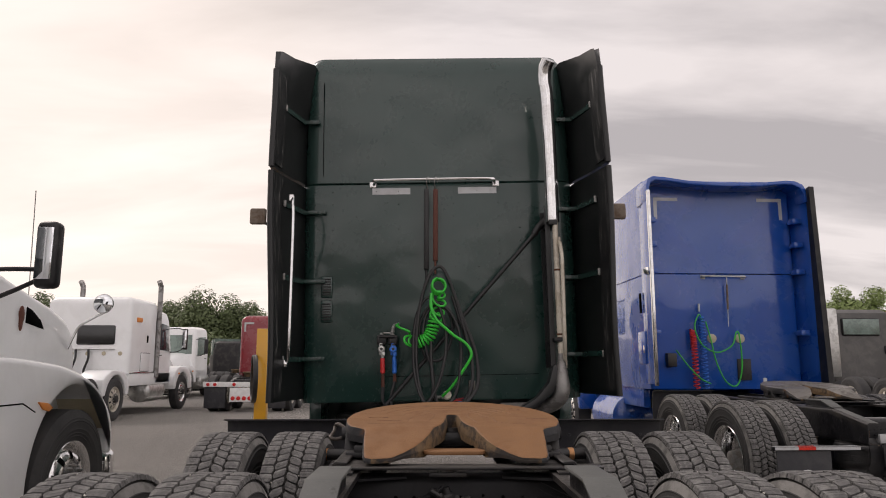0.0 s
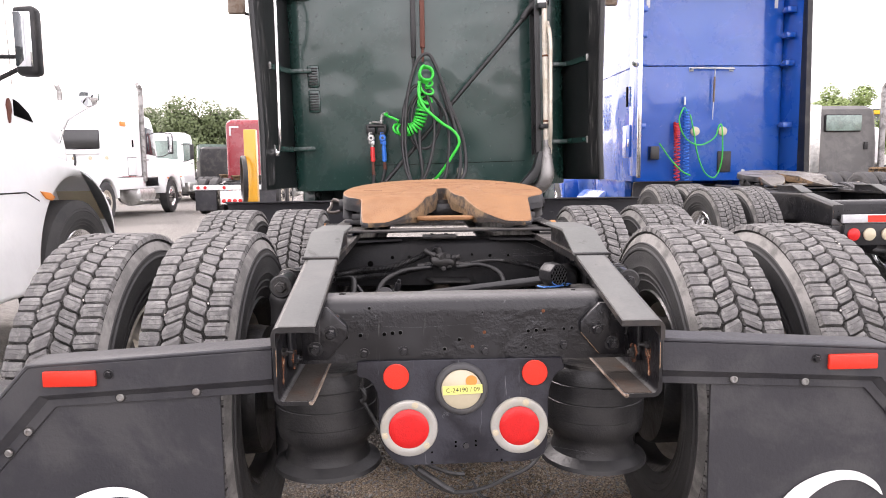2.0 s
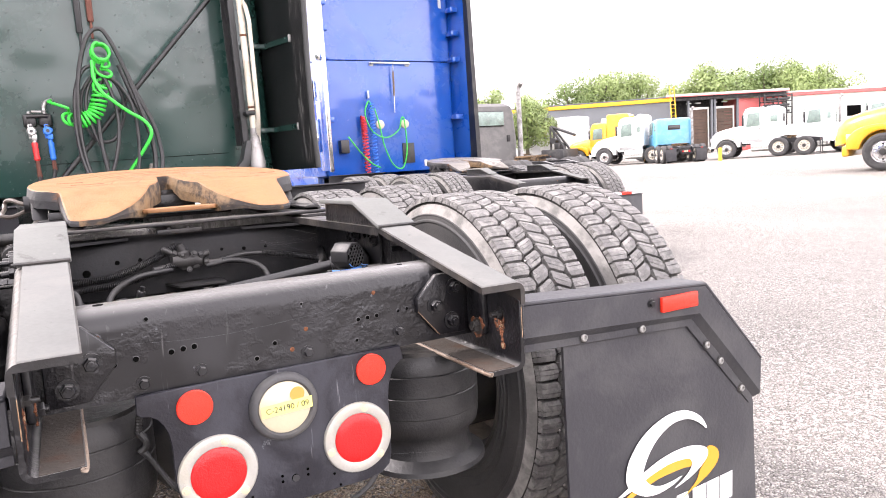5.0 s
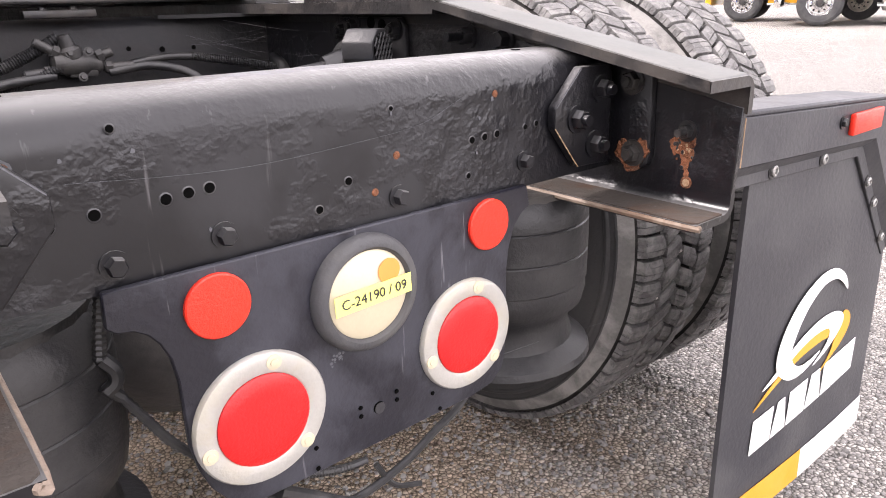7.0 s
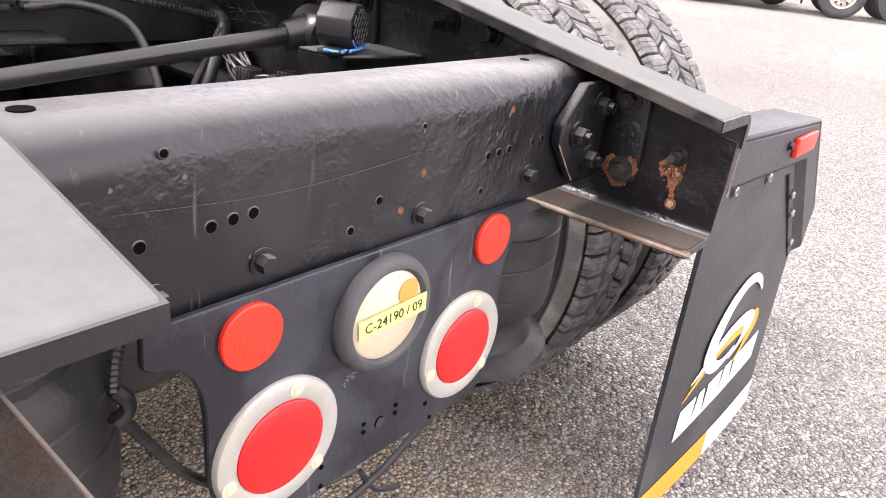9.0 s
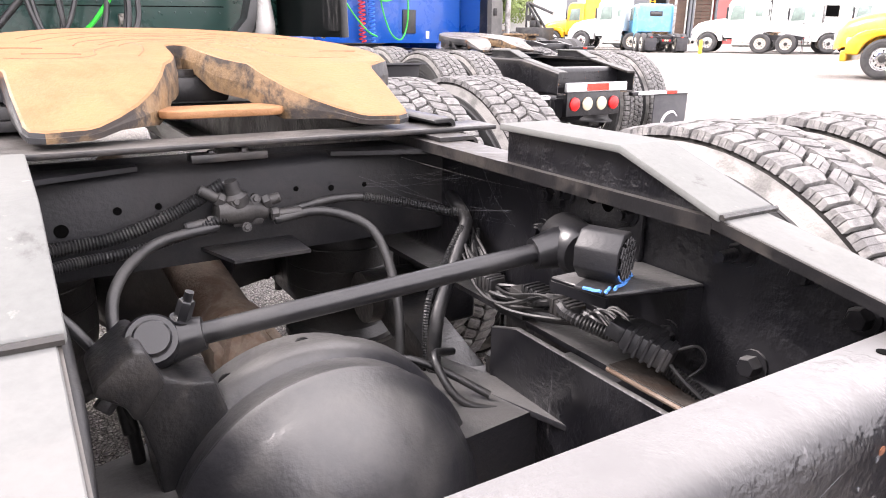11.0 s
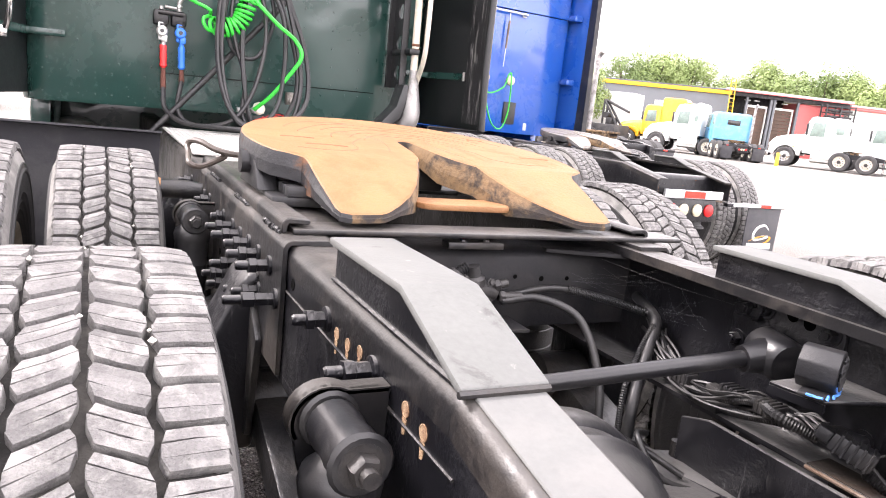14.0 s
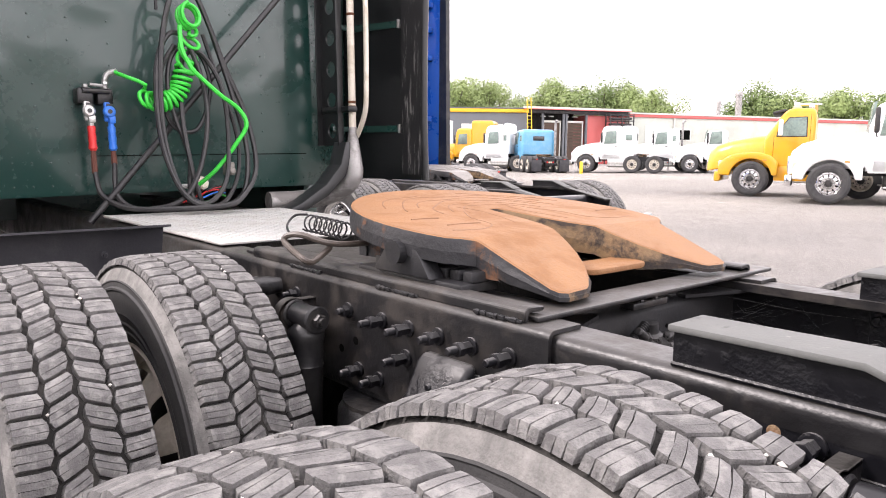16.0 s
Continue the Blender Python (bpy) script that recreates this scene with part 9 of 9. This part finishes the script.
yellow = thing("tractor_truck", "yellow day cab truck with chrome wheels and black visor", "truck", yard(22.7, 6.04, 20), "trucks parked across the yard")
plain_chassis(yellow, 6.0, rim=RIM)
cab = Build().use(M_YELLOW)
cab.slab([(3.35, 0.85), (4.72, 0.85), (4.72, 1.72), (4.22, 2.50), (4.12, 2.58), (3.95, 2.62), (3.45, 2.60), (3.36, 2.50)], "x", -1.03, 1.03, 0.09, 4)
cab = part("cab", cab, None, yellow)
nose(yellow, M_YELLOW, 4.55, 0.0, 1.30, 0.92, False, None, False, 0.50)
part("windscreen", Build().use(M_FARGLASS).slab([(4.70, 1.78), (4.26, 2.46), (4.20, 2.42), (4.60, 1.78)], "x", -0.90, 0.90, 0.006), None, cab)
for s in (-1, 1):
    part("side_window", Build().use(M_BLACK).slab([(3.56, 1.76), (4.42, 1.76), (4.40, 1.92), (4.10, 2.36), (3.58, 2.38)], "x", s * 1.01, s * 1.036, 0.02, 1)
         .use(M_FARGLASS).slab([(3.60, 1.80), (4.38, 1.80), (4.36, 1.91), (4.08, 2.32), (3.62, 2.34)], "x", s * 1.02, s * 1.044, 0.006, 1), None, cab)
    for y, z in ((3.50, 2.42), (4.46, 1.80)):
        part("door_seam", Build().use(M_HOLE).box(*sorted((s * 1.029, s * 1.034)), y, y + 0.008, 0.95, z), None, cab)
    mirror_arm = Build().use(M_WHITE).box(*sorted((s * 1.18, s * 1.36)), 4.22, 4.34, 1.80, 2.28, 0.05, 3).use(M_BLACK).rod((s * 1.0, 4.40, 1.84), (s * 1.2, 4.30, 1.88), 0.014, 8).rod((s * 1.0, 4.30, 2.2), (s * 1.2, 4.28, 2.2), 0.014, 8)
    part("side_mirror", mirror_arm, None, yellow, "white-backed side mirror")
    part("side_step", Build().use(M_ALU).box(*sorted((s * 0.98, s * 1.17)), 3.3, 4.4, 0.42, 0.47, 0.01).use(M_YELLOW).box(*sorted((s * 0.96, s * 1.06)), 3.3, 4.4, 0.47, 0.9, 0.02), None, yellow)
visor = Build().use(M_BLACK)
visor.slab([(4.12, 2.55), (4.22, 2.60), (4.54, 2.52), (4.56, 2.44), (4.48, 2.46), (4.24, 2.52)], "x", -0.95, 0.95, 0.012)
part("sun_visor", visor, None, yellow, "black sun visor")
for x in (-0.62, -0.31, 0.0, 0.31, 0.62):
    part("roof_lamp", Build().use(M_CREAM).box(x - 0.07, x + 0.07, 3.80, 4.02, 2.60, 2.70, 0.03), None, yellow, "pale roof marker lamp")
part("roof_horn", Build().use(M_CHROME).lathe([(0.0, -0.3), (0.03, -0.28), (0.035, 0.2), (0.10, 0.45), (0.0, 0.40)], (-0.5, 3.55, 2.74), (0, 1, 0), 14).box(-0.54, -0.46, 3.45, 3.60, 2.60, 2.74, 0.01), None, yellow, "chrome roof horn")
part("beacon", Build().use(M_ORANGE).lathe([(0.09, 0), (0.09, 0.16), (0.05, 0.22), (0, 0.23)], (0.75, 3.48, 2.60), (0, 0, 1), 14), None, yellow, "orange beacon")
parked("white conventional truck parked in the yard", M_CHALK, yard(21.2, 2.6, 20), 2.6, 0.9, 2.62)
parked("white day cab truck before the open shed", M_CHALK, yard(37.8, 23.95, 30), 1.95, 0.8, 2.85, rear=(0.45, 2.0, 2.4, M_DARKGLASS))
parked("white truck with a chrome stack", M_CHALK, yard(42.35, 23.2, 30), 2.4, 0.4, 2.8, (1,), rear=(0.55, 1.75, 2.35, M_FARGLASS))
parked("white day cab truck by the red-banded wall", M_CHALK, yard(42.3, 19.9, 30), 2.4, 0.0, 2.6, rear=(0.5, 1.75, 2.2, M_FARGLASS))
parked("light blue sleeper truck seen from behind", M_SKYBLUE, yard(31.6, 28.1, -32), 2.6, 0.8, 2.7, (1,), rear=(0.34, 2.02, 2.24, M_DARKGLASS))
parked("white truck beside the light blue one", M_CHALK, yard(34.5, 30.3, 30), 2.7, 0.4, 3.1)
parked("yellow truck behind the white ones", M_YELLOW, yard(38.5, 35.4, 35), 3.0, 1.6, 3.5)
parked("red day cab truck behind the grey one", M_RED, yard(17.5, 26.5, -10), 2.5, 0.0, 2.7)
parked("white truck far behind the blue one", M_CHALK, yard(29.0, 38.0, 30), 3.0, 1.0, 3.3)
parked("white truck beyond the white sleeper truck", M_WHITE, pose(-10.5, 33.0, 0, 0, 0, 172), 2.6, 0.0, 3.0)
parked("black day cab truck in the far row", M_BLACK, pose(-8.0, 30.0, 0, 0, 0, 25), 3.0, 0.0, 2.45, (1,))

van = thing("box_truck", "white box truck behind the parked tractors", "truck", yard(36.8, 43.2, 30))
part("body", Build().use(M_CHALK).box(-1.2, 1.2, 0.0, 3.4, 0.9, 3.75, 0.05), None, van)
part("cab", Build().use(M_CHALK).box(-1.0, 1.0, 3.45, 5.2, 0.6, 2.5, 0.15, 3), None, van)
for s in (-1, 1):
    for y in (0.9, 4.4):
        wheel(van, s * 1.0, y, 0.52, s, False, RIM)
wrecker = thing("tow_boom", "black tow boom and winch on a low base", "tow boom", yard(31.0, 38.6, 20))
part("base", Build().use(M_BLACK).box(-1.0, 1.0, -0.6, 1.2, 0.0, 1.3, 0.05), None, wrecker)
boom = Build().use(M_BLACK)
for x in (-0.3, 0.3):
    boom.rod((x, -0.4, 1.2), (x * 0.6, 0.9, 2.9), 0.08, 8).rod((x, 0.8, 1.2), (x * 0.6, 0.9, 2.9), 0.07, 8)
boom.rod((0, 0.9, 2.9), (0, -1.0, 2.2), 0.09, 8).box(-0.4, 0.4, 0.0, 0.5, 1.3, 1.75, 0.04)
part("boom", boom, None, wrecker)
part("winch_drum", Build().use(M_DARK).rod((-0.35, 0.6, 1.9), (0.35, 0.6, 1.9), 0.2, 14), None, wrecker)

# a yellow lift mast with a dark hose reel by the cab's shoulder
mast = thing("lift_mast", "yellow steel mast with a dark hose reel", "mast", pose(-3.2, 12.0, 0))
part("column", Build().use(M_YELLOW).box(-0.11, 0.11, -0.09, 0.09, 0.0, 2.02, 0.012), None, mast)
rl = Build().use(M_HOSE)
coil([(-0.15, -0.12, 0.95), (-0.12, -0.12, 0.95), (-0.09, -0.12, 0.95)], 0.42, 5, 0.02, rl, steps=28)
part("hose_reel", rl, None, mast, "dark hose wound on an open reel", at=pose(-0.12, -0.12, 1.10, 0, 0, 18) @ pose(0.12, 0.12, -0.95))
part("base_plate", Build().use(M_DARK).box(-0.25, 0.25, -0.2, 0.2, 0.0, 0.02, 0.004), None, mast)

# ---- buildings ----
M_WALLGREY = material("dark_grey_cladding", (0.13, 0.14, 0.15), 0.7, vary=0.1, scale=0.6, fine=8, bump=0.05)
M_WALLCREAM = material("pale_stucco", (0.58, 0.58, 0.54), 0.8, vary=0.06, scale=0.5, fine=10, bump=0.05)
M_BAND = material("yellow_roof_band", (0.80, 0.46, 0.02), 0.5, vary=0.05, scale=0.8, fine=10, bump=0.02)
M_BANDRED = material("red_roof_band", (0.60, 0.13, 0.12), 0.5, vary=0.06, scale=0.8, fine=10, bump=0.02)
M_WOOD = material("weathered_shed_boards", (0.085, 0.055, 0.040), 0.8, vary=0.3, scale=2.0, fine=20, bump=0.2)

M_GREENWALL = material("pale_green_panel_wall", (0.50, 0.53, 0.47), 0.8, vary=0.08, scale=0.4, fine=6, bump=0.05, dirt=(0.36, 0.37, 0.33), amount=0.4, dirt_scale=0.3)

shop = thing("workshop", "long dark grey workshop with a yellow roof band", "building", pose(50.4, 47.0, 0.4, 0, 0, 50))
part("wall", Build().use(M_WALLGREY).box(0, 14, 0, 38, -0.5, 5.0, 0.03), None, shop)
part("roof_band", Build().use(M_BAND).box(-0.18, 14.2, -0.1, 38.1, 5.0, 5.35, 0.04), None, shop)
part("roof_edge", Build().use(M_WALLGREY).box(-0.22, 14.3, -0.1, 38.2, 5.352, 5.46, 0.02), None, shop)
for i in range(6):
    d = Build().use(M_WALLCREAM).box(-0.08, 0.02, 2.4 + i * 6.0, 6.4 + i * 6.0, 0.0, 3.9, 0.02)
    dr = part("bay_door", d, None, shop)
    part("pane", Build().use(M_GLASS).box(-0.11, -0.07, 2.8 + i * 6.0, 6.0 + i * 6.0, 2.4, 3.2, 0.01), None, dr)

# the shed: dark boarded bays behind posts, a red end bay with a steel rack before it
shed = thing("open_shed", "low steel shed with boarded bays and a dark rack", "building", pose(60.5, 42.7, 0.5, 0, 0, 66))
part("roof", Build().use(M_WALLGREY).box(-0.5, 8, -0.2, 11.6, 5.28, 5.42, 0.02), None, shed)
part("fascia", Build().use(M_WALLCREAM).box(-0.62, -0.5, -0.2, 11.6, 5.30, 5.50, 0.02), None, shed)
part("fascia_strip", Build().use(M_BANDRED).box(-0.64, -0.622, -0.2, 11.6, 5.24, 5.32, 0.004), None, shed)
part("beam", Build().use(M_BLACK).box(-0.2, 0.1, -0.1, 11.4, 4.90, 5.27, 0.02), None, shed)
part("back_wall", Build().use(M_BLACK).box(3.0, 3.2, 4.4, 11.4, 0, 5.27), None, shed)
part("side_wall", Build().use(M_WOOD).box(0.2, 8, 11.2, 11.4, 0, 5.27), None, shed)
for y in (4.55, 6.75, 7.05, 9.3, 11.2):
    part("post", Build().use(M_WALLGREY).box(-0.12, 0.12, y - 0.10, y + 0.10, 0, 5.27, 0.02), None, shed)
for y0, y1 in ((4.75, 6.6), (7.2, 9.15)):
    fr = Build().use(M_WALLCREAM)
    fr.box(0.2, 0.36, y0, y1, 4.05, 4.25, 0.01)
    fr.box(0.2, 0.36, y0, y0 + 0.12, 0, 4.05, 0.01)
    fr.box(0.2, 0.36, y1 - 0.12, y1, 0, 4.05, 0.01)
    bay = part("bay_frame", fr, None, shed, "white frame round a boarded bay")
    for k in range(13):
        part("board", Build().use(M_WOOD).box(0.30, 0.34, y0 + 0.125, y1 - 0.125, 0.05 + k * 0.308, 0.34 + k * 0.308, 0.012, 1), None, bay)
for y in (5.2, 6.2, 7.8, 8.7, 10.2):
    part("ceiling_lamp", Build().use(M_WALLCREAM).box(0.6, 0.8, y, y + 0.5, 4.62, 4.72, 0.01), None, shed)
part("red_bay", Build().use(M_BANDRED).box(0.3, 5, 0.0, 4.4, 0, 4.85, 0.03), None, shed)
rk = Build().use(M_BLACK)
for y in (0.15, 1.45, 2.75):
    for x in (-1.6, -0.7):
        rk.box(x - 0.05, x + 0.05, y - 0.05, y + 0.05, 0.0, 4.95, 0.01)
for z in (3.2, 3.75, 4.3, 4.85):
    for x in (-1.6, -0.7):
        rk.box(x - 0.04, x + 0.04, 0.15, 2.75, z - 0.06, z + 0.04, 0.01)
    for k in range(9):
        rk.box(-1.6, -0.7, 0.3 + k * 0.28, 0.36 + k * 0.28, z - 0.02, z + 0.02)
part("rack", rk, None, shed, "dark steel stacking rack")
for z in (3.28, 3.84, 4.40):
    part("stacked_load", Build().use(M_DARK).box(-1.5, -0.8, 0.3, 2.5, z, z + 0.22, 0.03), None, shed)
ladder = thing("ladder", "yellow ladder leaning on the roof edge", "ladder", pose(50.0, 46.6, 0.5, 0, 0, 66))
for y in (0.0, 0.42):
    part("rail", Build().use(M_BAND).rod((-1.3, y, 0.0), (-0.62, y, 6.2), 0.045, 8), None, ladder)
for k in range(17):
    part("rung", Build().use(M_BAND).rod((-1.26 + 0.038 * k, 0.0, 0.4 + 0.345 * k), (-1.26 + 0.038 * k, 0.42, 0.4 + 0.345 * k), 0.02, 6), None, ladder)

store = thing("warehouse", "low pale warehouse with a red roof band", "building", pose(60.5, 42.7, 0.5, 0, 0, 66))
part("wall", Build().use(M_GREENWALL).box(0, 9, -45, -0.25, -0.5, 4.80, 0.03), None, store)
part("roof_band", Build().use(M_BANDRED).box(-0.15, 9.1, -45.1, -0.25, 4.80, 5.08, 0.04), None, store)
part("roof_edge", Build().use(M_WALLCREAM).box(-0.22, 9.2, -45.2, -0.25, 5.083, 5.24, 0.02), None, store)
part("panel_door", Build().use(M_WALLCREAM).box(-0.06, 0.04, -5.0, -2.2, 0.0, 4.0, 0.03), None, store)
part("downpipe", Build().use(M_WALLCREAM).rod((-0.12, -5.6, 0.0), (-0.12, -5.6, 4.8), 0.08, 8), None, store)
part("window", Build().use(M_WALLCREAM).box(-0.07, 0.02, -7.75, -6.05, 2.45, 3.75, 0.02).use(M_HOLE).box(-0.09, 0.0, -7.6, -6.2, 2.6, 3.6, 0.01), None, store, "dark open window")
for y, r, h in ((-15.2, 0.33, 3.0), (-12.6, 0.22, 1.9)):
    p = Build().use(M_DULLPIPE).lathe([(r * 1.7, 0), (r * 1.6, 0.3), (r, 0.42), (r, h * 0.86), (r * 1.25, h * 0.87), (r * 1.25, h * 0.94), (r, h)], (2, y, 5.0), (0, 0, 1), 16)
    part("roof_vent", p, None, store, "grey steel roof vent")
bollard = thing("bollard", "yellow steel bollard before the white truck", "bollard", pose(32.6, 26.6, rise(32.6)))
part("pipe", Build().use(M_BAND).lathe([(0.10, 0), (0.10, 0.66), (0.07, 0.72), (0, 0.73)], (0, 0, 0), (0, 0, 1), 16), None, bollard)

# ---- trees ----
M_LEAF = material("summer_tree_leaves", (0.135, 0.195, 0.060), 0.6, vary=0.14, scale=0.4, fine=5, bump=0.0, rand=0.2)
M_LEAFY = material("light_tree_leaves", (0.215, 0.285, 0.095), 0.6, vary=0.14, scale=0.4, fine=5, bump=0.0, rand=0.2)
M_LEAFDARK = material("dark_tree_leaves", (0.115, 0.150, 0.062), 0.6, vary=0.14, scale=0.4, fine=5, bump=0.0, rand=0.2)
M_BARK = material("grey_bark", (0.11, 0.09, 0.07), 0.9, vary=0.3, scale=3, fine=20, bump=0.4)


def tree(x, y, h, r, seed, leaf, label):
    rg = random.Random(seed)
    t = thing("tree", label, "tree", pose(x, y, rise(x)), "trees beyond the yard")
    b = Build().use(M_BARK)
    b.lathe([(r * 0.10, 0), (r * 0.07, h * 0.2), (r * 0.05, h * 0.5), (0.03, h * 0.8)], (0, 0, 0), (0, 0, 1), 10)
    blobs = []
    for i in range(36):
        a, e = rg.uniform(0, 6.28), rg.uniform(0.05, 1.0)
        d = r * rg.uniform(0.10, 0.86)
        c = Vector((math.cos(a) * d, math.sin(a) * d, h * (0.30 + 0.58 * e * (1 - 0.35 * (d / r) ** 2))))
        blobs.append((c, r * rg.uniform(0.24, 0.40)))
        if i % 2:
            s0 = Vector((0, 0, h * rg.uniform(0.18, 0.45)))
            b.pipe([s0, (s0 + c) / 2 + Vector((0, 0, -0.2)), c], r * 0.016, 5, 3)
    part("trunk", b, None, t)
    c = Build().use(leaf)
    for ctr, br in blobs:
        for i in range(500):
            v = Vector((rg.gauss(0, 1), rg.gauss(0, 1), rg.gauss(0, 1))).normalized()
            p = ctr + v * br * rg.uniform(0.68, 1.04) * (1.0 if rg.random() < 0.93 else 1.15)
            s = (0.019 * r + 0.03) * rg.uniform(0.6, 1.6)
            n = (v + Vector((rg.uniform(-0.45, 0.45), rg.uniform(-0.45, 0.45), rg.uniform(0.1, 0.9)))).normalized()
            u = n.orthogonal().normalized()
            w = n.cross(u)
            a = rg.uniform(0, 6.28)
            u, w = u * math.cos(a) + w * math.sin(a), w * math.cos(a) - u * math.sin(a)
            c.add([p - u * s, p + w * s * 0.6, p + u * s, p - w * s * 0.55 + n * s * 0.25], [(0, 1, 2, 3)])
    part("crown", c, None, t)


for i, (x, y, h, r) in enumerate(((66.5, 80.0, 10.6, 4.0), (71.5, 81.0, 12.6, 4.6), (77.0, 79.5, 11.6, 4.4), (90, 84.0, 11.0, 4.2), (90, 78.0, 13.0, 5.0), (91, 72.5, 12.8, 4.8), (90, 67.0, 12.4, 4.8), (91, 62.5, 11.2, 4.4), (90, 58.0, 10.4, 4.0),
                                       (99, 47.6, 10.8, 4.6), (100, 42.0, 10.2, 4.4), (101, 37.0, 9.6, 4.2), (102, 32.0, 9.4, 4.4), (103, 24.0, 10.0, 4.8))):
    tree(x, y, h * (1.14 if x < 80 else 1.06), r * 1.2, 20 + i, M_LEAFY if i % 3 else M_LEAF, "broad light green summer tree behind the buildings")
for i, (x, y, h, r) in enumerate(((-14.2, 44, 6.1, 2.8), (-12.4, 46, 5.8, 2.2), (-26.5, 46, 6.3, 2.6), (-19.5, 52, 6.2, 2.5), (27.0, 43, 6.8, 2.2), (32.5, 45, 6.2, 2.2))):
    tree(x, y, h, r, 60 + i, M_LEAFDARK if x < 0 else M_LEAFY, "dark green tree behind the parked trucks")
